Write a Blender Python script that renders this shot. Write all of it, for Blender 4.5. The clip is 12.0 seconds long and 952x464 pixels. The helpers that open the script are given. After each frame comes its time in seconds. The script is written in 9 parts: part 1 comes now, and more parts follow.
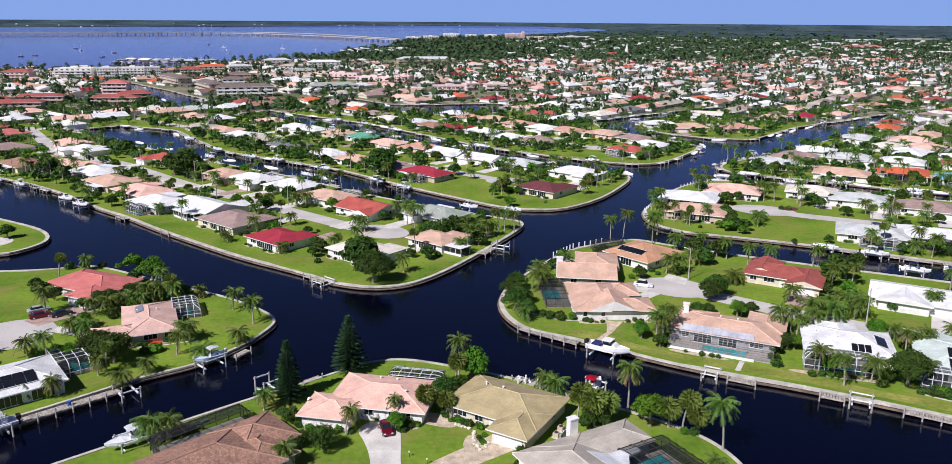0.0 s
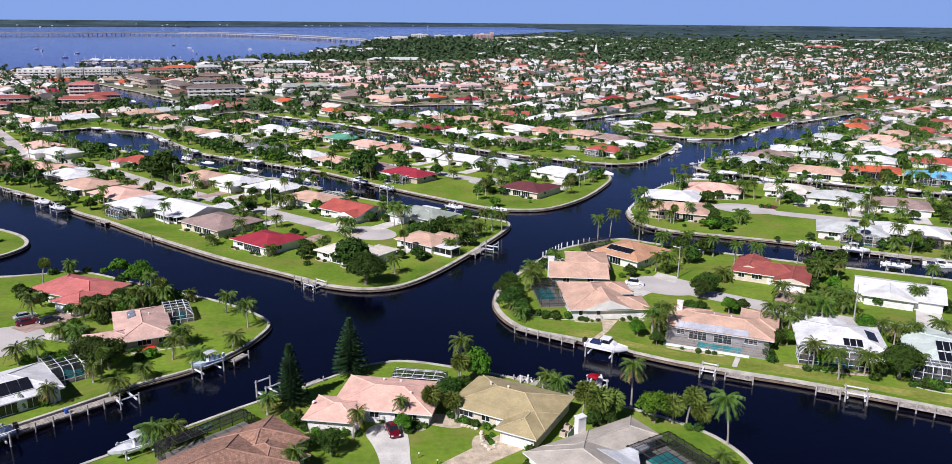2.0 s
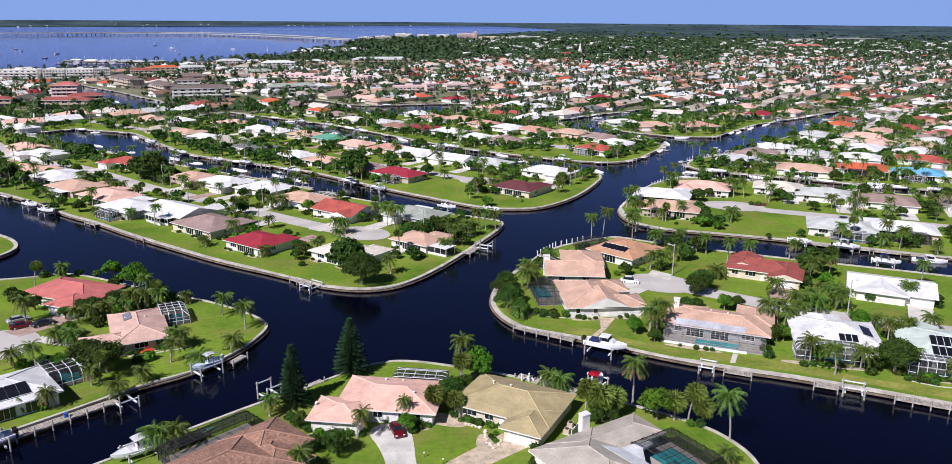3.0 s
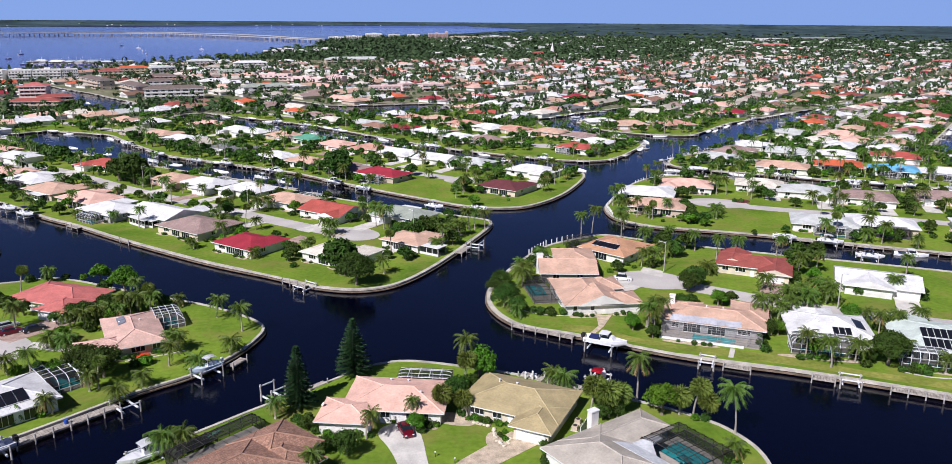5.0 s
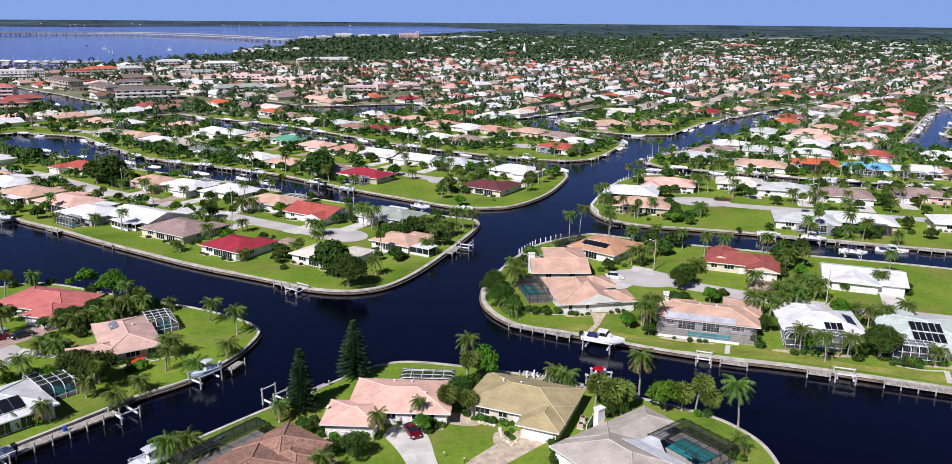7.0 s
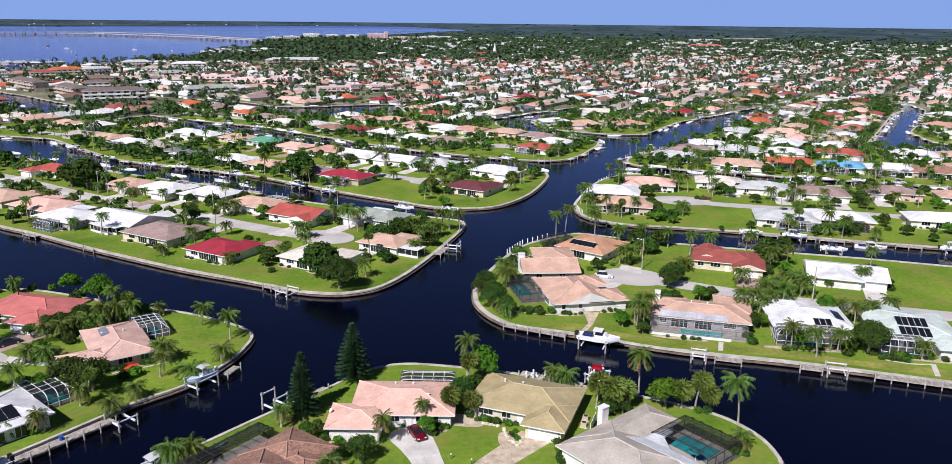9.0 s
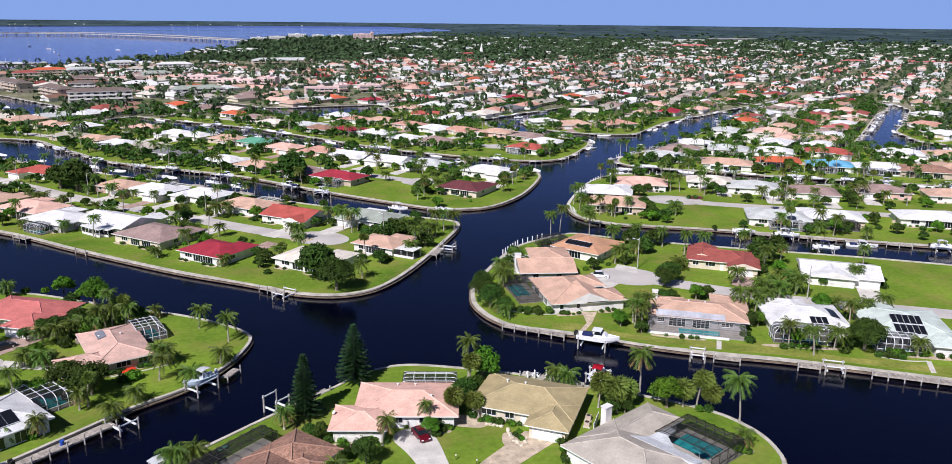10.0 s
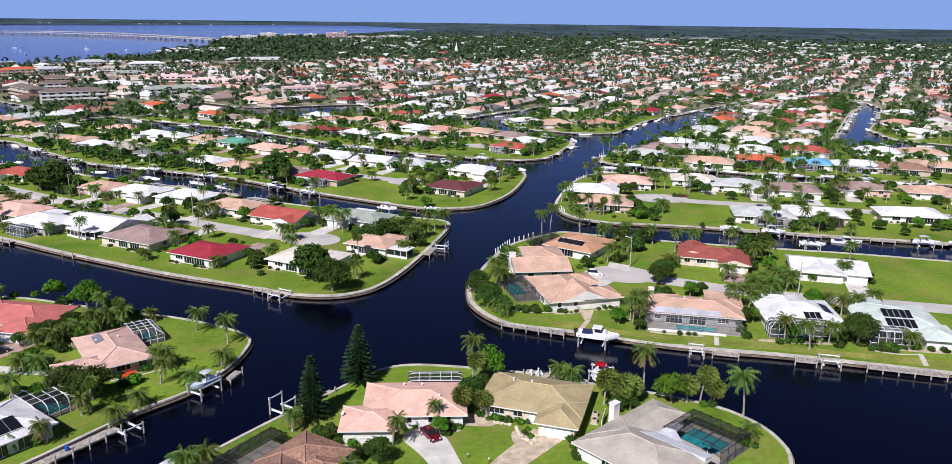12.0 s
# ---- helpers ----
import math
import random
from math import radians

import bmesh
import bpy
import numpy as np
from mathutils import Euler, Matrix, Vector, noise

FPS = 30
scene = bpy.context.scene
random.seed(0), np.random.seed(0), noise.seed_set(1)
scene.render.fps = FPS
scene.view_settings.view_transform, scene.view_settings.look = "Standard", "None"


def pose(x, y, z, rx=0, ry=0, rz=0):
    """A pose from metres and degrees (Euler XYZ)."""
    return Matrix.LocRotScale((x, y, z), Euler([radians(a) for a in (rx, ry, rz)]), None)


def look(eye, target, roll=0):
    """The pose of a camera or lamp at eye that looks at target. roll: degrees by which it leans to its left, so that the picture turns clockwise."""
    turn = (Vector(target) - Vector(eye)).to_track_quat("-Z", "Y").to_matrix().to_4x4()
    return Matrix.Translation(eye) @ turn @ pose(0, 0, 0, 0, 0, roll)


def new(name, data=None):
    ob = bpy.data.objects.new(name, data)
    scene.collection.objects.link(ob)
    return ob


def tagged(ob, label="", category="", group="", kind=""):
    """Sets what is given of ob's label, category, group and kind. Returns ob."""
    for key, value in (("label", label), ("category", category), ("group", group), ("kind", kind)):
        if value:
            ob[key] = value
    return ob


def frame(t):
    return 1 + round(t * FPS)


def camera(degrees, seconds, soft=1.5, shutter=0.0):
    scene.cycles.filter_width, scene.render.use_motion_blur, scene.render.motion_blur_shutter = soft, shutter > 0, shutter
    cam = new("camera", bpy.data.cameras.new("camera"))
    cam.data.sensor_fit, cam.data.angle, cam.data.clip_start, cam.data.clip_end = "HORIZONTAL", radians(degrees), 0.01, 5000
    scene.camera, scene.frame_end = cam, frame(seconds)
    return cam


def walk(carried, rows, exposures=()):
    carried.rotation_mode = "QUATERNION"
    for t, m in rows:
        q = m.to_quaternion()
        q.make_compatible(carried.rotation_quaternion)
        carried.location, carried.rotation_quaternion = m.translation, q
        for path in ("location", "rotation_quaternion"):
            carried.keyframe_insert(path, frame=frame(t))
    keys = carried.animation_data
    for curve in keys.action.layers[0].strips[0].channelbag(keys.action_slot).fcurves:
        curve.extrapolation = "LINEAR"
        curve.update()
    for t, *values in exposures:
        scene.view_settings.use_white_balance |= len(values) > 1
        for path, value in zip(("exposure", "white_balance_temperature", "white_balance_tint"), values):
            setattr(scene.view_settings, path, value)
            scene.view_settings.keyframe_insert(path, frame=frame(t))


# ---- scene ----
cam = camera(63.5, 12.0, soft=0.5)
PATH = [
    (0, (-1.951, 1.279, 64.343), (-1.907, 3.206, 63.808), 0.4),
    (0.5, (-3.417, 1.281, 64.375), (-3.355, 3.207, 63.841), 0.4),
    (1, (-4.885, 1.264, 64.392), (-4.804, 3.189, 63.859), 0.4),
    (1.5, (-6.361, 1.241, 64.399), (-6.258, 3.166, 63.866), 0.5),
    (2, (-7.85, 1.241, 64.398), (-7.725, 3.165, 63.865), 0.5),
    (2.5, (-9.356, 1.222, 64.38), (-9.209, 3.144, 63.847), 0.4),
    (3, (-10.806, 1.25, 64.385), (-10.64, 3.17, 63.851), 0.4),
    (5, (-16.495, 1.653, 64.232), (-16.255, 3.565, 63.698), 0.4),
    (5.5, (-17.862, 1.801, 64.233), (-17.604, 3.711, 63.699), 0.4),
    (6, (-19.209, 1.956, 64.231), (-18.933, 3.864, 63.697), 0.4),
    (6.5, (-20.566, 2.122, 64.205), (-20.271, 4.027, 63.672), 0.4),
    (7, (-21.94, 2.289, 64.197), (-21.625, 4.191, 63.664), 0.5),
    (9, (-27.261, 3.214, 64.316), (-26.867, 5.102, 63.784), 0.6),
    (9.5, (-28.584, 3.466, 64.349), (-28.172, 5.349, 63.817), 0.6),
    (10, (-29.896, 3.759, 64.403), (-29.467, 5.638, 63.872), 0.6),
    (10.5, (-31.255, 4.048, 64.438), (-30.811, 5.924, 63.906), 0.6),
    (11, (-32.606, 4.284, 64.462), (-32.145, 6.156, 63.93), 0.7),
    (11.5, (-33.995, 4.476, 64.47), (-33.517, 6.344, 63.939), 0.7),
    (12, (-35.376, 4.69, 64.474), (-34.88, 6.552, 63.942), 0.7),
]
walk(cam, [(t, look(eye, target, roll)) for t, eye, target, roll in PATH], [(0, 0.14, 5800, 20), (12, 0.14, 5800, 20)])

# ---------------------------------------------------------------- daylight
SUN_ELEV, SUN_AZ = 45.0, 226.0          # degrees; azimuth counted from +x towards +y
sun_dir = Vector((math.cos(radians(SUN_ELEV)) * math.cos(radians(SUN_AZ)),
                  math.cos(radians(SUN_ELEV)) * math.sin(radians(SUN_AZ)), math.sin(radians(SUN_ELEV))))
world = bpy.data.worlds.new("sky")
scene.world = world
world.use_nodes = True
wn = world.node_tree
sky = wn.nodes.new("ShaderNodeTexSky")
sky.sky_type, sky.sun_disc = "NISHITA", False
sky.sun_elevation, sky.sun_rotation = radians(SUN_ELEV), radians(90 - SUN_AZ)
sky.altitude, sky.air_density, sky.dust_density, sky.ozone_density = 60, 0.31, 0.0, 5.0
deep = wn.nodes.new("ShaderNodeHueSaturation")      # clear subtropical air: a deeper blue
deep.inputs["Saturation"].default_value, deep.inputs["Value"].default_value = 0.98, 0.79
tone = wn.nodes.new("ShaderNodeMix")
tone.data_type, tone.blend_type = "RGBA", "MULTIPLY"
tone.inputs[0].default_value, tone.inputs[7].default_value = 1.0, (0.97, 0.88, 0.95, 1)
wn.links.new(sky.outputs[0], tone.inputs[6])
even = wn.nodes.new("ShaderNodeMix")                # dry air: hardly paler towards the horizon
even.data_type, even.blend_type = "RGBA", "DARKEN"
even.inputs[0].default_value, even.inputs[7].default_value = 1.0, (2.55, 4.0, 7.1, 1)
wn.links.new(tone.outputs[2], even.inputs[6])
wn.links.new(even.outputs[2], deep.inputs["Color"])
wn.links.new(deep.outputs[0], wn.nodes["Background"].inputs[0])
wn.nodes["Background"].inputs[1].default_value = 0.11
sun = new("sun", bpy.data.lights.new("sun", "SUN"))
sun.data.energy, sun.data.angle, sun.data.color = 5.0, radians(0.53), (1.0, 0.94, 0.82)
sun.matrix_world = look((0, 0, 300), Vector((0, 0, 300)) - sun_dir)
scene.view_settings.exposure = 0.0

# ---------------------------------------------------------------- materials


def surface(name, base, rough=0.8, vary=0.18, scale=0.6, fine=6.0, bump=0.15, metal=0.0, jitter=0.0, tint=None, shift=0.0, glow_through=0.0, spec=0.4):
    """A surface with stains at one scale, grain at a finer one, and relief. jitter: how far one piece differs from the next."""
    m = bpy.data.materials.new(name)
    m.use_nodes = True
    nt = m.node_tree
    b = nt.nodes["Principled BSDF"]
    b.inputs["Roughness"].default_value = rough
    b.inputs["Metallic"].default_value = metal
    b.inputs["Specular IOR Level"].default_value = spec
    geo = nt.nodes.new("ShaderNodeNewGeometry")
    big, small = nt.nodes.new("ShaderNodeTexNoise"), nt.nodes.new("ShaderNodeTexNoise")
    for n, s, d in ((big, scale, 3.0), (small, fine, 4.0)):
        n.inputs["Scale"].default_value, n.inputs["Detail"].default_value = s, d
        nt.links.new(geo.outputs["Position"], n.inputs["Vector"])
    ramp = nt.nodes.new("ShaderNodeMix")
    ramp.data_type = "RGBA"
    tint = tint or tuple(c * (1 - vary * 1.6) for c in base)
    ramp.inputs[6].default_value = (*tint, 1)
    ramp.inputs[7].default_value = (*[min(1, c * (1 + vary)) for c in base], 1)
    spread = nt.nodes.new("ShaderNodeMapRange")
    spread.inputs[1].default_value, spread.inputs[2].default_value = 0.3, 0.7
    nt.links.new(big.outputs[0], spread.inputs[0])
    nt.links.new(spread.outputs[0], ramp.inputs[0])
    hsv = nt.nodes.new("ShaderNodeHueSaturation")
    gain = nt.nodes.new("ShaderNodeMapRange")
    gain.inputs[1].default_value, gain.inputs[2].default_value = 0.25, 0.75
    gain.inputs[3].default_value, gain.inputs[4].default_value = 1 - vary, 1 + vary
    nt.links.new(small.outputs[0], gain.inputs[0])
    value = gain.outputs[0]
    if jitter:
        info = nt.nodes.new("ShaderNodeObjectInfo")
        isl = nt.nodes.new("ShaderNodeNewGeometry")
        both = nt.nodes.new("ShaderNodeMath")
        both.operation = "ADD"
        nt.links.new(info.outputs["Random"], both.inputs[0])
        nt.links.new(isl.outputs["Random Per Island"], both.inputs[1])
        swing = nt.nodes.new("ShaderNodeMapRange")
        swing.inputs[2].default_value = 2.0
        swing.inputs[3].default_value, swing.inputs[4].default_value = 1 - jitter, 1 + jitter
        nt.links.new(both.outputs[0], swing.inputs[0])
        mul = nt.nodes.new("ShaderNodeMath")
        mul.operation = "MULTIPLY"
        nt.links.new(value, mul.inputs[0])
        nt.links.new(swing.outputs[0], mul.inputs[1])
        value = mul.outputs[0]
        hue = nt.nodes.new("ShaderNodeMapRange")
        hue.inputs[3].default_value, hue.inputs[4].default_value = 0.5 - shift, 0.5 + shift
        nt.links.new(info.outputs["Random"], hue.inputs[0])
        nt.links.new(hue.outputs[0], hsv.inputs["Hue"])
    nt.links.new(ramp.outputs[2], hsv.inputs["Color"])
    nt.links.new(value, hsv.inputs["Value"])
    nt.links.new(hsv.outputs[0], b.inputs["Base Color"])
    if bump:
        bm = nt.nodes.new("ShaderNodeBump")
        bm.inputs["Strength"].default_value, bm.inputs["Distance"].default_value = bump, 0.05
        nt.links.new(small.outputs[0], bm.inputs["Height"])
        nt.links.new(bm.outputs[0], b.inputs["Normal"])
    if glow_through:
        thin = nt.nodes.new("ShaderNodeBsdfTranslucent")
        both = nt.nodes.new("ShaderNodeMixShader")
        both.inputs[0].default_value = glow_through
        nt.links.new(hsv.outputs[0], thin.inputs["Color"])
        nt.links.new(b.outputs[0], both.inputs[1])
        nt.links.new(thin.outputs[0], both.inputs[2])
        nt.links.new(both.outputs[0], nt.nodes["Material Output"].inputs[0])
    return m


def tiled(name, base, width=0.33, row=0.4, rough=0.75, vary=0.22, relief=0.6):
    """Roof covering in courses, laid by the slope's own metres (UV), with uneven pieces and weather stains."""
    m = surface(name, base, rough, 0.12, 0.35, 3.0, 0)
    nt = m.node_tree
    b = nt.nodes["Principled BSDF"]
    uv = nt.nodes.new("ShaderNodeTexCoord")
    brick = nt.nodes.new("ShaderNodeTexBrick")
    brick.inputs["Scale"].default_value = 1.0
    brick.inputs["Brick Width"].default_value, brick.inputs["Row Height"].default_value = width, row
    brick.inputs["Mortar Size"].default_value, brick.inputs["Mortar Smooth"].default_value = 0.03, 0.6
    brick.inputs["Bias"].default_value = 0.0
    brick.inputs["Color1"].default_value = (1 - vary,) * 3 + (1,)
    brick.inputs["Color2"].default_value = (1 + vary * 0.6,) * 3 + (1,)
    brick.inputs["Mortar"].default_value = (1 - vary * 1.1,) * 3 + (1,)
    nt.links.new(uv.outputs["UV"], brick.inputs["Vector"])
    old = b.inputs["Base Color"].links[0].from_socket
    mul = nt.nodes.new("ShaderNodeMix")
    mul.data_type, mul.blend_type = "RGBA", "MULTIPLY"
    mul.inputs[0].default_value = 1.0
    nt.links.new(old, mul.inputs[6])
    nt.links.new(brick.outputs["Color"], mul.inputs[7])
    nt.links.new(mul.outputs[2], b.inputs["Base Color"])
    bump = nt.nodes.new("ShaderNodeBump")
    bump.inputs["Strength"].default_value, bump.inputs["Distance"].default_value = relief * 0.5, 0.04
    bump.invert = True
    nt.links.new(brick.outputs["Fac"], bump.inputs["Height"])
    nt.links.new(bump.outputs[0], b.inputs["Normal"])
    return m


def clear_glass(name, tint, rough=0.03):
    m = bpy.data.materials.new(name)
    m.use_nodes = True
    b = m.node_tree.nodes["Principled BSDF"]
    b.inputs["Base Color"].default_value = (*tint, 1)
    b.inputs["Roughness"].default_value = rough
    b.inputs["Specular IOR Level"].default_value = 0.6
    return m


def netting(name, base, hole):
    """Insect screen: fine mesh that lets most of the light through."""
    m = bpy.data.materials.new(name)
    m.use_nodes = True
    nt = m.node_tree
    b = nt.nodes["Principled BSDF"]
    b.inputs["Base Color"].default_value = (*base, 1)
    b.inputs["Roughness"].default_value = 0.7
    clear = nt.nodes.new("ShaderNodeBsdfTransparent")
    mix = nt.nodes.new("ShaderNodeMixShader")
    mix.inputs[0].default_value = 1 - hole
    nt.links.new(clear.outputs[0], mix.inputs[1])
    nt.links.new(b.outputs[0], mix.inputs[2])
    nt.links.new(mix.outputs[0], nt.nodes["Material Output"].inputs[0])
    return m


def rippled_water(name, body, gloss=0.55):
    m = bpy.data.materials.new(name)
    m.use_nodes = True
    nt = m.node_tree
    b = nt.nodes["Principled BSDF"]
    b.inputs["Base Color"].default_value = (*body, 1)
    b.inputs["Roughness"].default_value = 0.07
    b.inputs["Specular IOR Level"].default_value = gloss
    b.inputs["IOR"].default_value = 1.333
    geo = nt.nodes.new("ShaderNodeNewGeometry")
    last = None
    for s, stretch, strength, dist in ((0.05, 1.0, 0.08, 1.0), (0.55, 1.2, 0.10, 0.16), (2.6, 1.5, 0.34, 0.05)):
        mp = nt.nodes.new("ShaderNodeMapping")
        mp.inputs["Scale"].default_value = (s, s * stretch, s)
        mp.inputs["Rotation"].default_value = (0, 0, 0.6)
        n = nt.nodes.new("ShaderNodeTexNoise")
        n.inputs["Scale"].default_value, n.inputs["Detail"].default_value = 1.0, 3.0
        nt.links.new(geo.outputs["Position"], mp.inputs[0])
        nt.links.new(mp.outputs[0], n.inputs["Vector"])
        bp = nt.nodes.new("ShaderNodeBump")
        bp.inputs["Strength"].default_value, bp.inputs["Distance"].default_value = strength, dist
        nt.links.new(n.outputs[0], bp.inputs["Height"])
        if last:
            nt.links.new(last.outputs[0], bp.inputs["Normal"])
        last = bp
    nt.links.new(last.outputs[0], b.inputs["Normal"])
    return m


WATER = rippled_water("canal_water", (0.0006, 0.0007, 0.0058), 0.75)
# the bay's blue is put into its base colour, with hardly any sky reflection
BAY_WATER = rippled_water("blue_bay_water", (0.056, 0.056, 0.215), 0.08)
GRASS = surface("lawn_grass", (0.168, 0.244, 0.026), 0.9, 0.2, 0.045, 0.9, 0.5, tint=(0.088, 0.168, 0.015), spec=0.06)
gn = GRASS.node_tree
patch, thin = gn.nodes.new("ShaderNodeTexNoise"), gn.nodes.new("ShaderNodeMapRange")
patch.inputs["Scale"].default_value, patch.inputs["Detail"].default_value, patch.inputs["Roughness"].default_value = 0.11, 5.0, 0.65
thin.inputs[1].default_value, thin.inputs[2].default_value, thin.inputs[4].default_value = 0.47, 0.72, 0.65
dry = gn.nodes.new("ShaderNodeMix")           # thin, sun-dried turf
dry.data_type = "RGBA"
dry.inputs[7].default_value = (0.265, 0.220, 0.070, 1)
spot_ = gn.nodes.new("ShaderNodeNewGeometry")
gn.links.new(spot_.outputs["Position"], patch.inputs["Vector"])
gn.links.new(patch.outputs[0], thin.inputs[0])
gn.links.new(thin.outputs[0], dry.inputs[0])
gn.links.new(gn.nodes["Principled BSDF"].inputs["Base Color"].links[0].from_socket, dry.inputs[6])
gn.links.new(dry.outputs[2], gn.nodes["Principled BSDF"].inputs["Base Color"])
CONCRETE = surface("seawall_concrete", (0.52, 0.49, 0.42), 0.9, 0.2, 0.4, 5.0, 0.3)
WETWALL = surface("wet_seawall", (0.06, 0.052, 0.04), 0.7, 0.3, 0.8, 3.0, 0.4)
ASPHALT = surface("sunbleached_asphalt", (0.52, 0.49, 0.46), 0.9, 0.1, 0.12, 3.0, 0.3)
DRIVE = surface("concrete_drive", (0.62, 0.59, 0.54), 0.9, 0.12, 0.4, 4.0, 0.2)
PAVER = surface("brick_paver_drive", (0.42, 0.30, 0.25), 0.9, 0.2, 0.6, 4.0, 0.3)
ROOFS = {
    "white": tiled("white_tile", (0.75, 0.75, 0.74), vary=0.06, relief=0.35),
    "cream": tiled("cream_tile", (0.74, 0.68, 0.58), vary=0.10),
    "pink": tiled("pink_tile", (0.78, 0.49, 0.39), vary=0.06, relief=0.25),
    "salmon": tiled("salmon_tile", (0.60, 0.33, 0.25), vary=0.12),
    "tan": tiled("tan_tile", (0.63, 0.415, 0.305), vary=0.10),
    "olive": tiled("olive_shingle", (0.43, 0.35, 0.185), 0.9, 0.28, vary=0.06, relief=0.25),
    "grey": tiled("grey_shingle", (0.46, 0.415, 0.35), 0.9, 0.28, vary=0.05, relief=0.2),
    "mint": tiled("pale_mint_tile", (0.60, 0.68, 0.62), vary=0.06, relief=0.35),
    "pale": tiled("pale_grey_tile", (0.56, 0.58, 0.56), vary=0.08, relief=0.35),
    "dark": tiled("dark_grey_tile", (0.20, 0.20, 0.21), vary=0.12),
    "brown": tiled("brown_tile", (0.38, 0.215, 0.150), vary=0.35),
    "mauve": tiled("mauve_tile", (0.38, 0.27, 0.24), vary=0.2),
    "maroon": tiled("maroon_tile", (0.16, 0.045, 0.05), vary=0.2),
    "red": tiled("red_tile", (0.46, 0.10, 0.075), vary=0.12),
    "brick": tiled("brick_red_tile", (0.36, 0.095, 0.075), vary=0.15),
    "coral": tiled("coral_tile", (0.56, 0.17, 0.15), vary=0.12),
    "umber": tiled("umber_tile", (0.20, 0.155, 0.135), vary=0.15),
    "crimson": tiled("crimson_tile", (0.36, 0.030, 0.050), vary=0.12),
    "orange": tiled("orange_tile", (0.62, 0.14, 0.06), vary=0.12),
    "sage": tiled("sage_tile", (0.36, 0.40, 0.34), vary=0.1),
    "green": tiled("green_tile", (0.12, 0.36, 0.24), vary=0.1),
    "blue_grey": tiled("blue_grey_metal", (0.30, 0.36, 0.44), vary=0.08),
    "blue": tiled("blue_tile", (0.16, 0.45, 0.68), vary=0.08),
}
STUCCO = {
    "white": surface("white_stucco", (0.78, 0.76, 0.72), 0.9, 0.08, 0.5, 8.0, 0.2),
    "cream": surface("cream_stucco", (0.70, 0.62, 0.48), 0.9, 0.08, 0.5, 8.0, 0.2),
    "pink": surface("pink_stucco", (0.68, 0.46, 0.40), 0.9, 0.08, 0.5, 8.0, 0.2),
    "blush": surface("blush_stucco", (0.76, 0.58, 0.55), 0.9, 0.08, 0.5, 8.0, 0.2),
    "beige": surface("beige_stucco", (0.55, 0.45, 0.36), 0.9, 0.08, 0.5, 8.0, 0.2),
    "grey": surface("grey_stucco", (0.42, 0.40, 0.40), 0.9, 0.08, 0.5, 8.0, 0.2),
}
TRIM = surface("white_paint", (0.80, 0.80, 0.78), 0.5, 0.05, 1.0, 6.0, 0.05)
GLASS = clear_glass("window_glass", (0.015, 0.02, 0.025))
BARK = surface("grey_bark", (0.24, 0.20, 0.16), 0.95, 0.25, 1.5, 9.0, 0.6)
PALMWOOD = surface("palm_trunk", (0.38, 0.34, 0.29), 0.95, 0.2, 1.5, 9.0, 0.6)
LEAF = surface("broad_leaf", (0.052, 0.104, 0.014), 0.6, 0.3, 0.5, 3.0, 0, jitter=0.4, shift=0.022, glow_through=0.22, spec=0.18)
LEAF_LIGHT = surface("bright_leaf", (0.10, 0.225, 0.014), 0.6, 0.3, 0.5, 3.0, 0, jitter=0.3, shift=0.015, glow_through=0.25, spec=0.18)
FROND = surface("palm_frond", (0.100, 0.160, 0.022), 0.5, 0.3, 0.8, 3.0, 0, jitter=0.4, shift=0.025, glow_through=0.25, spec=0.2)
FAN_LEAF = surface("cabbage_palm_leaf", (0.175, 0.235, 0.042), 0.6, 0.3, 0.8, 3.0, 0, jitter=0.35, shift=0.015, glow_through=0.2, spec=0.2)
FROND_DRY = surface("dry_palm_frond", (0.26, 0.19, 0.07), 0.7, 0.3, 0.8, 3.0, 0, jitter=0.3, glow_through=0.15, spec=0.15)
NEEDLE = surface("conifer_needle", (0.030, 0.076, 0.022), 0.7, 0.3, 0.6, 3.0, 0, jitter=0.35, spec=0.15)
FAR_LEAF = surface("distant_foliage", (0.052, 0.098, 0.034), 0.9, 0.3, 0.02, 0.3, 0, jitter=0.3)
# the blue haze of distance is put into this base colour
HAZED_WOODS = surface("haze_tinted_woods", (0.050, 0.076, 0.084), 1.0, 0.35, 0.004, 0.03, 0, tint=(0.030, 0.048, 0.056), spec=0.0)
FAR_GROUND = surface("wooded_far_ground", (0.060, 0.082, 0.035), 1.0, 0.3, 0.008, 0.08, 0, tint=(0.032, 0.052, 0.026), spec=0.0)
TOWN_GROUND = surface("neighbourhood_ground", (0.22, 0.20, 0.14), 0.95, 0.35, 0.025, 0.25, 0.3, tint=(0.07, 0.105, 0.03), spec=0.1)
WOOD = surface("weathered_dock_wood", (0.42, 0.38, 0.33), 0.9, 0.25, 1.5, 8.0, 0.4, jitter=0.2)
PILE = surface("dock_pile", (0.45, 0.43, 0.40), 0.85, 0.25, 1.5, 8.0, 0.3)
GEL = surface("white_gelcoat", (0.82, 0.83, 0.85), 0.25, 0.05, 1.0, 6.0, 0)
NAVY = surface("navy_canvas", (0.02, 0.03, 0.12), 0.8, 0.15, 1.0, 6.0, 0.2)
RED_CANVAS = surface("red_canvas", (0.55, 0.01, 0.03), 0.7, 0.15, 1.0, 6.0, 0.2)
BLUE_HULL = surface("pale_blue_gelcoat", (0.64, 0.75, 0.84), 0.3, 0.08, 1.0, 6.0, 0)
ALU = surface("white_aluminium", (0.80, 0.82, 0.84), 0.4, 0.06, 1.0, 6.0, 0)
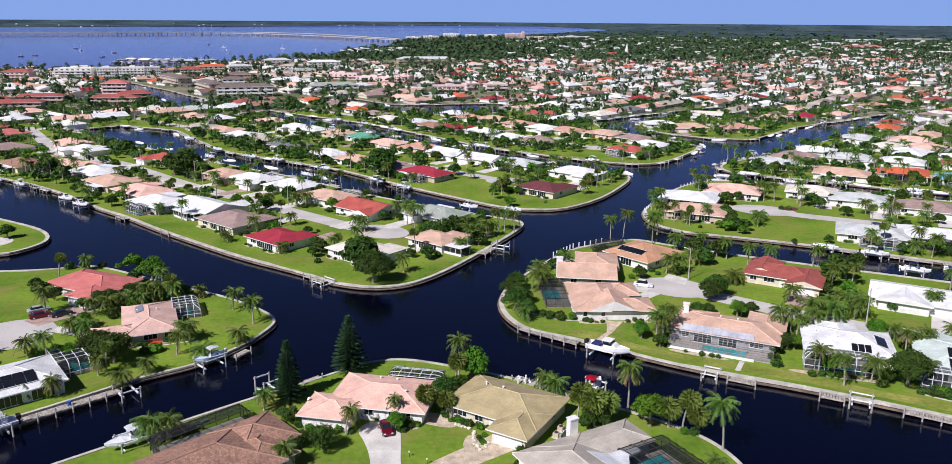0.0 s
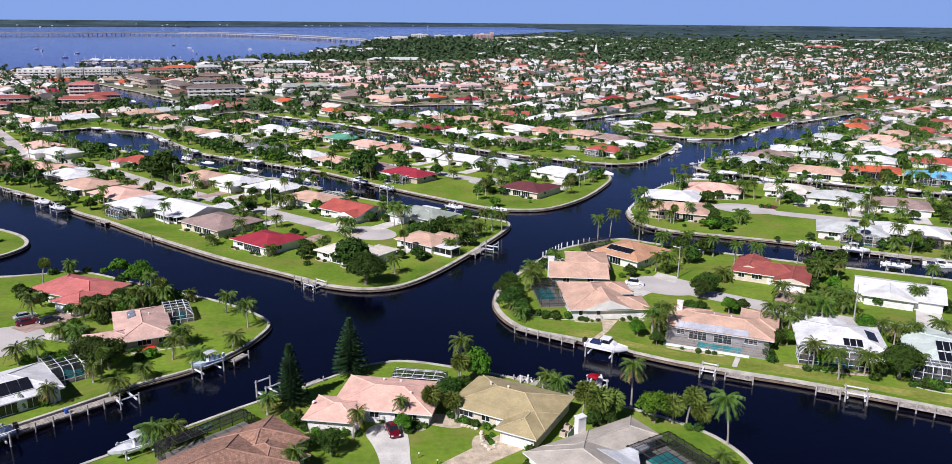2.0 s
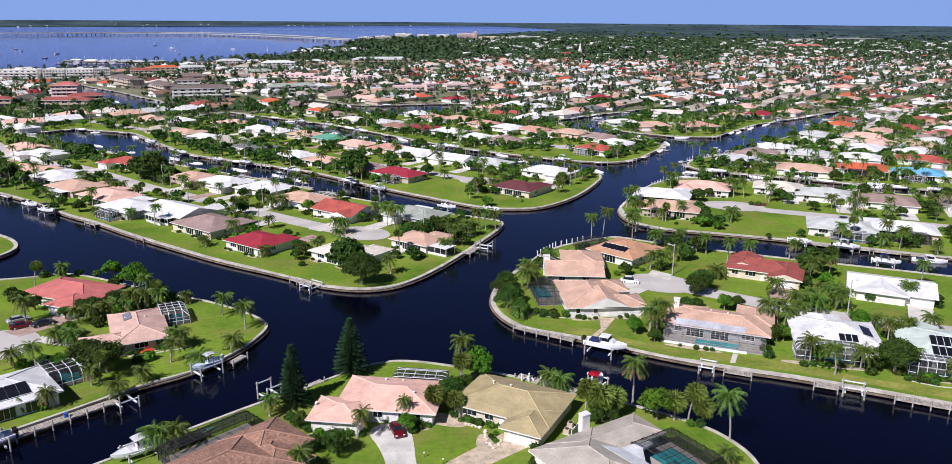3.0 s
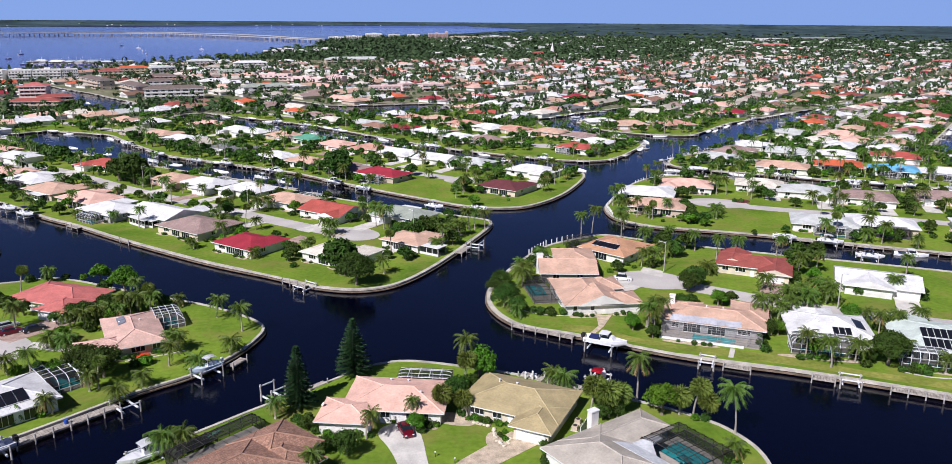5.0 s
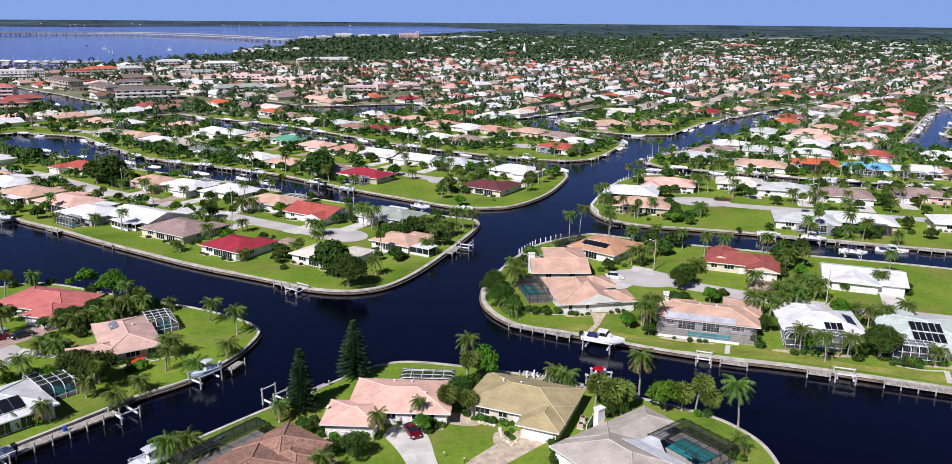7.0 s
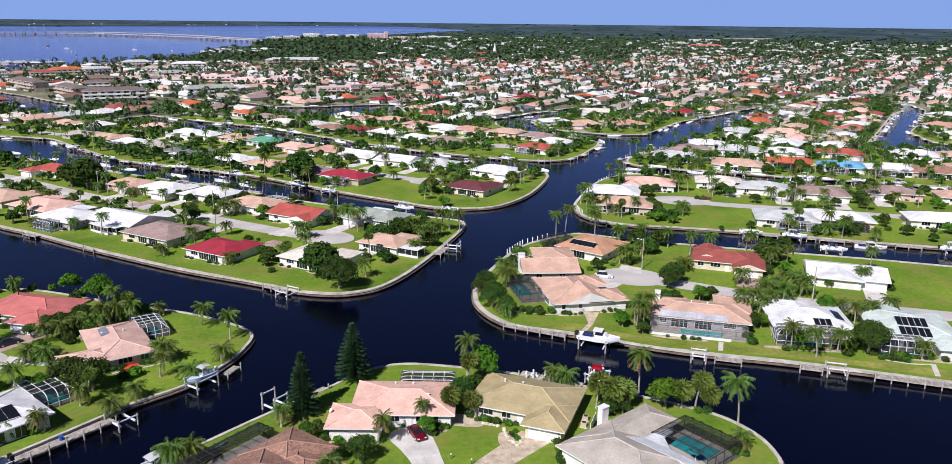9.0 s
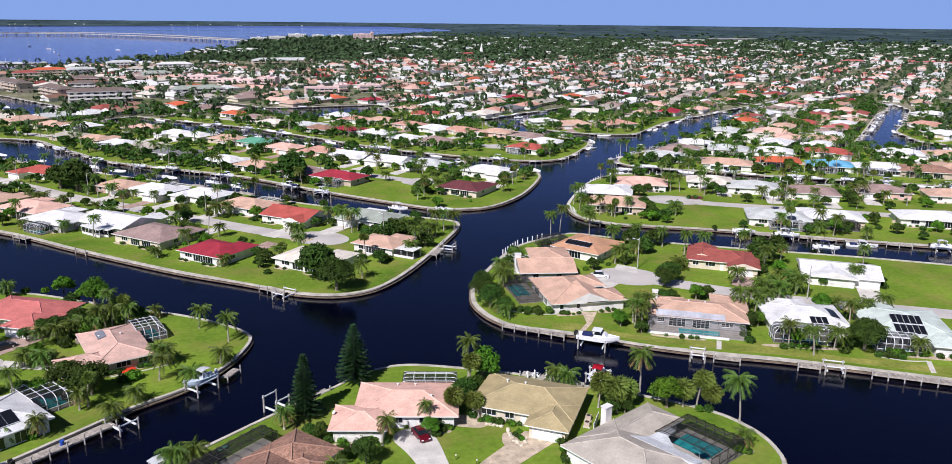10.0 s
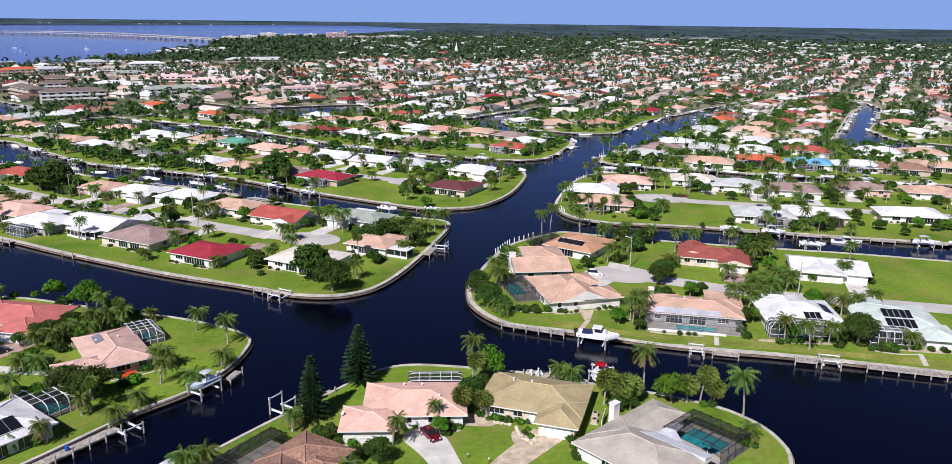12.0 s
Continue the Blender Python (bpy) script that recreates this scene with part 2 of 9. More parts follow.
BRONZE = surface("bronze_aluminium", (0.055, 0.05, 0.045), 0.5, 0.1, 1.0, 6.0, 0)
SCREEN = netting("grey_screen", (0.06, 0.065, 0.07), 0.55)
SCREEN_DARK = netting("black_screen", (0.012, 0.014, 0.016), 0.46)
POOL = surface("pool_water", (0.04, 0.36, 0.38), 0.08, 0.12, 0.4, 1.5, 0.3, spec=0.5)
DECK = surface("pool_deck", (0.38, 0.35, 0.31), 0.9, 0.12, 0.5, 4.0, 0.2)
SOLAR = surface("solar_collector", (0.010, 0.011, 0.016), 0.35, 0.2, 1.0, 6.0, 0)
MULCH = surface("pale_shell_mulch", (0.55, 0.45, 0.33), 0.95, 0.2, 0.8, 5.0, 0.5)
TYRE = surface("rubber", (0.02, 0.02, 0.02), 0.8, 0.1, 1.0, 6.0, 0)

# ---------------------------------------------------------------- small tools


def part(name, bm, material, parent=None, label=""):
    """Links a bmesh (or a ready mesh) as one mesh object under a thing or a part."""
    if isinstance(bm, bpy.types.Mesh):
        me = bm
    else:
        me = bpy.data.meshes.new(name)
        bm.to_mesh(me)
        bm.free()
    if not me.materials:
        for m in (material if isinstance(material, (list, tuple)) else (material,)):
            me.materials.append(m)
    ob = new(name, me)
    ob.parent = parent
    return tagged(ob, label) if label else ob


def thing(name, x, y, z=0.0, turn=0.0, label="", category="", group="", kind=""):
    ob = new(name)
    ob.empty_display_size = 0.5
    ob.matrix_world = pose(x, y, z, 0, 0, turn)
    return tagged(ob, label, category, group, kind)


def mesh_from(name, verts, faces):
    me = bpy.data.meshes.new(name)
    me.from_pydata([tuple(v) for v in verts], [], [tuple(f) for f in faces])
    me.update()
    return me


def box(bm, x0, x1, y0, y1, z0, z1, mat=0):
    v = [bm.verts.new(p) for p in ((x0, y0, z0), (x1, y0, z0), (x1, y1, z0), (x0, y1, z0), (x0, y0, z1), (x1, y0, z1), (x1, y1, z1), (x0, y1, z1))]
    for q in ((0, 3, 2, 1), (4, 5, 6, 7), (0, 1, 5, 4), (1, 2, 6, 5), (2, 3, 7, 6), (3, 0, 4, 7)):
        bm.faces.new([v[i] for i in q]).material_index = mat
    return v


def bar(bm, a, b, r=0.05, sides=4, r2=None, mat=0):
    """A thin bar between two points."""
    a, b = Vector(a), Vector(b)
    d = (b - a).normalized()
    u = d.cross(Vector((0, 0, 1)) if abs(d.z) < 0.95 else Vector((1, 0, 0))).normalized()
    w = d.cross(u)
    r2 = r if r2 is None else r2
    rings = []
    for p, q in ((a, r), (b, r2)):
        rings.append([bm.verts.new(p + (u * math.cos(k * 2 * math.pi / sides + math.pi / 4) + w * math.sin(k * 2 * math.pi / sides + math.pi / 4)) * q) for k in range(sides)])
    for k in range(sides):
        bm.faces.new((rings[0][k], rings[0][(k + 1) % sides], rings[1][(k + 1) % sides], rings[1][k])).material_index = mat
    bm.faces.new(rings[0][::-1]).material_index = mat
    bm.faces.new(rings[1]).material_index = mat


def inside(p, poly):
    x, y = p
    hit = False
    for (x0, y0), (x1, y1) in zip(poly, poly[1:] + poly[:1]):
        if (y0 > y) != (y1 > y) and x < (x1 - x0) * (y - y0) / (y1 - y0) + x0:
            hit = not hit
    return hit


def rounded(poly, times=2):
    """Cuts the corners of a closed outline, so that the shores bend softly."""
    for _ in range(times):
        out = []
        for (x0, y0), (x1, y1) in zip(poly, poly[1:] + poly[:1]):
            cut = min(0.25, 5.0 / max(1e-6, math.hypot(x1 - x0, y1 - y0)))
            out += [(x0 + (x1 - x0) * cut, y0 + (y1 - y0) * cut), (x1 + (x0 - x1) * cut, y1 + (y0 - y1) * cut)]
        poly = out
    return poly


# ---------------------------------------------------------------- land and water
EYE_H = 64.3
FAR_RINGS = ((560, 560), (1300, 1300), (2200, 2200), (3000, 3000), (3600, 3450), (4400, 3900), (5600, 4300), (8000, 4660), (14000, 4930))


def settle_far(x, y, z=0.0):
    """The earth's edge, fitted to the camera's view: what lies beyond 3 km is drawn in to within 5 km and lifted, so
    that it keeps its bearing and height above the horizon line.
    """
    far = math.hypot(x + 18, y)
    if far <= 3000:
        return (x, y, z)
    for (a, p), (b, q) in zip(FAR_RINGS, FAR_RINGS[1:]):
        if far <= b or b == 14000:
            near = p + (q - p) * min(1.0, (far - a) / (b - a))
            break
    k = near / far
    return (-18 + (x + 18) * k, y * k, EYE_H * (1 - k) + z * k)


CHANNEL_Z = -0.85
ISLE_A = [(-330, 400), (-190.5, 315), (-172, 303.5), (-149, 285), (-126, 262), (-112, 251), (-99, 238), (-78, 219.5), (-62, 206), (-42.6, 192.8), (-35, 185.6),
          (-25.4, 181.5), (-18, 182), (-12, 185.6), (-4.6, 195.3), (3.8, 210), (11.5, 224.5), (18.5, 238.5), (19.3, 246), (13, 250.5), (-1, 259),
          (-32, 282), (-71, 319), (-135, 369), (-200, 426), (-225, 450), (-330, 520)]
ISLE_B = [(-212, 476), (-168, 456), (-152, 430), (-118, 381), (-89.6, 361), (-54, 334.5), (-31, 309), (-15, 292), (-1, 278.7), (13.8, 264.7), (24.3, 262), (35, 263),
          (47.8, 275.3), (57.3, 289.7), (69.7, 314), (71, 325.8), (63, 333), (24.4, 354), (-20, 402.5), (-89, 470), (-150, 530), (-200, 560)]
ISLE_C = [(-150, 570), (-108, 530.5), (-62, 491), (-22, 441), (10.5, 399), (39, 374.5), (65, 355.5), (85, 349), (99, 360), (121, 392), (125.5, 406),
          (117, 420), (100, 445), (86, 472), (84, 500), (60, 560), (-60, 520), (-100, 600)]
ISLE_D = [(108, 477), (116, 452.4), (136.5, 433), (162.6, 426), (206, 476), (278, 530), (375, 604), (397, 640), (260, 640), (215, 590), (150, 535), (116, 500)]
ISLE_E = [(10, 183), (7.5, 172.5), (7.6, 166.6), (9.3, 160), (12.8, 154), (22.6, 149), (29.3, 144.6), (39.7, 137.4), (49.8, 132), (61.4, 127), (81, 116), (140, 82),
          (330, -20), (360, 50), (142.5, 175), (125, 185), (95, 199.5), (75, 210), (60, 219), (51.5, 226), (42.3, 221.5), (30.5, 215), (22, 203)]
ISLE_F = [(97, 311), (84.6, 299), (74, 282.6), (63, 263), (60.6, 255), (60.6, 243), (68.8, 232.5), (81, 228), (97, 221), (116.6, 211), (134, 201), (164, 186), (360, 90),
          (400, 160), (260, 235), (218, 257), (172, 281), (129, 306), (110, 314)]
ISLE_G = [(125.9, 357), (116.5, 346), (115.4, 333), (129, 322.7), (150, 311), (172, 296.6), (198.6, 283), (217.6, 272), (238.6, 259), (420, 165), (470, 240), (340, 318),
          (272, 355), (264.3, 367), (320.4, 426), (389.6, 500), (421.5, 526), (440, 560), (425, 590), (385, 600), (340, 562), (275, 499), (214.4, 435.5), (158, 380)]
EAST = [(437, 522), (369, 449), (332, 415), (313.5, 374), (330, 348.5), (520, 245), (1400, 60), (1800, 700), (700, 700), (470, 590)]
ISLE_P = [(-150, 20), (-70, 97), (-38, 124.4), (-26.3, 133), (-22.5, 137), (-18.5, 139), (-13.4, 140.3), (-6.2, 138.2), (9.7, 131), (16.8, 125.5), (28.5, 118.2),
          (36.9, 111.2), (39.8, 106), (41, 100.5), (39.5, 93), (30, 84), (-20, 20), (-60, -120), (-300, -120)]
ISLE_L = [(-170, 40), (-77.3, 116), (-70.5, 122.3), (-64.6, 128), (-60, 132.7), (-51.7, 138), (-45.8, 146.4), (-42.8, 154.3), (-42, 159.4), (-43.6, 163), (-49, 168.6),
          (-58, 175.5), (-66.8, 180.2), (-73.8, 184), (-84, 190.5), (-93.7, 196.5), (-101.8, 199.6), (-108, 196), (-125, 194), (-330, 205), (-330, 40)]
ISLE_K = [(-330, 215), (-129.8, 208.6), (-125.7, 213.3), (-123.5, 220.7), (-125.2, 227.2), (-130.4, 234), (-138, 240), (-152.8, 249), (-330, 360)]
MAIN = [(-900, 400), (-330, 400), (-260, 440), (-215, 468), (-190, 500), (-145, 550), (-120, 575), (-60, 530), (60, 520), (88, 508), (127, 541), (172, 575), (235, 612), (372, 607),
        (397, 618), (420, 575), (900, 480), (2100, 150), (11000, 600), (13600, 3000), (10000, 9800), (4000, 13400), (0, 14000), (-5000, 13000), (-10000, 9700), (-13500, 3000), (-11000, 600), (-2100, 150)]
BAY = [(-9000, 500), (-1300, 480), (-620, 860), (-586, 937), (-564, 973), (-505, 1002), (-385, 1026), (-377, 1095), (-346, 1193), (-278, 1255), (-208, 1366), (-228, 1596), (-164, 1812),
       (-172, 2182), (-134, 2588), (51, 3003), (258, 3294), (618, 4190), (879, 4729), (986, 5307), (783, 7181), (-300, 6900), (-1300, 5900), (-2300, 5000), (-2700, 4300), (-9000, 4300)]
COVE = [(-79, 633), (-57, 602), (-28, 600), (0, 607), (33, 612), (37, 556), (8, 544), (-25, 537), (-62, 569), (-84, 590), (-120, 640), (-110, 660)]
SLIP = [(-345, 810), (-296, 748), (-260, 705), (-225, 657), (-204, 630), (-194, 596), (-190, 572), (-208, 562), (-222, 590), (-250, 636), (-300, 712), (-362, 796)]
LANDS = [rounded(p) for p in (ISLE_A, ISLE_B, ISLE_C, ISLE_D, ISLE_E, ISLE_F, ISLE_G, EAST, ISLE_P, ISLE_L, ISLE_K)] + [MAIN]
WATERS = [BAY, rounded(COVE), rounded(SLIP)]


def on_land(x, y):
    return any(inside((x, y), p) for p in LANDS) and not any(inside((x, y), p) for p in WATERS)


def triangulate(polys, keep):
    from mathutils.geometry import delaunay_2d_cdt
    verts, edges = [], []
    for poly in polys:
        n = len(verts)
        verts += [Vector(p) for p in poly]
        edges += [(n + i, n + (i + 1) % len(poly)) for i in range(len(poly))]
    for ring, _ in FAR_RINGS:
        n = len(verts)
        pts = [(ring * math.sin(radians(a)) - 18, ring * math.cos(radians(a))) for a in range(-88, 89, 2)]
        verts += [Vector(p) for p in pts]
        edges += [(n + i, n + i + 1) for i in range(len(pts) - 1)]
    out = delaunay_2d_cdt(verts, edges, [], 0, 1e-4)
    pts, faces = out[0], out[2]
    tris = [f for f in faces if keep(sum(pts[i].x for i in f) / len(f), sum(pts[i].y for i in f) / len(f))]
    return pts, tris


land_pts, land_tris = triangulate(LANDS + WATERS, on_land)
used = sorted({i for f in land_tris for i in f})
index = {i: k for k, i in enumerate(used)}
me = mesh_from("ground", [settle_far(land_pts[i].x, land_pts[i].y) for i in used], [[index[i] for i in f] for f in land_tris])
for m in (GRASS, TOWN_GROUND, FAR_GROUND, HAZED_WOODS):
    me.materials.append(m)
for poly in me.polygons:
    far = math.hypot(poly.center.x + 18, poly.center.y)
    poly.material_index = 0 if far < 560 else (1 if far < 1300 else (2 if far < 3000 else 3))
ground = tagged(part("ground", me, GRASS), "bright green lawns on flat canal-side land", "ground", kind="structure")

sheet = [(14500 * math.sin(radians(a)), 14500 * math.cos(radians(a))) for a in range(-88, 89, 4)] + [(1200, 20), (1200, -500), (-1200, -500), (-1200, 20)]
w_pts, w_tris = triangulate([sheet, BAY], lambda x, y: True)
me = mesh_from("water", [settle_far(p.x, p.y, CHANNEL_Z) for p in w_pts], w_tris)
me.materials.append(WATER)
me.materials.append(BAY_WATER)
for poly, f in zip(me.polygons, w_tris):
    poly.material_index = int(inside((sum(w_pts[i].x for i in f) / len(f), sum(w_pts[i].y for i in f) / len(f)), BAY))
water = tagged(part("water", me, WATER), "dark blue rippled canal and bay water", "water", kind="structure")

# shore walls: a proud concrete cap and a wet face, along every shore within 750 m
count = {}
for f in land_tris:
    for a, b in zip(f, f[1:] + f[:1]):
        if (b, a) in count:
            del count[(b, a)]
        else:
            count[(a, b)] = 1
follow = {a: b for a, b in count}
loops, seen_pts = [], set()
for start in list(follow):
    if start in seen_pts:
        continue
    loop, at = [], start
    while at not in seen_pts and at in follow:
        seen_pts.add(at)
        loop.append(at)
        at = follow[at]
    loops.append(loop)
cap, face, ledge = bmesh.new(), bmesh.new(), bmesh.new()
for loop in loops:
    pts = [Vector((land_pts[i].x, land_pts[i].y)) for i in loop]
    n = len(pts)
    rows = []
    for k in range(n):
        a, b, c = pts[k - 1], pts[k], pts[(k + 1) % n]
        d1, d2 = (b - a).normalized(), (c - b).normalized()
        nrm = Vector((-(d1 + d2).y, (d1 + d2).x))
        nrm = nrm.normalized() if nrm.length > 1e-6 else Vector((-d1.y, d1.x))
        rows.append((b, nrm))
    for k in range(n):
        (p, np_), (q, nq) = rows[k], rows[(k + 1) % n]
        if p.length > 900 or q.length > 900 or (p - q).length > 250:
            continue
        ring = []
        for o, nn in ((p, np_), (q, nq)):
            i_, o_ = o + nn * (0.5 if (o.y < 142 and o.x < 42) or (-112 < o.x < -41 and o.y < 201) else 0.95), o - nn * 0.12
            ring.append([cap.verts.new((i_.x, i_.y, -0.1)), cap.verts.new((i_.x, i_.y, 0.16)), cap.verts.new((o_.x, o_.y, 0.16)), cap.verts.new((o_.x, o_.y, -0.2))])
        for j in range(3):
            cap.faces.new((ring[0][j], ring[0][j + 1], ring[1][j + 1], ring[1][j]))
        if p.length < 420:
            ring = []
            for o, nn in ((p, np_), (q, nq)):
                far_ = o - nn * 0.5
                ring.append([ledge.verts.new((o.x, o.y, -0.40)), ledge.verts.new((far_.x, far_.y, -0.40)), ledge.verts.new((far_.x, far_.y, -0.62)), ledge.verts.new((o.x, o.y, -0.62))])
            for j in range(3):
                ledge.faces.new((ring[0][j], ring[0][j + 1], ring[1][j + 1], ring[1][j]))
        face.faces.new([face.verts.new(v) for v in ((p.x, p.y, -0.15), (q.x, q.y, -0.15), (q.x, q.y, -2.5), (p.x, p.y, -2.5))])
seawall = tagged(thing("seawall", 0, 0), "pale concrete seawall with a wet dark face along the canals", "seawall", kind="structure")
part("cap", cap, CONCRETE, seawall, "pale concrete cap")
part("face", face, WETWALL, seawall, "wet dark wall face")
part("ledge", ledge, surface("wet_brown_timber", (0.20, 0.15, 0.105), 0.85, 0.3, 0.6, 4.0, 0.3), seawall, "brown timber ledge below the cap")

# ---------------------------------------------------------------- houses
ROOFS["rose"] = tiled("rose_tile", (0.68, 0.45, 0.37), vary=0.12)
ROOFS["apricot"] = tiled("apricot_tile", (0.56, 0.31, 0.18), vary=0.12)
EAVE = 2.55
taken = []           # (x, y, radius) that planting keeps clear of


def lay_uv(bm, faces):
    """Metres along the eave and up the slope, for the courses of a roof."""
    uv = bm.loops.layers.uv.verify()
    for f in faces:
        f.normal_update()
        n = f.normal
        e = Vector((-n.y, n.x, 0))
        e = e.normalized() if e.length > 1e-4 else Vector((1, 0, 0))
        s = n.cross(e)
        for lp in f.loops:
            lp[uv].uv = (lp.vert.co.dot(e), lp.vert.co.dot(s))


def roof_mesh(x0, x1, y0, y1, kind, pitch=0.30, over=0.75, caps=None, z=EAVE):
    """A hip or gable roof with a fascia board and soffit. Slots: covering, fascia, gable wall. caps: a list that takes the lines of its ridges."""
    bm = bmesh.new()
    X0, X1, Y0, Y1 = x0 - over, x1 + over, y0 - over, y1 + over
    along_x = (X1 - X0) >= (Y1 - Y0)
    if kind == "gable_y":
        along_x = False
    if kind == "gable_x":
        along_x = True
    half = (Y1 - Y0) / 2 if along_x else (X1 - X0) / 2
    top = z + half * pitch
    cx, cy = (X0 + X1) / 2, (Y0 + Y1) / 2
    hip = kind == "hip"
    inset = half if hip else 0.0
    if along_x:
        ra, rb = Vector((X0 + inset, cy, top)), Vector((X1 - inset, cy, top))
    else:
        ra, rb = Vector((cx, Y0 + inset, top)), Vector((cx, Y1 - inset, top))
    if (rb - ra).length < 0.05:
        rb = ra + (Vector((0.06, 0, 0)) if along_x else Vector((0, 0.06, 0)))
    c = [Vector(p) for p in ((X0, Y0, z), (X1, Y0, z), (X1, Y1, z), (X0, Y1, z))]
    if along_x:
        slopes = [(c[0], c[1], rb, ra), (c[2], c[3], ra, rb)]
        ends = [(c[3], c[0], ra), (c[1], c[2], rb)]
    else:
        slopes = [(c[1], c[2], rb, ra), (c[3], c[0], ra, rb)]
        ends = [(c[0], c[1], ra), (c[2], c[3], rb)]
    made = []
    for q in slopes:
        made.append(bm.faces.new([bm.verts.new(p) for p in q]))
    for q in ends:
        f = bm.faces.new([bm.verts.new(p) for p in q])
        if hip:
            made.append(f)
        else:
            f.material_index = 2
    lay_uv(bm, made)
    low = [p - Vector((0, 0, 0.2)) for p in c]
    for i in range(4):
        j = (i + 1) % 4
        bm.faces.new([bm.verts.new(p) for p in (low[i], low[j], c[j], c[i])]).material_index = 1
    bm.faces.new([bm.verts.new(p) for p in low[::-1]]).material_index = 1
    bmesh.ops.remove_doubles(bm, verts=bm.verts[:], dist=0.001)
    if caps is not None:
        caps.append((ra, rb))
        if hip:
            caps += [(c[0], ra), (c[3], ra), (c[1], rb), (c[2], rb)] if along_x else [(c[0], ra), (c[1], ra), (c[2], rb), (c[3], rb)]
    me = bpy.data.meshes.new("roof")
    bm.to_mesh(me)
    bm.free()
    return me


def wall_mesh(wings):
    bm = bmesh.new()
    for k, (x0, x1, y0, y1) in enumerate(wings):
        e = 0.035 * k
        box(bm, x0 + e, x1 - e, y0 - e, y1 - e, -0.15 - e, EAVE - 0.16 - e)
    me = bpy.data.meshes.new("wall")
    bm.to_mesh(me)
    bm.free()
    return me


def window_meshes(w, h, panes=2):
    """Frame with mullions, and the glass set back in it. Faces -y, centred at the sill's middle."""
    fr, gl = bmesh.new(), bmesh.new()
    t = 0.07
    xs = [-w / 2, -w / 2 + t]
    for k in range(1, panes):
        xs += [-w / 2 + w * k / panes - 0.03, -w / 2 + w * k / panes + 0.03]
    xs += [w / 2 - t, w / 2]
    zs = [-0.09, t, h - t, h]
    for a in range(len(xs) - 1):
        for b in range(3):
            if b != 1 or a % 2 == 0:
                box(fr, xs[a], xs[a + 1], -0.10, 0.02, zs[b], zs[b + 1])
    bmesh.ops.remove_doubles(fr, verts=fr.verts[:], dist=0.001)
    box(gl, -w / 2 + t, w / 2 - t, -0.03, 0.01, t, h - t)
    out = []
    for n, b in (("window_frame", fr), ("pane", gl)):
        me = bpy.data.meshes.new(n)
        b.to_mesh(me)
        b.free()
        out.append(me)
    return out


WINDOWS = {k: window_meshes(*k) for k in ((1.6, 1.2, 2), (2.6, 1.3, 3), (1.0, 1.2, 1), (3.6, 2.1, 4))}
for fr_, gl_ in WINDOWS.values():
    fr_.materials.append(TRIM)
    gl_.materials.append(GLASS)


JOINED_WINDOWS = {}
for k_, (fr_, gl_) in WINDOWS.items():
    bm_ = bmesh.new()
    bm_.from_mesh(fr_)
    n_ = len(bm_.faces)
    bm_.from_mesh(gl_)
    bm_.faces.ensure_lookup_table()
    for f_ in bm_.faces[n_:]:
        f_.material_index = 1
    JOINED_WINDOWS[k_] = bpy.data.meshes.new("window")
    bm_.to_mesh(JOINED_WINDOWS[k_])
    bm_.free()
    JOINED_WINDOWS[k_].materials.append(TRIM)
    JOINED_WINDOWS[k_].materials.append(GLASS)


def far_window(parent, x, y, z, turn, size):
    w = new("window", JOINED_WINDOWS[size])
    w.parent = parent
    w.matrix_local = pose(x, y, z, 0, 0, turn)


def window(parent, x, y, z, turn, size, near=True):
    fr_, gl_ = WINDOWS[size]
    w = new("window", fr_)
    w.parent = parent
    w.matrix_local = pose(x, y, z, 0, 0, turn)
    g = new("pane", gl_)
    g.parent = w


def door_mesh():
    bm = bmesh.new()
    box(bm, -0.5, 0.5, -0.06, 0.02, 0, 2.05)
    for z in (0.25, 1.15):
        for x in (-0.38, 0.06):
            box(bm, x, x + 0.32, -0.085, -0.05, z, z + 0.7)
    me = bpy.data.meshes.new("door")
    bm.to_mesh(me)
    bm.free()
    me.materials.append(TRIM)
    return me


def garage_mesh(w=4.9):
    bm = bmesh.new()
    for k in range(4):
        box(bm, -w / 2, w / 2, -0.07, 0.02, 0.02 + k * 0.54, 0.53 + k * 0.54)
        for j in range(4):
            x = -w / 2 + 0.15 + j * w / 4
            box(bm, x, x + w / 4 - 0.3, -0.095, -0.06, 0.10 + k * 0.54, 0.45 + k * 0.54)
    me = bpy.data.meshes.new("garage_door")
    bm.to_mesh(me)
    bm.free()
    me.materials.append(TRIM)
    return me


DOOR, GARAGE = door_mesh(), garage_mesh()
COLOUR_WORDS = {"pale": "pale grey", "sage": "sage green", "apricot": "apricot-orange", "rose": "dusty pink", "dark": "dark grey", "cream": "cream"}
mesh_cache = {}


def put(name, me, parent, m=None, label=""):
    ob = new(name, me)
    ob.parent = parent
    if m is not None:
        ob.matrix_local = m
    return tagged(ob, label) if label else ob


def dress(me, *mats):
    if not me.materials:
        for m in mats:
            me.materials.append(m)
    return me


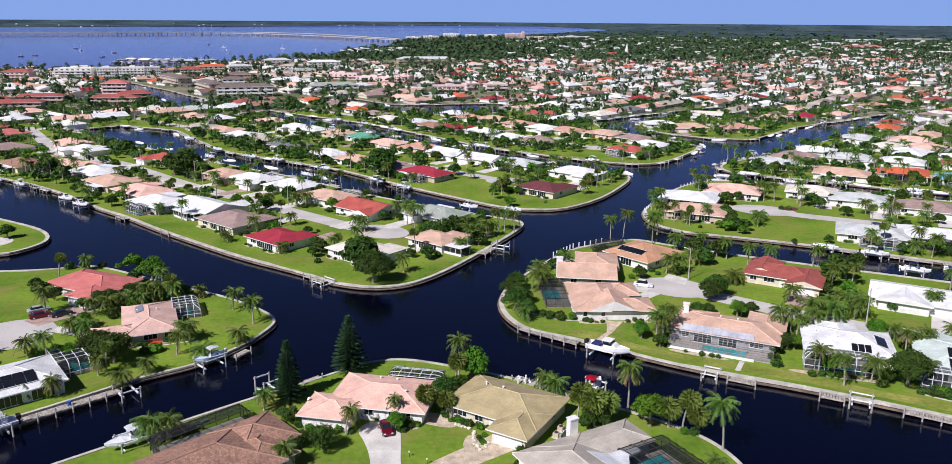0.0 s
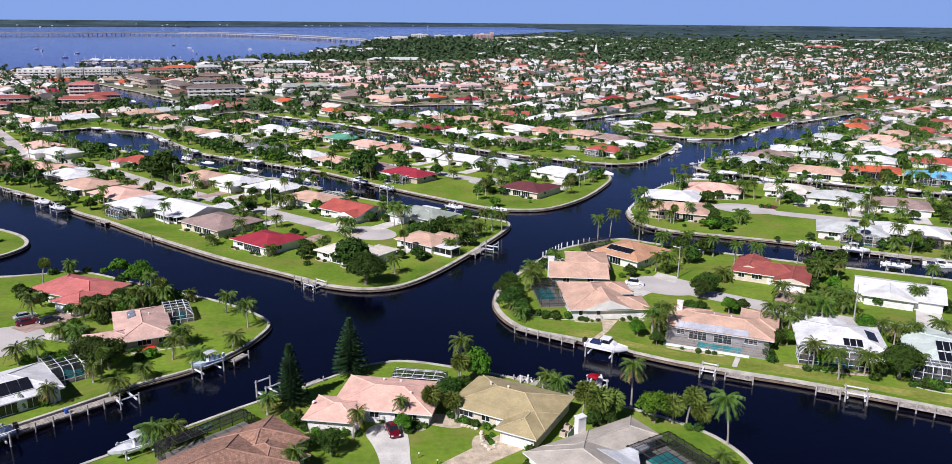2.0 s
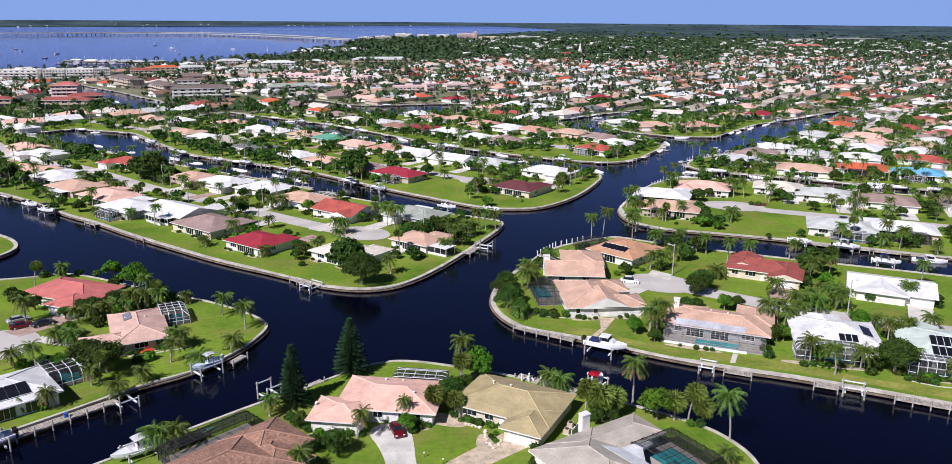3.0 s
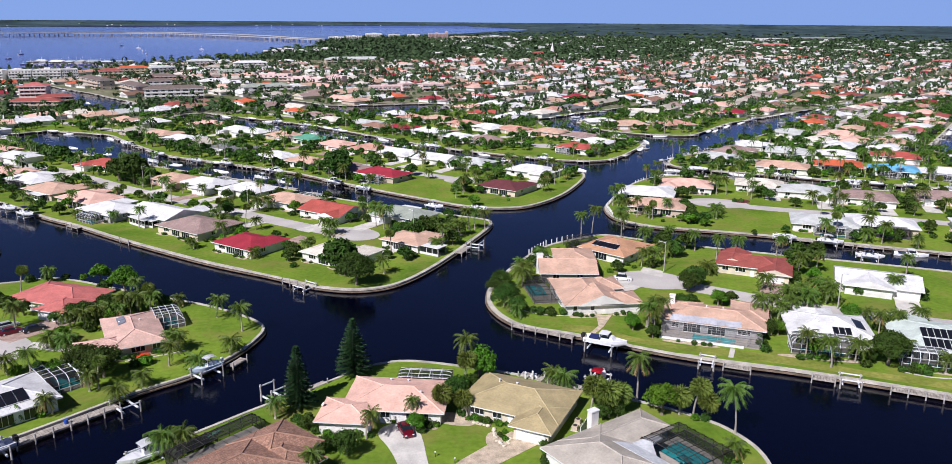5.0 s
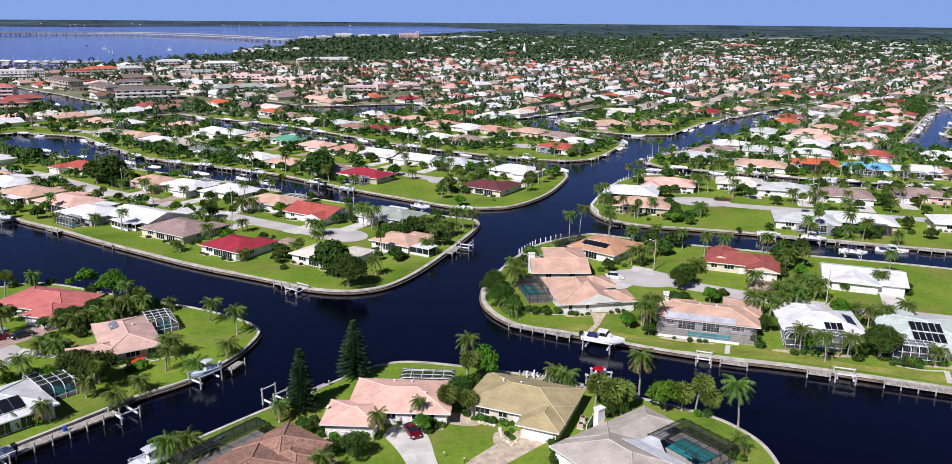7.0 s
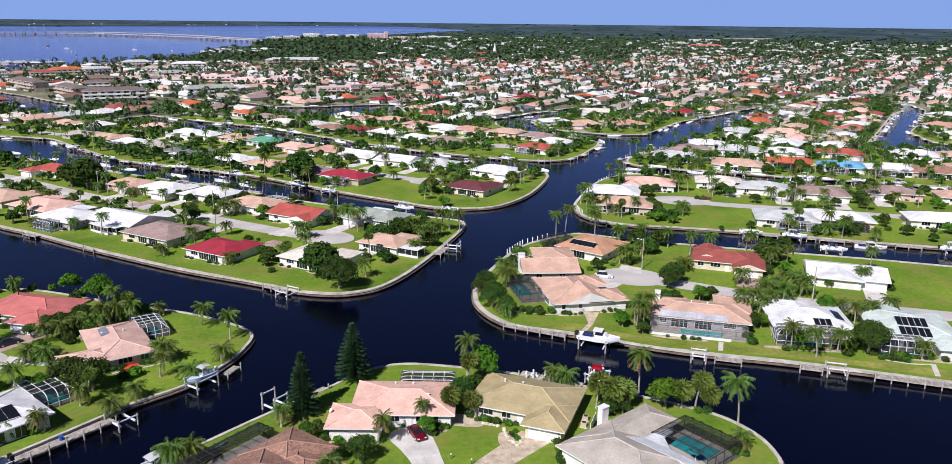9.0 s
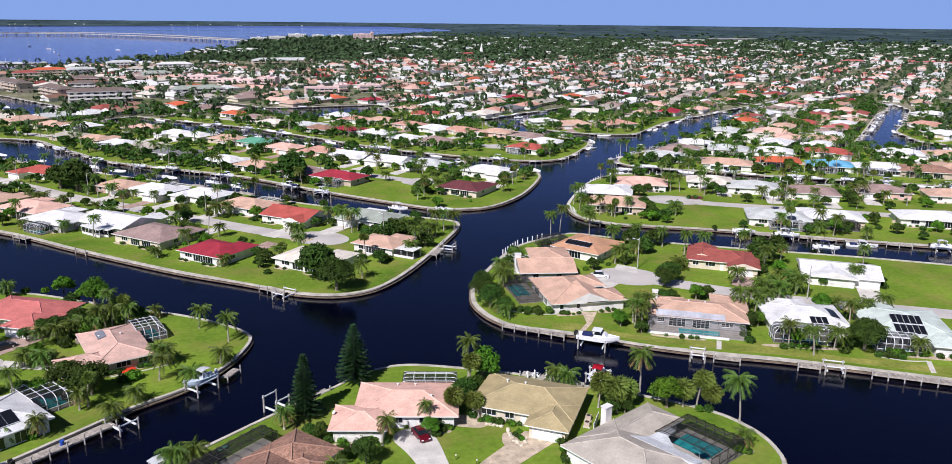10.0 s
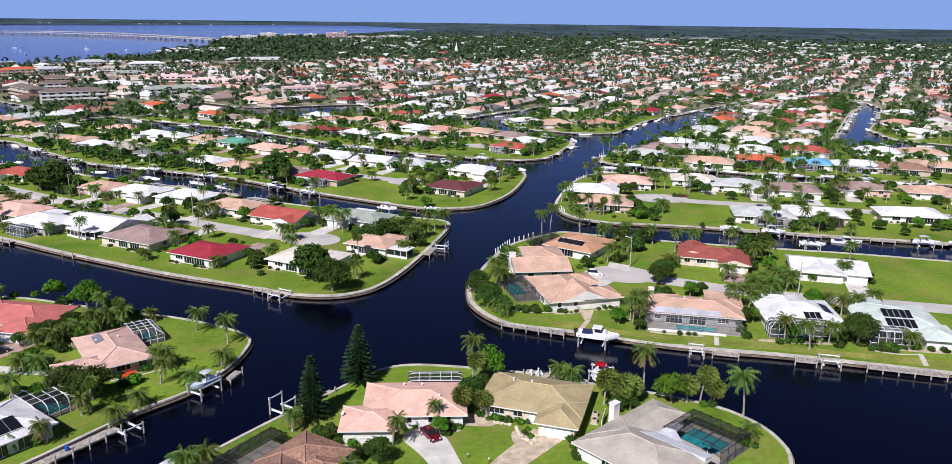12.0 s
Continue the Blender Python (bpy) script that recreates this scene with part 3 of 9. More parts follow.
def ridge_material(roof):
    """Plain mortar-bedded ridge tiles in the roof's own colour."""
    name = roof + "_ridge"
    if name not in bpy.data.materials:
        base = {"pink": (0.80, 0.53, 0.43), "olive": (0.50, 0.42, 0.24), "brown": (0.40, 0.24, 0.17), "grey": (0.50, 0.455, 0.39), "coral": (0.58, 0.20, 0.18), "rose": (0.70, 0.47, 0.39), "tan": (0.66, 0.45, 0.34),
                "apricot": (0.58, 0.33, 0.20), "mint": (0.62, 0.70, 0.64), "brick": (0.38, 0.11, 0.09)}.get(roof, (0.75, 0.75, 0.74))
        surface(name, base, 0.8, 0.12, 0.8, 4.0, 0.15)
    return bpy.data.materials[name]


def villa(x, y, turn, wings, roof, wall, label, fronts=(), openings=(), pitch=0.30):
    """A one-storey house from overlapping wings (x0, x1, y0, y1, kind). fronts: (kind, x, y, facing turn). openings: (x, y, turn, size)."""
    h = thing("house", x, y, 0, turn, label, "house", "canal-side houses")
    put("wall", dress(wall_mesh([w[:4] for w in wings]), STUCCO[wall]), h, label=f"{wall} stucco walls")
    for k, w in enumerate(wings):
        e = 0.05 * k
        lines = []
        top = put("roof", dress(roof_mesh(w[0] + e, w[1] - e, w[2] - e, w[3] - e, w[4], w[5] if len(w) > 5 else pitch, caps=lines, z=EAVE - 0.03 * k), ROOFS[roof], TRIM, STUCCO[wall]), h, label=f"{COLOUR_WORDS.get(roof, roof)} roof")
        for a, b in lines:
            bm = bmesh.new()
            bar(bm, a + Vector((0, 0, 0.02)), b + Vector((0, 0, 0.02)), 0.11, 6)
            part("ridge_cap", bm, ridge_material(roof), top)
    for kind, fx, fy, ft in fronts:
        put("garage_door" if kind == "garage" else "door", GARAGE if kind == "garage" else DOOR, h, pose(fx, fy, 0, 0, 0, ft))
    for wx, wy, wt, size in openings:
        window(h, wx, wy, 0.15 if size[1] > 2 else 0.95, wt, size)
    rx = pose(x, y, 0, 0, 0, turn)
    for w in wings:
        c = rx @ Vector(((w[0] + w[1]) / 2, (w[2] + w[3]) / 2, 0))
        for ux in (-0.33, 0, 0.33):
            for uy in (-0.33, 0, 0.33):
                p = rx @ Vector(((w[0] + w[1]) / 2 + ux * (w[1] - w[0]), (w[2] + w[3]) / 2 + uy * (w[3] - w[2]), 0))
                taken.append((p.x, p.y, 0.17 * max(w[1] - w[0], w[3] - w[2]) + 0.9))
    return h


homes, plots = [], []


def home(x, y, face, w, d, kind, roof, wall):
    """A neighbourhood house whose front (garage and door) looks along face."""
    if wall == "mauve":
        wall = "beige"
    rng = random.Random(int(x * 7 + y * 13))
    flip = rng.choice((-1, 1))
    gw = rng.choice((6.5, 7.2))
    g0, g1 = sorted((flip * w / 2, flip * (w / 2 - gw)))
    deep = rng.choice((2.2, 3.4, 4.2))
    wings = [(-w / 2, w / 2, -d / 2, d / 2), (g0, g1, -d / 2 - deep, 0)]
    key = (w, d, kind, roof, wall, flip, gw, deep)
    if key not in mesh_cache:
        mesh_cache[key] = (dress(wall_mesh(wings), STUCCO[wall]),
                           dress(roof_mesh(*wings[0], kind if kind == "hip" else "gable_x", 0.29), ROOFS[roof], TRIM, STUCCO[wall]),
                           dress(roof_mesh(g0 + 0.05, g1 - 0.05, -d / 2 - deep, -0.05, "hip" if kind == "hip" else "gable_y", 0.29, z=EAVE - 0.03), ROOFS[roof], TRIM, STUCCO[wall]))
    wm, r1, r2 = mesh_cache[key]
    label = f"{wall} stucco bungalow with a {COLOUR_WORDS.get(roof, roof)} {kind} roof on a lawn"
    h = thing("house", x, y, 0, face + 90, label, "house", "canal-side houses")
    put("wall", wm, h)
    put("roof", r1, h)
    put("roof", r2, h)
    put("garage_door", GARAGE, h, pose((g0 + g1) / 2, -d / 2 - deep - 0.04, 0, 0, 0, 0))
    put("door", DOOR, h, pose(-flip * 0.1 * w, -d / 2, 0))
    opening = window if y < 262 else far_window
    opening(h, -flip * w * 0.32, -d / 2, 0.95, 0, (1.6, 1.2, 2))
    if y < 330:
        opening(h, w / 2, d * 0.1, 0.95, 90, (1.6, 1.2, 2))
        opening(h, -w / 2, d * 0.1, 0.95, 270, (1.6, 1.2, 2))
    opening(h, w * 0.28, d / 2, 0.95, 180, (2.6, 1.3, 3))
    opening(h, -w * 0.2, d / 2, 0.15, 180, (3.6, 2.1, 4))
    opening(h, w * 0.04, d / 2, 0.15, 180, (3.6, 2.1, 4))
    plots.append((pose(x, y, 0, 0, 0, face + 90).inverted(), w, d))
    homes.append((x, y, face, w, d, flip, gw, deep))
    return h


S, M_, T_, W_ = (1.0, 1.2, 1), (1.6, 1.2, 2), (2.6, 1.3, 3), (3.6, 2.1, 4)
villa(-14.9, 121.8, -12, [(-7.5, 8.3, -5.8, 4.8, "hip", 0.26), (-10.7, -2.7, -10.2, -3.4, "hip", 0.26)], "pink", "white",
      "white stucco house with a pale pink tile roof and curved drive", [("door", 1.6, -5.8, 0)],
      [(-0.8, -5.8, 0, M_), (3.4, -5.8, 0, M_), (5.6, -5.8, 0, M_), (-6.9, -10.2, 0, T_), (-4.4, -10.2, 0, S), (-9.2, -10.2, 0, S), (-10.7, -6, 270, M_), (-2.7, -8, 90, M_), (3, 4.8, 180, W_), (-3, 4.8, 180, T_)])
villa(5.9, 118.1, -31.7, [(-8.3, 8.3, -5.75, 5.75, "hip"), (2.4, 8.3, -9.0, -1, "hip")], "olive", "cream",
      "cream stucco house with an olive shingle roof and paved drive", [("garage", 5.35, -9.04, 0), ("door", 0.6, -5.75, 0)],
      [(-5.4, -5.75, 0, T_), (-1.8, -5.75, 0, M_), (8.3, 1, 90, M_), (-8.3, 0, 270, M_), (-3, 5.75, 180, W_), (3, 5.75, 180, W_)])
villa(-33.5, 114.3, 43, [(-9, 0, -9.3, -0.6, "hip"), (-30, -5, -14, -0.6, "hip"), (-9.5, -2.5, -13.2, -5, "hip")], "brown", "beige",
      "beige house with a brown barrel-tile roof by the canal", [], [(0, -4.6, 90, M_), (0, -7.6, 90, S), (-2.5, -11, 90, M_), (-12, -0.6, 180, W_), (-18, -0.6, 180, W_)], 0.34)
villa(6.1, 101.8, 28, [(0.6, 11.6, -16, -0.6, "hip"), (4, 20.5, -6.4, -0.6, "hip")], "grey", "white",
      "white house with a pale grey shingle roof and a chimney", [], [(5, -0.6, 180, M_), (12, -0.6, 180, T_), (0.6, -6, 270, M_)])
villa(-90.5, 179.1, -25, [(-9.1, 9.1, -5.6, 5.6, "hip"), (2.5, 10, -9, -1, "hip")], "coral", "white",
      "white house with a coral red tile roof behind palms", [("garage", 6.2, -9.04, 0)], [(-5, -5.6, 0, M_), (9.1, 2, 90, M_), (0, 5.6, 180, W_)])
villa(-68.3, 156.2, 23, [(-4.5, 4.9, -9.4, 7.6, "hip", 0.27), (-10.3, -2, -9.0, -3.4, "hip", 0.27)], "rose", "beige",
      "beige house with a weathered pink tile roof near the point", [], [(0, -9.4, 0, T_), (3.4, -9.4, 0, M_), (4.9, -3, 90, T_), (4.9, 3.5, 90, W_), (-4.5, 4, 270, M_)])
villa(-73.7, 130.0, 39, [(-18, -0.6, -4, 8.6, "hip")], "white", "white",
      "white house with a white roof and solar collectors", [], [(-4, -4, 0, W_), (-9, -4, 0, W_), (-0.6, 3, 90, W_)])
villa(32.5, 168.5, 0, [(-8.4, 4.0, -8.6, 8.8, "hip"), (0, 8.6, -8.6, -1.6, "hip"), (0, 7.2, 1.6, 8.8, "hip"), (-5.2, 4.6, -8.5, -1.0, "gable_y", 0.42)], "tan", "white",
      "white house with a wide salmon-tan roof and a pale gable", [("garage", 7.2, 5, 90)],
      [(-6.5, -8.6, 0, S), (-2.5, -8.6, 0, S), (3.5, -8.6, 0, M_), (6.8, -8.6, 0, S), (-8.4, -2, 270, W_), (-8.4, 4, 270, W_)])
villa(32.0, 191.5, -8, [(-7.5, 6, -10, 1.5, "gable_x"), (-3, 7, -2, 11, "hip")], "tan", "grey",
      "grey house with a salmon-tan roof and a chimney", [("garage", 7, 4, 90)], [(-7.5, -4, 270, W_), (-4, -10, 0, M_), (2, -10, 0, M_)])
villa(48.9, 204.2, 41, [(-7.4, 7.4, -7.0, 7.0, "hip")], "apricot", "white",
      "white house with an apricot tile roof and solar collectors", [("garage", 4, -7, 0)], [(-3, -7, 0, M_), (-7.4, 0, 270, W_), (7.4, 0, 90, M_)])
villa(54.6, 151.2, -25.7, [(-10.2, 10.2, -6.4, 4.6, "hip", 0.24), (4.2, 10.9, -1.0, 9.6, "hip", 0.24), (-10.0, -3.0, 0.0, 5.6, "hip", 0.24)], "tan", "grey",
      "grey house with a salmon roof and a screened pool porch", [], [(-7.5, -6.4, 0, M_), (-4.0, -6.4, 0, W_), (1, -6.4, 0, W_), (6.5, -6.4, 0, T_), (10.9, 5, 90, M_), (-10.2, -1, 270, M_), (0, 4.6, 180, M_)])
villa(73.0, 144.0, -20, [(-4.6, 11.0, -6.6, 6.0, "hip", 0.27), (-1.4, 5.2, 0.0, 9.2, "hip", 0.27)], "white", "white",
      "white house with a white roof and two solar collectors", [], [(-2, -6.6, 0, W_), (2.4, -6.6, 0, W_), (8.6, -6.6, 0, T_), (-4.6, 0, 270, M_)])
villa(94.5, 134.5, -25, [(-7.8, 8.0, -7.6, 8.0, "hip", 0.25), (-7.6, 0.0, 2.0, 9.4, "gable_y", 0.2), (3.0, 9.0, -11.8, -4.0, "hip", 0.25)], "mint", "white",
      "white house with a pale grey-green roof and solar collectors", [], [(-5, -7.6, 0, W_), (-0.8, -7.6, 0, W_), (6, -11.8, 0, M_), (9, -9, 90, M_)])
home(-8.6, 218.0, 49.8, 13, 10, "hip", "tan", "white")
home(-54.9, 219.4, 49.8, 15, 11.5, "hip", "crimson", "white")
home(-73.6, 240.2, 49.8, 19, 14, "hip", "mauve", "cream")
home(-87.8, 257.6, 49.8, 20, 13, "gable", "white", "white")
home(-106.2, 264.6, 49.8, 18, 13, "hip", "white", "grey")
home(-119.1, 282.4, 49.8, 20, 13, "hip", "pink", "beige")
home(-137.4, 298.9, 49.8, 19, 13, "hip", "tan", "beige")
home(-152.2, 318.7, 49.8, 20, 13, "hip", "white", "white")
home(-171.3, 333.7, 49.8, 19, 13, "hip", "pink", "pink")
home(-191.7, 336.3, 49.8, 20, 13, "hip", "brown", "cream")
home(-28.4, 206.8, 49.8, 17, 11.5, "hip", "cream", "white")
home(-32.9, 256.4, 229.8, 18, 13, "gable", "red", "white")
home(-8.9, 248.9, 229.8, 18, 12, "hip", "sage", "white")
home(-49.2, 274.1, 229.8, 18, 12, "hip", "tan", "white")
home(-65.2, 293.1, 229.8, 18, 12, "hip", "white", "white")
home(-83.3, 304.6, 229.8, 19, 12, "hip", "white", "white")
home(-97.5, 314.5, 229.8, 17, 12, "hip", "tan", "pink")
home(-135.3, 351.3, 229.8, 17, 12, "hip", "red", "white")
home(-181.6, 374.2, 229.8, 19, 12, "hip", "white", "white")
home(-198.8, 394.9, 229.8, 18, 12, "hip", "pink", "pink")
home(-234.0, 466.2, 229.8, 18, 12, "hip", "white", "white")
home(-258.8, 499.8, 229.8, 22, 14, "gable", "white", "white")
home(30.7, 288.9, 48.7, 17, 13, "hip", "maroon", "cream")
home(48.1, 319.7, 228.7, 20, 13, "hip", "white", "white")
home(-15.9, 318.5, 48.7, 21, 12, "hip", "crimson", "mauve")
home(-29.6, 330.7, 48.7, 17, 12, "hip", "mauve", "grey")
home(-49.2, 350.0, 48.7, 18, 12, "hip", "tan", "white")
home(-89.7, 389.8, 48.7, 19, 12, "hip", "dark", "grey")
home(-64.1, 364.6, 48.7, 18, 12, "hip", "white", "white")
home(24.6, 341.3, 228.7, 18, 12, "hip", "pale", "white")
home(9.3, 352.9, 228.7, 18, 12, "gable", "white", "white")
home(-6.3, 367.7, 228.7, 19, 12, "gable", "white", "white")
home(-20.2, 383.9, 228.7, 18, 12, "hip", "salmon", "pink")
home(-38.1, 397.2, 228.7, 18, 12, "hip", "pink", "pink")
home(-53.1, 418.2, 228.7, 18, 12, "hip", "green", "white")
home(-68.3, 431.7, 228.7, 18, 12, "hip", "tan", "beige")
home(-86.2, 446.0, 228.7, 18, 12, "hip", "white", "white")
home(-120.1, 423.1, 48.7, 19, 12, "hip", "white", "white")
home(-105.3, 410.1, 48.7, 18, 12, "hip", "grey", "grey")
home(-151.5, 454.2, 48.7, 19, 12, "hip", "grey", "mauve")
home(-135.5, 441.8, 48.7, 18, 12, "hip", "tan", "beige")
home(-96.9, 456.0, 228.7, 18, 12, "hip", "white", "white")
home(-117.6, 483.5, 228.7, 18, 12, "hip", "pink", "pink")
home(82.2, 377.1, 43, 19, 13, "hip", "red", "white")
home(97.0, 394.7, 223, 18, 12, "hip", "white", "white")
home(93.7, 415.8, 223, 18, 12, "hip", "mauve", "beige")
home(39.8, 405.6, 43, 19, 13, "hip", "mauve", "beige")
home(26.1, 418.3, 43, 18, 12, "hip", "white", "white")
home(11.9, 441.5, 43, 19, 12, "hip", "white", "white")
home(-3.8, 456.5, 43, 17, 12, "hip", "crimson", "beige")
home(-18.5, 464.1, 43, 18, 12, "hip", "brown", "grey")
home(-26.6, 480.9, 43, 18, 12, "hip", "pale", "grey")
home(-46.8, 495.4, 43, 18, 12, "hip", "cream", "cream")
home(-57.9, 522.4, 43, 18, 12, "hip", "mauve", "beige")
home(-72.5, 545.9, 43, 18, 12, "hip", "orange", "white")
home(80.5, 433.9, 223, 19, 12, "hip", "tan", "pink")
home(61.4, 445.6, 223, 19, 12, "hip", "salmon", "beige")
home(48.3, 455.6, 223, 19, 12, "hip", "white", "white")
home(35.3, 474.4, 223, 19, 12, "hip", "salmon", "pink")
home(21.4, 498.0, 223, 19, 12, "hip", "tan", "beige")
home(5.8, 503.7, 223, 18, 12, "hip", "salmon", "white")
home(-4.2, 526.9, 223, 18, 12, "hip", "white", "white")
home(-116.4, 611.4, 223, 19, 12, "hip", "orange", "white")
home(-101.1, 669.0, 223, 20, 12, "hip", "grey", "grey")
home(122.6, 477.5, 270, 18, 12, "hip", "white", "white")
home(136.9, 463.9, 270, 20, 13, "hip", "tan", "pink")
home(164.0, 462.1, 290, 20, 14, "hip", "salmon", "beige")
home(167.6, 526.9, 250, 20, 12, "gable", "cream", "white")
home(53.7, 525.8, 250, 18, 12, "gable", "red", "white")
home(230.1, 519.1, 310, 19, 13, "hip", "crimson", "white")
home(208.4, 511.6, 130, 17, 12, "hip", "tan", "white")
home(258.4, 530.6, 310, 18, 12, "hip", "pink", "white")
home(315.8, 591.8, 310, 18, 12, "hip", "salmon", "white")
home(355.9, 621.1, 310, 18, 12, "hip", "salmon", "white")
home(290.1, 577.9, 310, 18, 12, "hip", "white", "white")
home(390.0, 583.5, 130, 18, 12, "hip", "white", "white")
home(82.1, 272.8, 64, 19, 13, "hip", "white", "white")
home(78.5, 253.2, 64, 19, 13, "hip", "tan", "beige")
home(102.6, 285.5, 244, 19, 13, "hip", "pink", "white")
home(131.6, 283.8, 244, 17, 12, "hip", "cream", "white")
home(143.1, 270.6, 244, 19, 12, "hip", "pale", "white")
home(124.1, 224.9, 64, 19, 12, "hip", "pale", "white")
home(159.8, 258.5, 244, 19, 12, "hip", "mauve", "white")
home(141.8, 221.6, 64, 19, 12, "hip", "white", "beige")
home(174.0, 214.4, 64, 20, 12, "hip", "white", "white")
home(189.1, 255.2, 244, 19, 12, "hip", "mauve", "pink")
home(210.7, 242.8, 244, 19, 12, "hip", "tan", "white")
home(156.0, 361.5, 315, 20, 13, "hip", "mauve", "beige")
home(141.3, 343.1, 60, 19, 12, "hip", "pale", "white")
home(175.1, 377.8, 240, 19, 12, "hip", "white", "white")
home(160.3, 319.0, 60, 21, 13, "hip", "tan", "white")
home(186.6, 319.5, 60, 19, 13, "hip", "orange", "white")
home(205.0, 307.0, 60, 19, 13, "hip", "blue", "white")
home(223.4, 298.2, 60, 20, 13, "hip", "white", "grey")
home(238.6, 288.4, 60, 22, 14, "hip", "brown", "beige")
home(259.4, 289.0, 60, 20, 13, "hip", "tan", "beige")
home(183.2, 356.7, 240, 20, 13, "hip", "pale", "white")
home(202.3, 347.2, 240, 18, 12, "hip", "white", "white")
home(228.6, 340.4, 240, 20, 12, "hip", "red", "white")
home(263.9, 332.0, 240, 20, 12, "hip", "white", "white")
home(283.2, 322.6, 240, 20, 12, "hip", "tan", "white")
home(244.1, 411.4, 230, 20, 13, "hip", "pink", "white")
home(219.1, 421.1, 230, 17, 12, "hip", "pale", "white")
home(256.5, 463.5, 310, 18, 12, "hip", "orange", "white")
home(289.3, 445.0, 310, 18, 12, "hip", "red", "white")
home(296.1, 500.5, 310, 19, 12, "hip", "white", "white")
home(368.0, 509.9, 310, 20, 12, "hip", "pink", "white")
home(319.8, 467.0, 310, 20, 12, "hip", "salmon", "beige")
home(365.6, 425.8, 200, 20, 12, "hip", "salmon", "white")
home(416.6, 478.1, 200, 20, 12, "hip", "white", "white")
home(342.5, 386.4, 200, 20, 12, "hip", "white", "cream")
home(391.2, 547.1, 310, 20, 12, "hip", "salmon", "white")
home(561.5, 593.9, 200, 22, 14, "hip", "salmon", "white")
villa(81.4, 185.0, -30, [(-9.3, 6.5, -4.6, 6.2, "hip", 0.28), (-9.4, -2.6, -2.0, 8.6, "gable_y", 0.30), (1.2, 8.4, -7.8, 3.0, "gable_y", 0.28)], "brick", "cream",
      "cream house with a brick red tile roof and a garage gable", [("garage", 4.8, -7.84, 0), ("door", -0.6, -4.6, 0)],
      [(-7.4, -4.6, 0, M_), (-3.6, -4.6, 0, T_), (-9.3, 1, 270, M_), (8.4, -2, 90, M_), (-2, 6.2, 180, W_), (3, 6.2, 180, T_)])
villa(105.4, 169.6, -30, [(-9.0, 9.0, -6.4, 6.4, "gable_x", 0.22), (-7.4, 3.0, -7.6, 0, "gable_y", 0.26)], "white", "white",
      "white house with a plain white gable roof and a garage", [("garage", 6.2, -6.44, 0), ("door", 2.0, -7.6, 0)],
      [(-5.4, -7.6, 0, M_), (-1.6, -7.6, 0, T_), (-9.0, 1, 270, M_), (9.0, 1, 90, M_), (-3, 6.4, 180, W_), (4, 6.4, 180, W_)])


# both sides of the long eastern spur
spur = random.Random(77)
for side in (-1, 1):
    for k in range(13):
        a, b = Vector((206, 406)), Vector((402, 572))
        d = (b - a).normalized()
        p = a + d * (k * 20.5) + Vector((-d.y, d.x)) * side * 19
        if all(math.hypot(p.x - q[0], p.y - q[1]) > 17 for q in homes) and on_land(p.x - 6, p.y) and on_land(p.x + 6, p.y) and on_land(p.x, p.y - 6) and on_land(p.x, p.y + 6):
            home(round(p.x, 1), round(p.y, 1), 40.3 - 90 * side, spur.choice((17, 18, 19)), 12, "hip", spur.choice(("white", "white", "pink", "tan", "coral", "cream", "mauve", "brick")), spur.choice(("white", "cream")))
for k, (sx, sy) in enumerate(((256, 378), (270, 393), (284, 408), (298, 422), (312.5, 436), (331, 451), (347, 470), (363, 487), (221, 371), (238, 387), (240, 361))):
    if all(math.hypot(sx - q[0], sy - q[1]) > 14 for q in homes):
        home(sx, sy, 134, spur.choice((17, 18, 19)), 12, "hip", ("tan", "white", "mauve", "coral", "white", "pink", "cream", "brick", "white", "pink", "white")[k], "white")

# ---------------------------------------------------------------- streets and drives


def ribbon(bm, pts, width, z):
    """A level strip along a line of points, with a small edge."""
    pts = [Vector((*p, 0)) for p in pts]
    fine = []
    for a, b in zip(pts, pts[1:]):
        steps = max(1, int((b - a).length / 6))
        fine += [a.lerp(b, k / steps) for k in range(steps)]
    fine.append(pts[-1])
    for _ in range(3):
        fine = [fine[0]] + [(fine[k - 1] + fine[k] * 2 + fine[k + 1]) / 4 for k in range(1, len(fine) - 1)] + [fine[-1]]
    prev = None
    for k, p in enumerate(fine):
        d = (fine[min(k + 1, len(fine) - 1)] - fine[max(k - 1, 0)]).normalized()
        s = Vector((-d.y, d.x, 0)) * width / 2
        row = [bm.verts.new(q) for q in (p - s + Vector((0, 0, -0.05)), p - s + Vector((0, 0, z)), p + s + Vector((0, 0, z)), p + s + Vector((0, 0, -0.05)))]
        if prev:
            for j in range(3):
                bm.faces.new((prev[j], row[j], row[j + 1], prev[j + 1]))
        prev = row
    return fine


def street(pts, width, ends=(), label="sun-bleached grey residential street", mat=None, keep=True):
    bm = bmesh.new()
    line = ribbon(bm, pts, width, 0.04)
    for cx, cy, rx, ry, turn in ends:
        ring = []
        for k in range(28):
            a = k * 6.2832 / 28
            p = pose(cx, cy, 0, 0, 0, turn) @ Vector((rx * math.cos(a), ry * math.sin(a), 0.044))
            ring.append(bm.verts.new(p))
        bm.faces.new(ring)
        if keep:
            taken.append((cx, cy, max(rx, ry) + 0.6))
    if keep:
        for p in line:
            taken.append((p.x, p.y, width / 2 + 0.7))
    return tagged(part("road", bm, mat or ASPHALT), label, "road", kind="structure")


street([(-259, 465), (-193, 371), (-158, 352), (-114, 306), (-82, 279), (-55, 255), (-38, 240), (-27, 233)], 7.0, [(-26, 233.5, 9.5, 7.0, 140)])
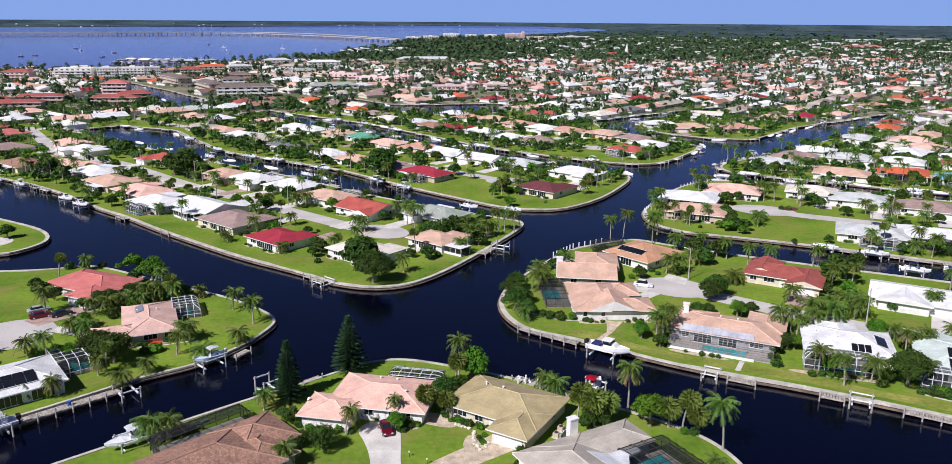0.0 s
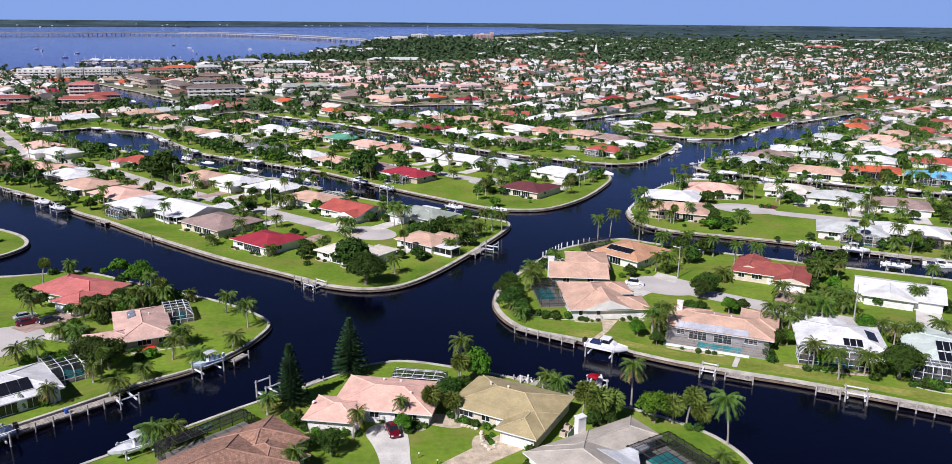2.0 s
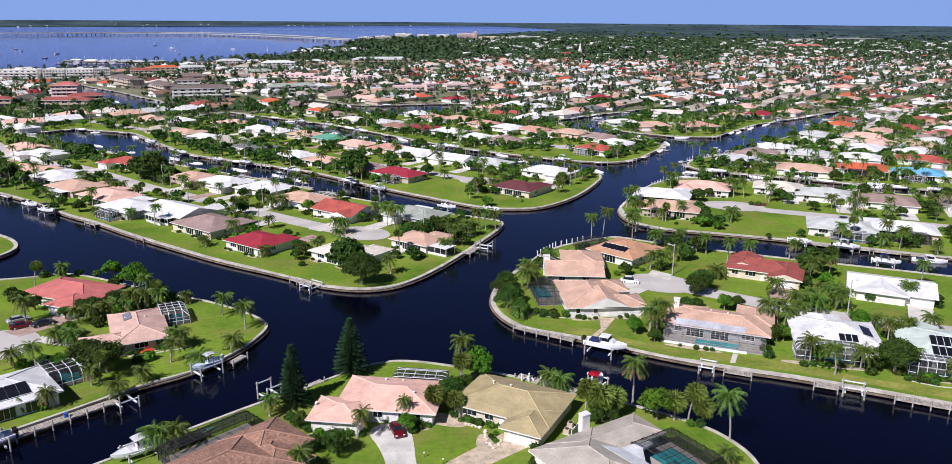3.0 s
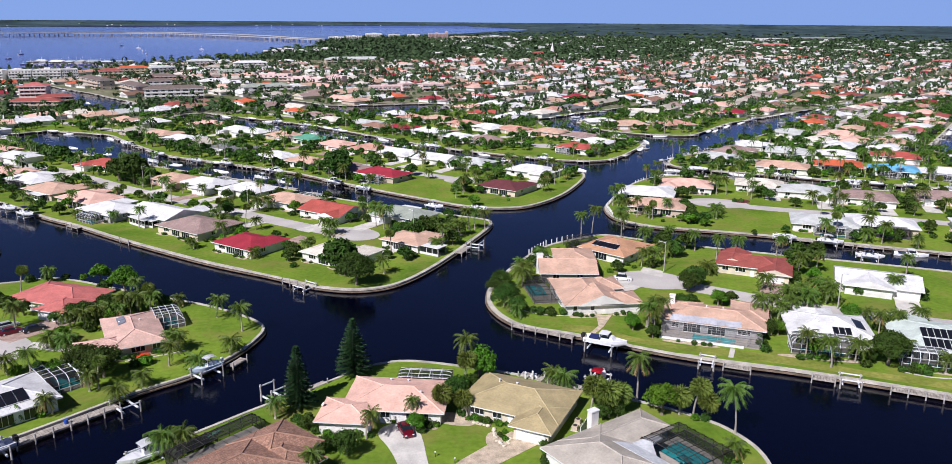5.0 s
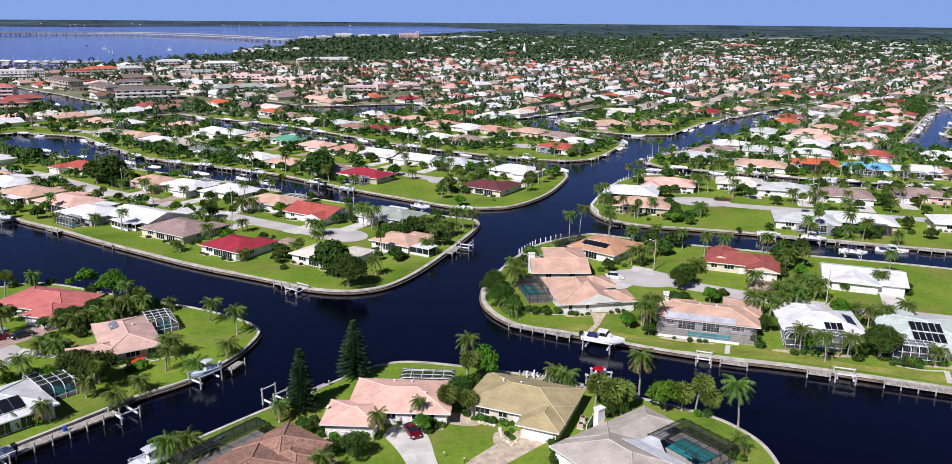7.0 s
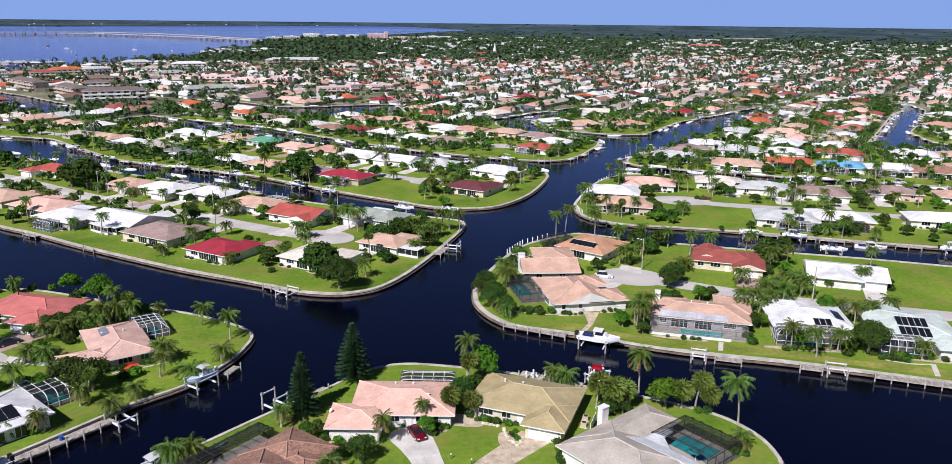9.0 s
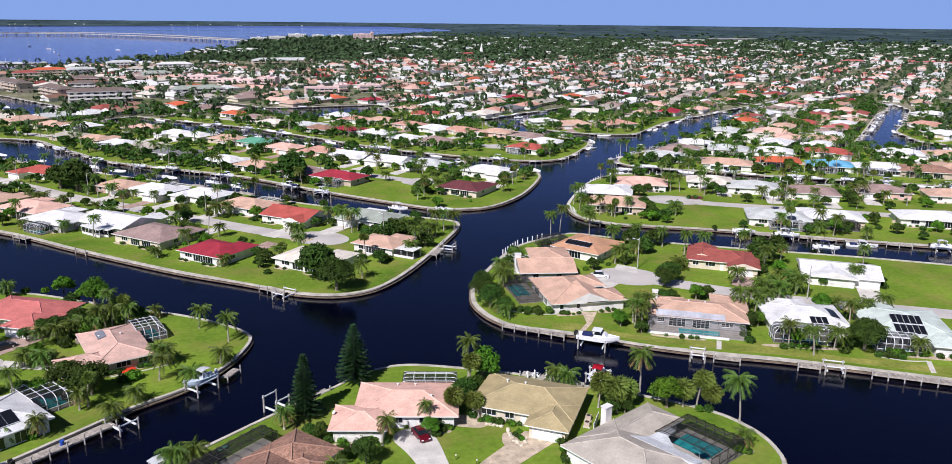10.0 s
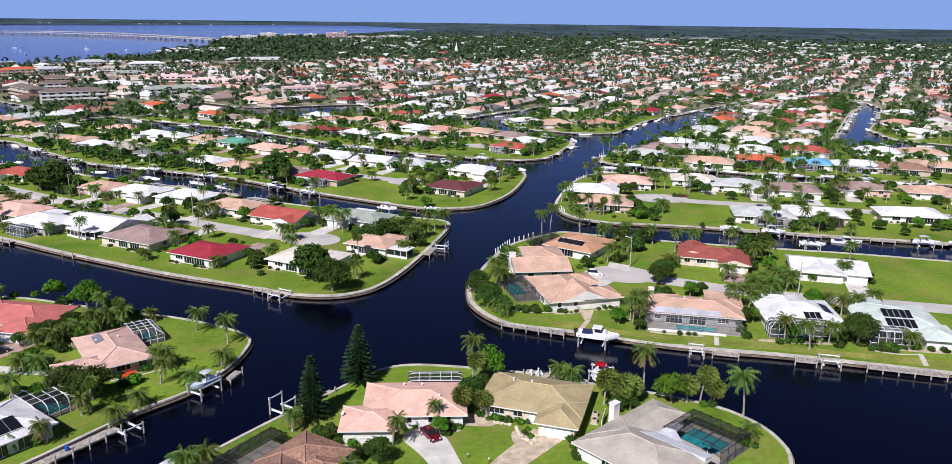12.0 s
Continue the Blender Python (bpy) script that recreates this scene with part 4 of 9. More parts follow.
street([(-215, 512), (-150, 455), (-95, 405), (-45, 365), (-12, 338), (12, 316)], 6.5, [(17, 312, 8, 7, 0)])
street([(-140, 590), (-75, 532), (-20, 482), (30, 432), (68, 398)], 6.5, [(71, 396, 8, 7, 0)])
street([(52, 181), (60, 176), (70, 166.5), (82, 157.5), (105, 146.5), (140, 128), (230, 80)], 6.5, [(52, 181.5, 9.0, 7.0, 150)])
street([(104, 262), (113, 255), (130, 247), (165, 229), (270, 175)], 6.5, [(105, 262, 11, 7.5, 155)])
street([(148, 350), (172, 340), (230, 307), (320, 258)], 6.5, [(146, 351, 9, 7, 0)])
street([(140, 480), (180, 500), (240, 548), (330, 610)], 6.5, [(138, 479, 8, 7, 0)])
street([(-170, 128), (-120, 148), (-98, 153)], 7.0, [(-95.5, 152.5, 8.5, 8.5, 0)])
street([(190, 400), (250, 440), (330, 520), (400, 575)], 6.5, [(188, 398, 8, 7, 0)])


def slab(poly, mat, name, label, z=0.05, category="paving"):
    bm = bmesh.new()
    top = [bm.verts.new((x, y, z)) for x, y in poly]
    low = [bm.verts.new((x, y, -0.05)) for x, y in poly]
    bm.faces.new(top)
    for k in range(len(poly)):
        j = (k + 1) % len(poly)
        bm.faces.new((low[k], low[j], top[j], top[k]))
    bmesh.ops.recalc_face_normals(bm, faces=bm.faces[:])
    return tagged(part(name, bm, mat), label, category, kind="structure")


slab(rounded([(-18.6, 113.2), (-16.5, 116.0), (-11.9, 115.2), (-11.0, 110), (-10.8, 104), (-9.6, 95), (-14.2, 95), (-15.2, 104), (-16.6, 109)], 2), DRIVE, "driveway", "pale concrete curved driveway", 0.06)
slab([(3.2, 111.2), (8.4, 108.0), (-1.1, 101.5), (-8, 92), (-14, 95), (-5.5, 104)], MULCH, "driveway", "beige paver driveway", 0.055)
slab([(43.5, 177.5), (46.5, 181.5), (41.5, 184), (39.5, 180)], DRIVE, "driveway", "pale concrete driveway", 0.055)
slab([(40, 170.5), (47, 176.5), (45, 179), (39.8, 175)], DRIVE, "driveway", "pale concrete driveway", 0.056)
slab([(53, 192), (57, 188), (55, 183), (50.5, 188)], DRIVE, "driveway", "pale concrete driveway", 0.055)
slab([(-86, 164), (-82.5, 168.5), (-88, 172), (-97, 160), (-92.5, 157)], PAVER, "driveway", "reddish brick paver driveway", 0.055)
slab([(-76, 152.5), (-76.5, 150), (-88, 154), (-88, 157)], DRIVE, "driveway", "pale concrete driveway", 0.056)
for hx, hy, hf, hw, hd, hflip, hgw, hdeep in homes:
    m = pose(hx, hy, 0, 0, 0, hf + 90)
    gx = hflip * (hw / 2 - hgw / 2)
    out = [m @ Vector((gx + s * 2.5, -hd / 2 - hdeep + 0.1 - e, 0)) for s, e in ((-1, 0), (1, 0), (1.1, 11.0), (-1.1, 11.0))]
    if all(on_land(p.x, p.y) for p in out):
        slab([(p.x, p.y) for p in out], DRIVE if (hx * 3) % 5 > 1 else PAVER, "driveway", "short paved driveway to the garage", 0.05)
        for s in (2, 5, 8):
            p = m @ Vector((gx, -hd / 2 - hdeep - s, 0))
            taken.append((p.x, p.y, 2.6))
slab([(-139 + 5.5 * math.cos(k * 0.3927), 221 + 5.5 * math.sin(k * 0.3927)) for k in range(16)], DRIVE, "patio", "round pale patio on a grassy point", 0.05)
# trodden path and bare spots of the near lawns
slab([(30.6, 158.6), (34.5, 159.4), (30.5, 152.5), (26.5, 147.6), (25.6, 148.2), (29.6, 153.2)], MULCH, "path", "pale stepping path to the dock", 0.03)
slab(rounded([(-9.6, 116.2), (-6.8, 114.6), (-3, 113.4), (-1.4, 115.3), (-3.6, 118), (-8.4, 119)], 2), MULCH, "planting_bed", "pale shell mulch bed under cabbage palms", 0.05)
slab(rounded([(-0.6, 111.8), (1.8, 110.6), (2.6, 106.4), (0.6, 105.2), (-1.6, 107.6)], 2), MULCH, "planting_bed", "pale shell mulch bed beside the drive", 0.05)
for (vx, vy, vt, gx, gy, reach), mat in (((81.4, 185.0, -30, 4.8, -7.9, 8.5), PAVER), ((105.4, 169.6, -30, 6.2, -6.5, 11.0), DRIVE)):
    m = pose(vx, vy, 0, 0, 0, vt)
    out = [m @ Vector((gx + a * 2.6, gy - b, 0)) for a, b in ((-1, 0), (1, 0), (1.1, reach), (-1.1, reach))]
    slab([(p.x, p.y) for p in out], mat, "driveway", "short paved driveway to the garage", 0.05)
    for b in (2, 5, 8):
        p = m @ Vector((gx, gy - b, 0))
        taken.append((p.x, p.y, 2.6))

# a planted island in the western cul-de-sac, a red bed in the northern loop drive, dry turf along the eastern seawall
slab(rounded([(-35.2, 234.6), (-32.4, 237.4), (-28.6, 235.8), (-27.6, 232.0), (-31.0, 230.2), (-34.6, 231.6)], 2), MULCH, "planting_bed", "round mulched island with palms in a cul-de-sac", 0.09)
slab(rounded([(111.0, 264.0), (114.0, 267.6), (118.4, 266.4), (118.2, 262.4), (113.8, 260.6)], 2), surface("red_mulch", (0.13, 0.035, 0.03), 0.95, 0.3, 0.8, 5.0, 0.5), "planting_bed", "round bed of dark red mulch in a loop drive", 0.09)
DRY_TURF = surface("dry_turf", (0.250, 0.250, 0.060), 0.95, 0.22, 0.14, 1.2, 0.5, tint=(0.140, 0.190, 0.026), spec=0.05)
inner, wave = [], []
for k, (x, y) in enumerate(((20.6, 151.2), (27.0, 147.6), (33.6, 143.2), (41.2, 138.6), (51.0, 133.6), (62.0, 128.5), (72.0, 123.1), (82.0, 117.6), (95.0, 110.2), (110.0, 101.4))):
    inner.append((x + 0.35, y + 0.75))
    wave.append((x + 1.6 + 0.7 * math.sin(k * 2.1), y + 3.9 + 1.1 * math.sin(k * 1.7)))
slab(inner + wave[::-1], DRY_TURF, "lawn_strip", "sun-dried yellowish turf along the seawall", 0.02, "lawn")

# plots of the town's houses
town = random.Random(5)
FAR_COLOURS = ["white"] * 9 + ["cream"] * 3 + ["pink"] * 4 + ["tan", "tan", "salmon", "coral", "mauve", "mauve", "grey", "grey", "pale", "brown", "brick", "crimson", "brown", "orange", "dark"]
far_rows = []
keep_clear = list(taken) + [(h[0], h[1], 9.0) for h in homes]
grid_clear = {}
for a, b, c in keep_clear:
    grid_clear.setdefault((int(a // 40), int(b // 40)), []).append((a, b, c))


def clear_of(x, y, r):
    gx, gy = int(x // 40), int(y // 40)
    for i in (-1, 0, 1):
        for j in (-1, 0, 1):
            for a, b, c in grid_clear.get((gx + i, gy + j), ()):
                if (x - a) ** 2 + (y - b) ** 2 < (c + r) ** 2:
                    return False
    return True


BIG_PLOTS = [(22, 526, 28), (-370, 860, 50), (-455, 820, 34), (-287, 655, 24), (-285, 580, 55), (-250, 725, 52), (-180, 660, 38), (-295, 920, 46), (-165, 795, 46), (-113, 712, 32),
             (-120, 860, 50), (-70, 800, 40), (10, 715, 55), (-50, 1130, 70), (280, 1400, 60), (960, 1170, 120), (62, 370, 16), (-2, 302, 18)]
u_dir, v_dir = Vector((0.70, 0.714)), Vector((-0.714, 0.70))
for i in range(-40, 100):
    for j in range(-80, 70):
        p = u_dir * (i * 22.0 + town.uniform(-4, 4)) + v_dir * (j * 29.0 + (3.0 if j % 2 else -3.0) + town.uniform(-4, 4)) + Vector((120, 560))
        r, ang = p.length, math.degrees(math.atan2(p.x + 18, p.y))
        if not (330 < p.y and 430 < r < (2000 if ang > 17 else (1420 if ang > 4 else 1250)) and -37 < ang < 52):
            continue
        if r > 1000 and ang < 4 and town.random() < 0.5:
            continue
        if r > 1150 and town.random() < (0.15 if r < 1450 else 0.45):
            continue
        if any((p.x - a) ** 2 + (p.y - b) ** 2 < c * c for a, b, c in BIG_PLOTS) or not clear_of(p.x, p.y, 9):
            continue
        if not all(on_land(p.x + a, p.y + b) for a, b in ((0, 0), (11, 0), (-11, 0), (0, 11), (0, -11))):
            continue
        if town.random() < 0.06:
            continue
        far_rows.append((r, p.x, p.y, 45.6 + (90 if j % 2 else -90) + town.choice((0, 0, 0, 90, 180)) + town.uniform(-9, 9)))
far_rows.sort()
for r, x, y, face in far_rows:
    if r < 760:
        plots.append((pose(x, y, 0, 0, 0, face + 90).inverted(), 20, 14))

# ---------------------------------------------------------------- plants


def frond_feather(bm, rng, turn, lift, length, droop, leaflets=13, width=0.95):
    """One feather leaf: a drooping rib with two rows of hanging leaflets."""
    d = Vector((math.cos(turn), math.sin(turn), 0))
    side = Vector((-d.y, d.x, 0))
    pts = []
    for k in range(leaflets + 1):
        s = k / leaflets
        pts.append(d * (length * s * math.cos(lift * (1 - s))) + Vector((0, 0, length * (math.sin(lift) * s - droop * s * s))))
    for k in range(1, leaflets + 1):
        p, q = pts[k - 1], pts[k]
        s = k / leaflets
        w = width * (0.35 + 1.3 * s * (1.25 - s)) * rng.uniform(0.85, 1.1)
        for sg in (-1, 1):
            tip = (p + q) / 2 + side * sg * w * rng.uniform(0.55, 0.85) + d * w * 0.35 - Vector((0, 0, w * rng.uniform(0.45, 0.95)))
            bm.faces.new([bm.verts.new(v) for v in (p, q, tip)])


def crown_feather(seed, length=2.6, n=17, dry=0, leaflets=13):
    rng = random.Random(seed)
    bm = bmesh.new()
    for k in range(n):
        turn = k * 2.399963 + rng.uniform(-0.2, 0.2)
        s = k / n
        frond_feather(bm, rng, turn, 1.15 - 1.35 * s, length * rng.uniform(0.85, 1.1), 0.62 + 0.4 * s, leaflets)
    first_dry = len(bm.faces)
    for k in range(dry):
        frond_feather(bm, rng, k * 2.4 + 0.7, -0.75, length * 0.85, 0.45, leaflets)
    bm.faces.ensure_lookup_table()
    for f in list(bm.faces)[first_dry:]:
        f.material_index = 1
    me = bpy.data.meshes.new("crown")
    bm.to_mesh(me)
    bm.free()
    me.materials.append(FROND)
    me.materials.append(FROND_DRY)
    return me


def crown_fan(seed, r=1.5, n=58):
    """A cabbage palm's round head of fan leaves, browned below."""
    rng = random.Random(seed)
    bm = bmesh.new()
    for k in range(n):
        z = 1 - 1.75 * (k + 0.5) / n
        turn = k * 2.399963
        h = math.sqrt(max(0, 1 - z * z))
        d = Vector((math.cos(turn) * h, math.sin(turn) * h, z * 0.9))
        hub = d * r * rng.uniform(0.5, 0.65)
        u = d.cross(Vector((0, 0, 1)))
        u = u.normalized() if u.length > 0.05 else Vector((1, 0, 0))
        v = d.cross(u)
        size = r * rng.uniform(0.55, 0.75)
        for j in range(9):
            a = -1.9 + 3.8 * j / 8
            ray = (d * 0.75 * math.cos(a * 0.6) + u * math.sin(a)).normalized()
            tip = hub + ray * size - Vector((0, 0, 0.22 * size * abs(math.sin(a)) + 0.1))
            b = hub + (ray.cross(v)).normalized() * 0.10
            c = hub - (ray.cross(v)).normalized() * 0.10
            f = bm.faces.new([bm.verts.new(q) for q in (b, hub + ray * size * 0.6 + v * 0.12 * size, tip)])
            g = bm.faces.new([bm.verts.new(q) for q in (c, tip, hub + ray * size * 0.6 - v * 0.12 * size)])
            if z < -0.8:
                f.material_index = g.material_index = 1
    me = bpy.data.meshes.new("crown")
    bm.to_mesh(me)
    bm.free()
    me.materials.append(FAN_LEAF)
    me.materials.append(FROND_DRY)
    return me


def trunk_mesh(height, r0, r1, bend, seed, mat, flare=1.5, rings=7, sides=7):
    rng = random.Random(seed)
    bm = bmesh.new()
    a = rng.uniform(0, 6.28)
    prev = None
    for k in range(rings + 1):
        s = k / rings
        off = bend * s * s
        r = (r0 + (r1 - r0) * s) * (flare if k == 0 else 1.0) * rng.uniform(0.95, 1.05)
        c = Vector((math.cos(a) * off, math.sin(a) * off, height * s - (0.15 if k == 0 else 0)))
        ring = [bm.verts.new(c + Vector((math.cos(j * 6.2832 / sides) * r, math.sin(j * 6.2832 / sides) * r, 0))) for j in range(sides)]
        if prev:
            for j in range(sides):
                bm.faces.new((prev[j], prev[(j + 1) % sides], ring[(j + 1) % sides], ring[j]))
        prev = ring
    bm.faces.new(prev)
    me = bpy.data.meshes.new("trunk")
    bm.to_mesh(me)
    bm.free()
    me.materials.append(mat)
    return me, Vector((math.cos(a) * bend, math.sin(a) * bend, height))


def leaf_blob(bm, rng, centre, radius, n, size, flat=0.8):
    """Leaf sprays spread over and inside an uneven ball."""
    for _ in range(n):
        z = rng.uniform(-0.75, 1)
        a = rng.uniform(0, 6.2832)
        h = math.sqrt(max(0, 1 - z * z))
        d = Vector((h * math.cos(a), h * math.sin(a), z * flat))
        lump = 0.78 + 0.3 * noise.noise(centre * 0.37 + d * 2.2)
        c = centre + d * radius * lump * rng.uniform(0.72, 1.05)
        nrm = (d + Vector((rng.uniform(-0.8, 0.8), rng.uniform(-0.8, 0.8), rng.uniform(-0.2, 0.9)))).normalized()
        u = nrm.cross(Vector((rng.uniform(-1, 1), rng.uniform(-1, 1), rng.uniform(-1, 1)))).normalized()
        v = nrm.cross(u)
        s = size * rng.uniform(0.6, 1.3)
        fold = nrm * s * 0.25
        p = [c - u * s, c + v * s * 0.55 + fold, c + u * s, c - v * s * 0.55 + fold]
        bm.faces.new([bm.verts.new(q) for q in p])


def tree_meshes(seed, r, n, size, mat, height=None, lumps=9):
    """A short forked trunk with limbs, and a crown of leaf sprays in several uneven masses."""
    rng = random.Random(seed)
    height = height or r * 1.25
    wood, crown = bmesh.new(), bmesh.new()
    fork = Vector((rng.uniform(-0.2, 0.2), rng.uniform(-0.2, 0.2), height * 0.42))
    bar(wood, (0, 0, -0.15), fork, r * 0.085, 7, r * 0.06)
    for k in range(lumps):
        a = k * 2.399963
        ring = math.sqrt((k + 0.5) / lumps)
        c = Vector((math.cos(a) * ring * r * 0.62, math.sin(a) * ring * r * 0.62, height * (1.02 - 0.38 * ring * ring) + rng.uniform(-0.3, 0.3)))
        leaf_blob(crown, rng, c, r * rng.uniform(0.38, 0.56), n // lumps, size)
        bar(wood, fork, c, r * 0.045, 5, r * 0.012)
    out = []
    for nm, b, m in (("trunk", wood, BARK), ("crown", crown, mat)):
        me = bpy.data.meshes.new(nm)
        b.to_mesh(me)
        b.free()
        me.materials.append(m)
        out.append(me)
    return out


def bush_mesh(seed, r, n, size, mat):
    rng = random.Random(seed)
    bm = bmesh.new()
    leaf_blob(bm, rng, Vector((0, 0, r * 0.55)), r, n, size, 0.75)
    bar(bm, (0, 0, -0.1), (0, 0, r * 0.7), 0.06, 5, 0.03)
    me = bpy.data.meshes.new("bush")
    bm.to_mesh(me)
    bm.free()
    me.materials.append(mat)
    return me


def conifer_meshes(seed, h, r):
    """A Norfolk pine: whorls of level limbs with drooping twigs, in tiers."""
    rng = random.Random(seed)
    wood, crown = bmesh.new(), bmesh.new()
    bar(wood, (0, 0, -0.2), (0, 0, h * 0.97), 0.22, 7, 0.04)
    tiers = 26
    for k in range(tiers):
        s = k / (tiers - 1)
        z = h * (0.07 + 0.92 * s)
        reach = r * (1 - s) ** 0.8 * rng.uniform(0.88, 1.08) + 0.25
        limbs = 9 if s < 0.7 else 6
        for j in range(limbs):
            a = j * 6.2832 / limbs + k * 0.37 + rng.uniform(-0.12, 0.12)
            d = Vector((math.cos(a), math.sin(a), 0))
            side = Vector((-d.y, d.x, 0))
            tip = Vector((0, 0, z)) + d * reach + Vector((0, 0, -0.05 * reach))
            bar(wood, (0, 0, z), tip, 0.04, 3, 0.01)
            steps = max(3, int(reach / 0.28))
            for q in range(1, steps + 1):
                p = Vector((0, 0, z)) + d * reach * q / steps
                ln = (0.26 + 0.72 * (1 - q / steps)) * rng.uniform(0.7, 1.2) * (0.6 + 0.4 * reach / r)
                for sg in (-1, 1):
                    e = p + side * sg * ln + d * 0.25 + Vector((0, 0, rng.uniform(-0.05, 0.28)))
                    crown.faces.new([crown.verts.new(v) for v in (p - d * 0.2, p + d * 0.28 + Vector((0, 0, 0.16)), e)])
            e = tip + d * 0.2
            crown.faces.new([crown.verts.new(v) for v in (tip - side * 0.12, tip + side * 0.12, e + Vector((0, 0, 0.15)))])
    out = []
    for nm, b, m in (("trunk", wood, BARK), ("crown", crown, NEEDLE)):
        me = bpy.data.meshes.new(nm)
        b.to_mesh(me)
        b.free()
        me.materials.append(m)
        out.append(me)
    return out


FEATHERS = [crown_feather(k, 2.75, 30 + k % 3, 0, 18) for k in range(5)]
FEATHERS_DRY = [crown_feather(20 + k, 2.75, 25, 9, 17) for k in range(2)]
FEATHERS_FAR = [crown_feather(30 + k, 2.8, 18, k % 2, 7) for k in range(4)]
FANS = [crown_fan(40 + k, 1.5) for k in range(3)]
TRUNKS = {h: [trunk_mesh(h, 0.17, 0.12, b, int(h * 10) + k, PALMWOOD) for k, b in enumerate((0.2, 0.9, 0.5))] for h in (2.5, 3.5, 4.5, 5.5, 6.5, 8.0, 9.5)}


wanted_palms, wanted_trees = [], []


def palm(x, y, h=5.5, kind="feather", spread=1.0, pick=0, label=""):
    wanted_palms.append((math.hypot(x + 18, y), x, y, h, kind, spread, pick, label))


def tree(x, y, kind="mid", scale=1.0, pick=0, label=""):
    wanted_trees.append((math.hypot(x + 18, y), x, y, kind, scale, pick, label))


def grow_palm(x, y, h, kind, spread, pick, label):
    key = min(TRUNKS, key=lambda k: abs(k - h))
    tm, top = TRUNKS[key][pick % 3]
    words = {"feather": "slender palm with arching feather fronds on a lawn", "dry": "tall palm with browned hanging lower fronds", "fan": "cabbage palm with a round head of fan leaves"}
    p = thing("palm_tree", x, y, 0, (x * 37 + y * 91) % 360, label or words[kind], "palm tree", "palms")
    put("trunk", tm, p)
    crowns = {"feather": FEATHERS, "dry": FEATHERS_DRY, "fan": FANS}[kind]
    c = put("crown", crowns[pick % len(crowns)], p)
    c.matrix_local = Matrix.Translation(top) @ Matrix.Diagonal((spread * 0.84, spread * 0.84, spread * 0.90, 1))
    return p


TREES = {"big": [tree_meshes(60 + k, 4.8, 2000, 0.48, LEAF, 6.2, 13) for k in range(2)],
         "mid": [tree_meshes(70 + k, 3.3, 800, 0.48, LEAF, 3.9) for k in range(4)],
         "bright": [tree_meshes(80 + k, 2.6, 780, 0.42, LEAF_LIGHT, 3.0, 8) for k in range(2)],
         "small": [tree_meshes(90 + k, 2.1, 420, 0.42, LEAF, 2.5, 7) for k in range(3)]}


NEAR_TREES = {"big": [tree_meshes(60, 4.8, 7000, 0.23, LEAF, 6.2, 13), tree_meshes(61, 4.8, 7000, 0.23, LEAF, 6.2, 13)],
              "mid": [tree_meshes(70 + k, 3.3, 3400, 0.205, LEAF, 4.0) for k in range(4)],
              "bright": [tree_meshes(80 + k, 2.6, 3000, 0.18, LEAF_LIGHT, 3.6, 8) for k in range(2)],
              "small": [tree_meshes(90 + k, 2.1, 1700, 0.185, LEAF, 2.6, 7) for k in range(3)]}


def grow_tree(x, y, kind, scale, pick, label, near=False):
    TREES_ = NEAR_TREES if near else TREES
    tm, cm = TREES_[kind][pick % len(TREES_[kind])]
    words = {"big": "large dense dark green shade tree", "mid": "rounded dark green garden tree", "bright": "bright green leafy garden tree", "small": "small dark green garden tree"}
    t = thing("tree", x, y, 0, (x * 53 + y * 17) % 360, label or words[kind], "tree", "garden trees")
    t.scale = (scale,) * 3
    put("trunk", tm, t)
    put("crown", cm, t)
    return t


BUSHES = [bush_mesh(100 + k, 0.9, 190, 0.2, (LEAF, LEAF_LIGHT, LEAF)[k]) for k in range(3)]


wanted_bushes = []


def bush(x, y, r=0.9, pick=0):
    wanted_bushes.append((math.hypot(x + 18, y), x, y, r, pick))


def plant_bushes():
    """The nearest shrubs as things, the rest joined."""
    rest = []
    wanted_bushes.sort()
    for k, (_, x, y, r, pick) in enumerate(wanted_bushes):
        m = pose(x, y, 0, 0, 0, (x * 71) % 360) @ Matrix.Diagonal((r / 0.9, r / 0.9, r / 0.9, 1))
        if k < 290:
            b = new("bush", BUSHES[pick % 3])
            b.matrix_world = m
            tagged(b, "clipped green shrub on the lawn", "shrub", "garden shrubs")
        else:
            rest.append((BUSHES[pick % 3], m, (pick % 3,)))
    joined("distant_shrubs", rest, [me_.materials[0] for me_ in BUSHES[:3]], "many low green shrubs of the farther gardens", "shrubs")


def conifer(x, y, h, r, seed):
    tm, cm = conifer_meshes(seed, h, r)
    t = thing("conifer", x, y, 0, seed * 40, "tall tiered dark green Norfolk pine at the water's edge", "conifer", "conifers")
    put("trunk", tm, t)
    put("crown", cm, t)


conifer(-22.6, 135.0, 11.0, 3.3, 1)
conifer(-31.6, 123.6, 11.0, 2.7, 2)
palm(39.0, 106.5, 8.0, "feather", 1.15, 1, "tall royal palm with a pale leaning trunk by the canal")
palm(27.0, 119.6, 8.0, "dry", 1.05, 0)
tree(-22.9, 107.2, "mid", 0.8, 2)
palm(-20.0, 111.6, 4.5, "dry", 0.8, 1)
palm(-12.6, 115.4, 4.5, "feather", 0.62, 0)
palm(-7.6, 117.0, 4.5, "fan", 1.3, 0)
palm(-3.3, 116.4, 3.5, "fan", 1.2, 1)
palm(-2.6, 127.5, 5.5, "fan", 1.3, 2)
palm(-2.0, 131.0, 8.0, "feather", 1.0, 3)
tree(0.4, 129.6, "bright", 1.5, 0)
tree(-4.5, 123.0, "mid", 0.9, 1)
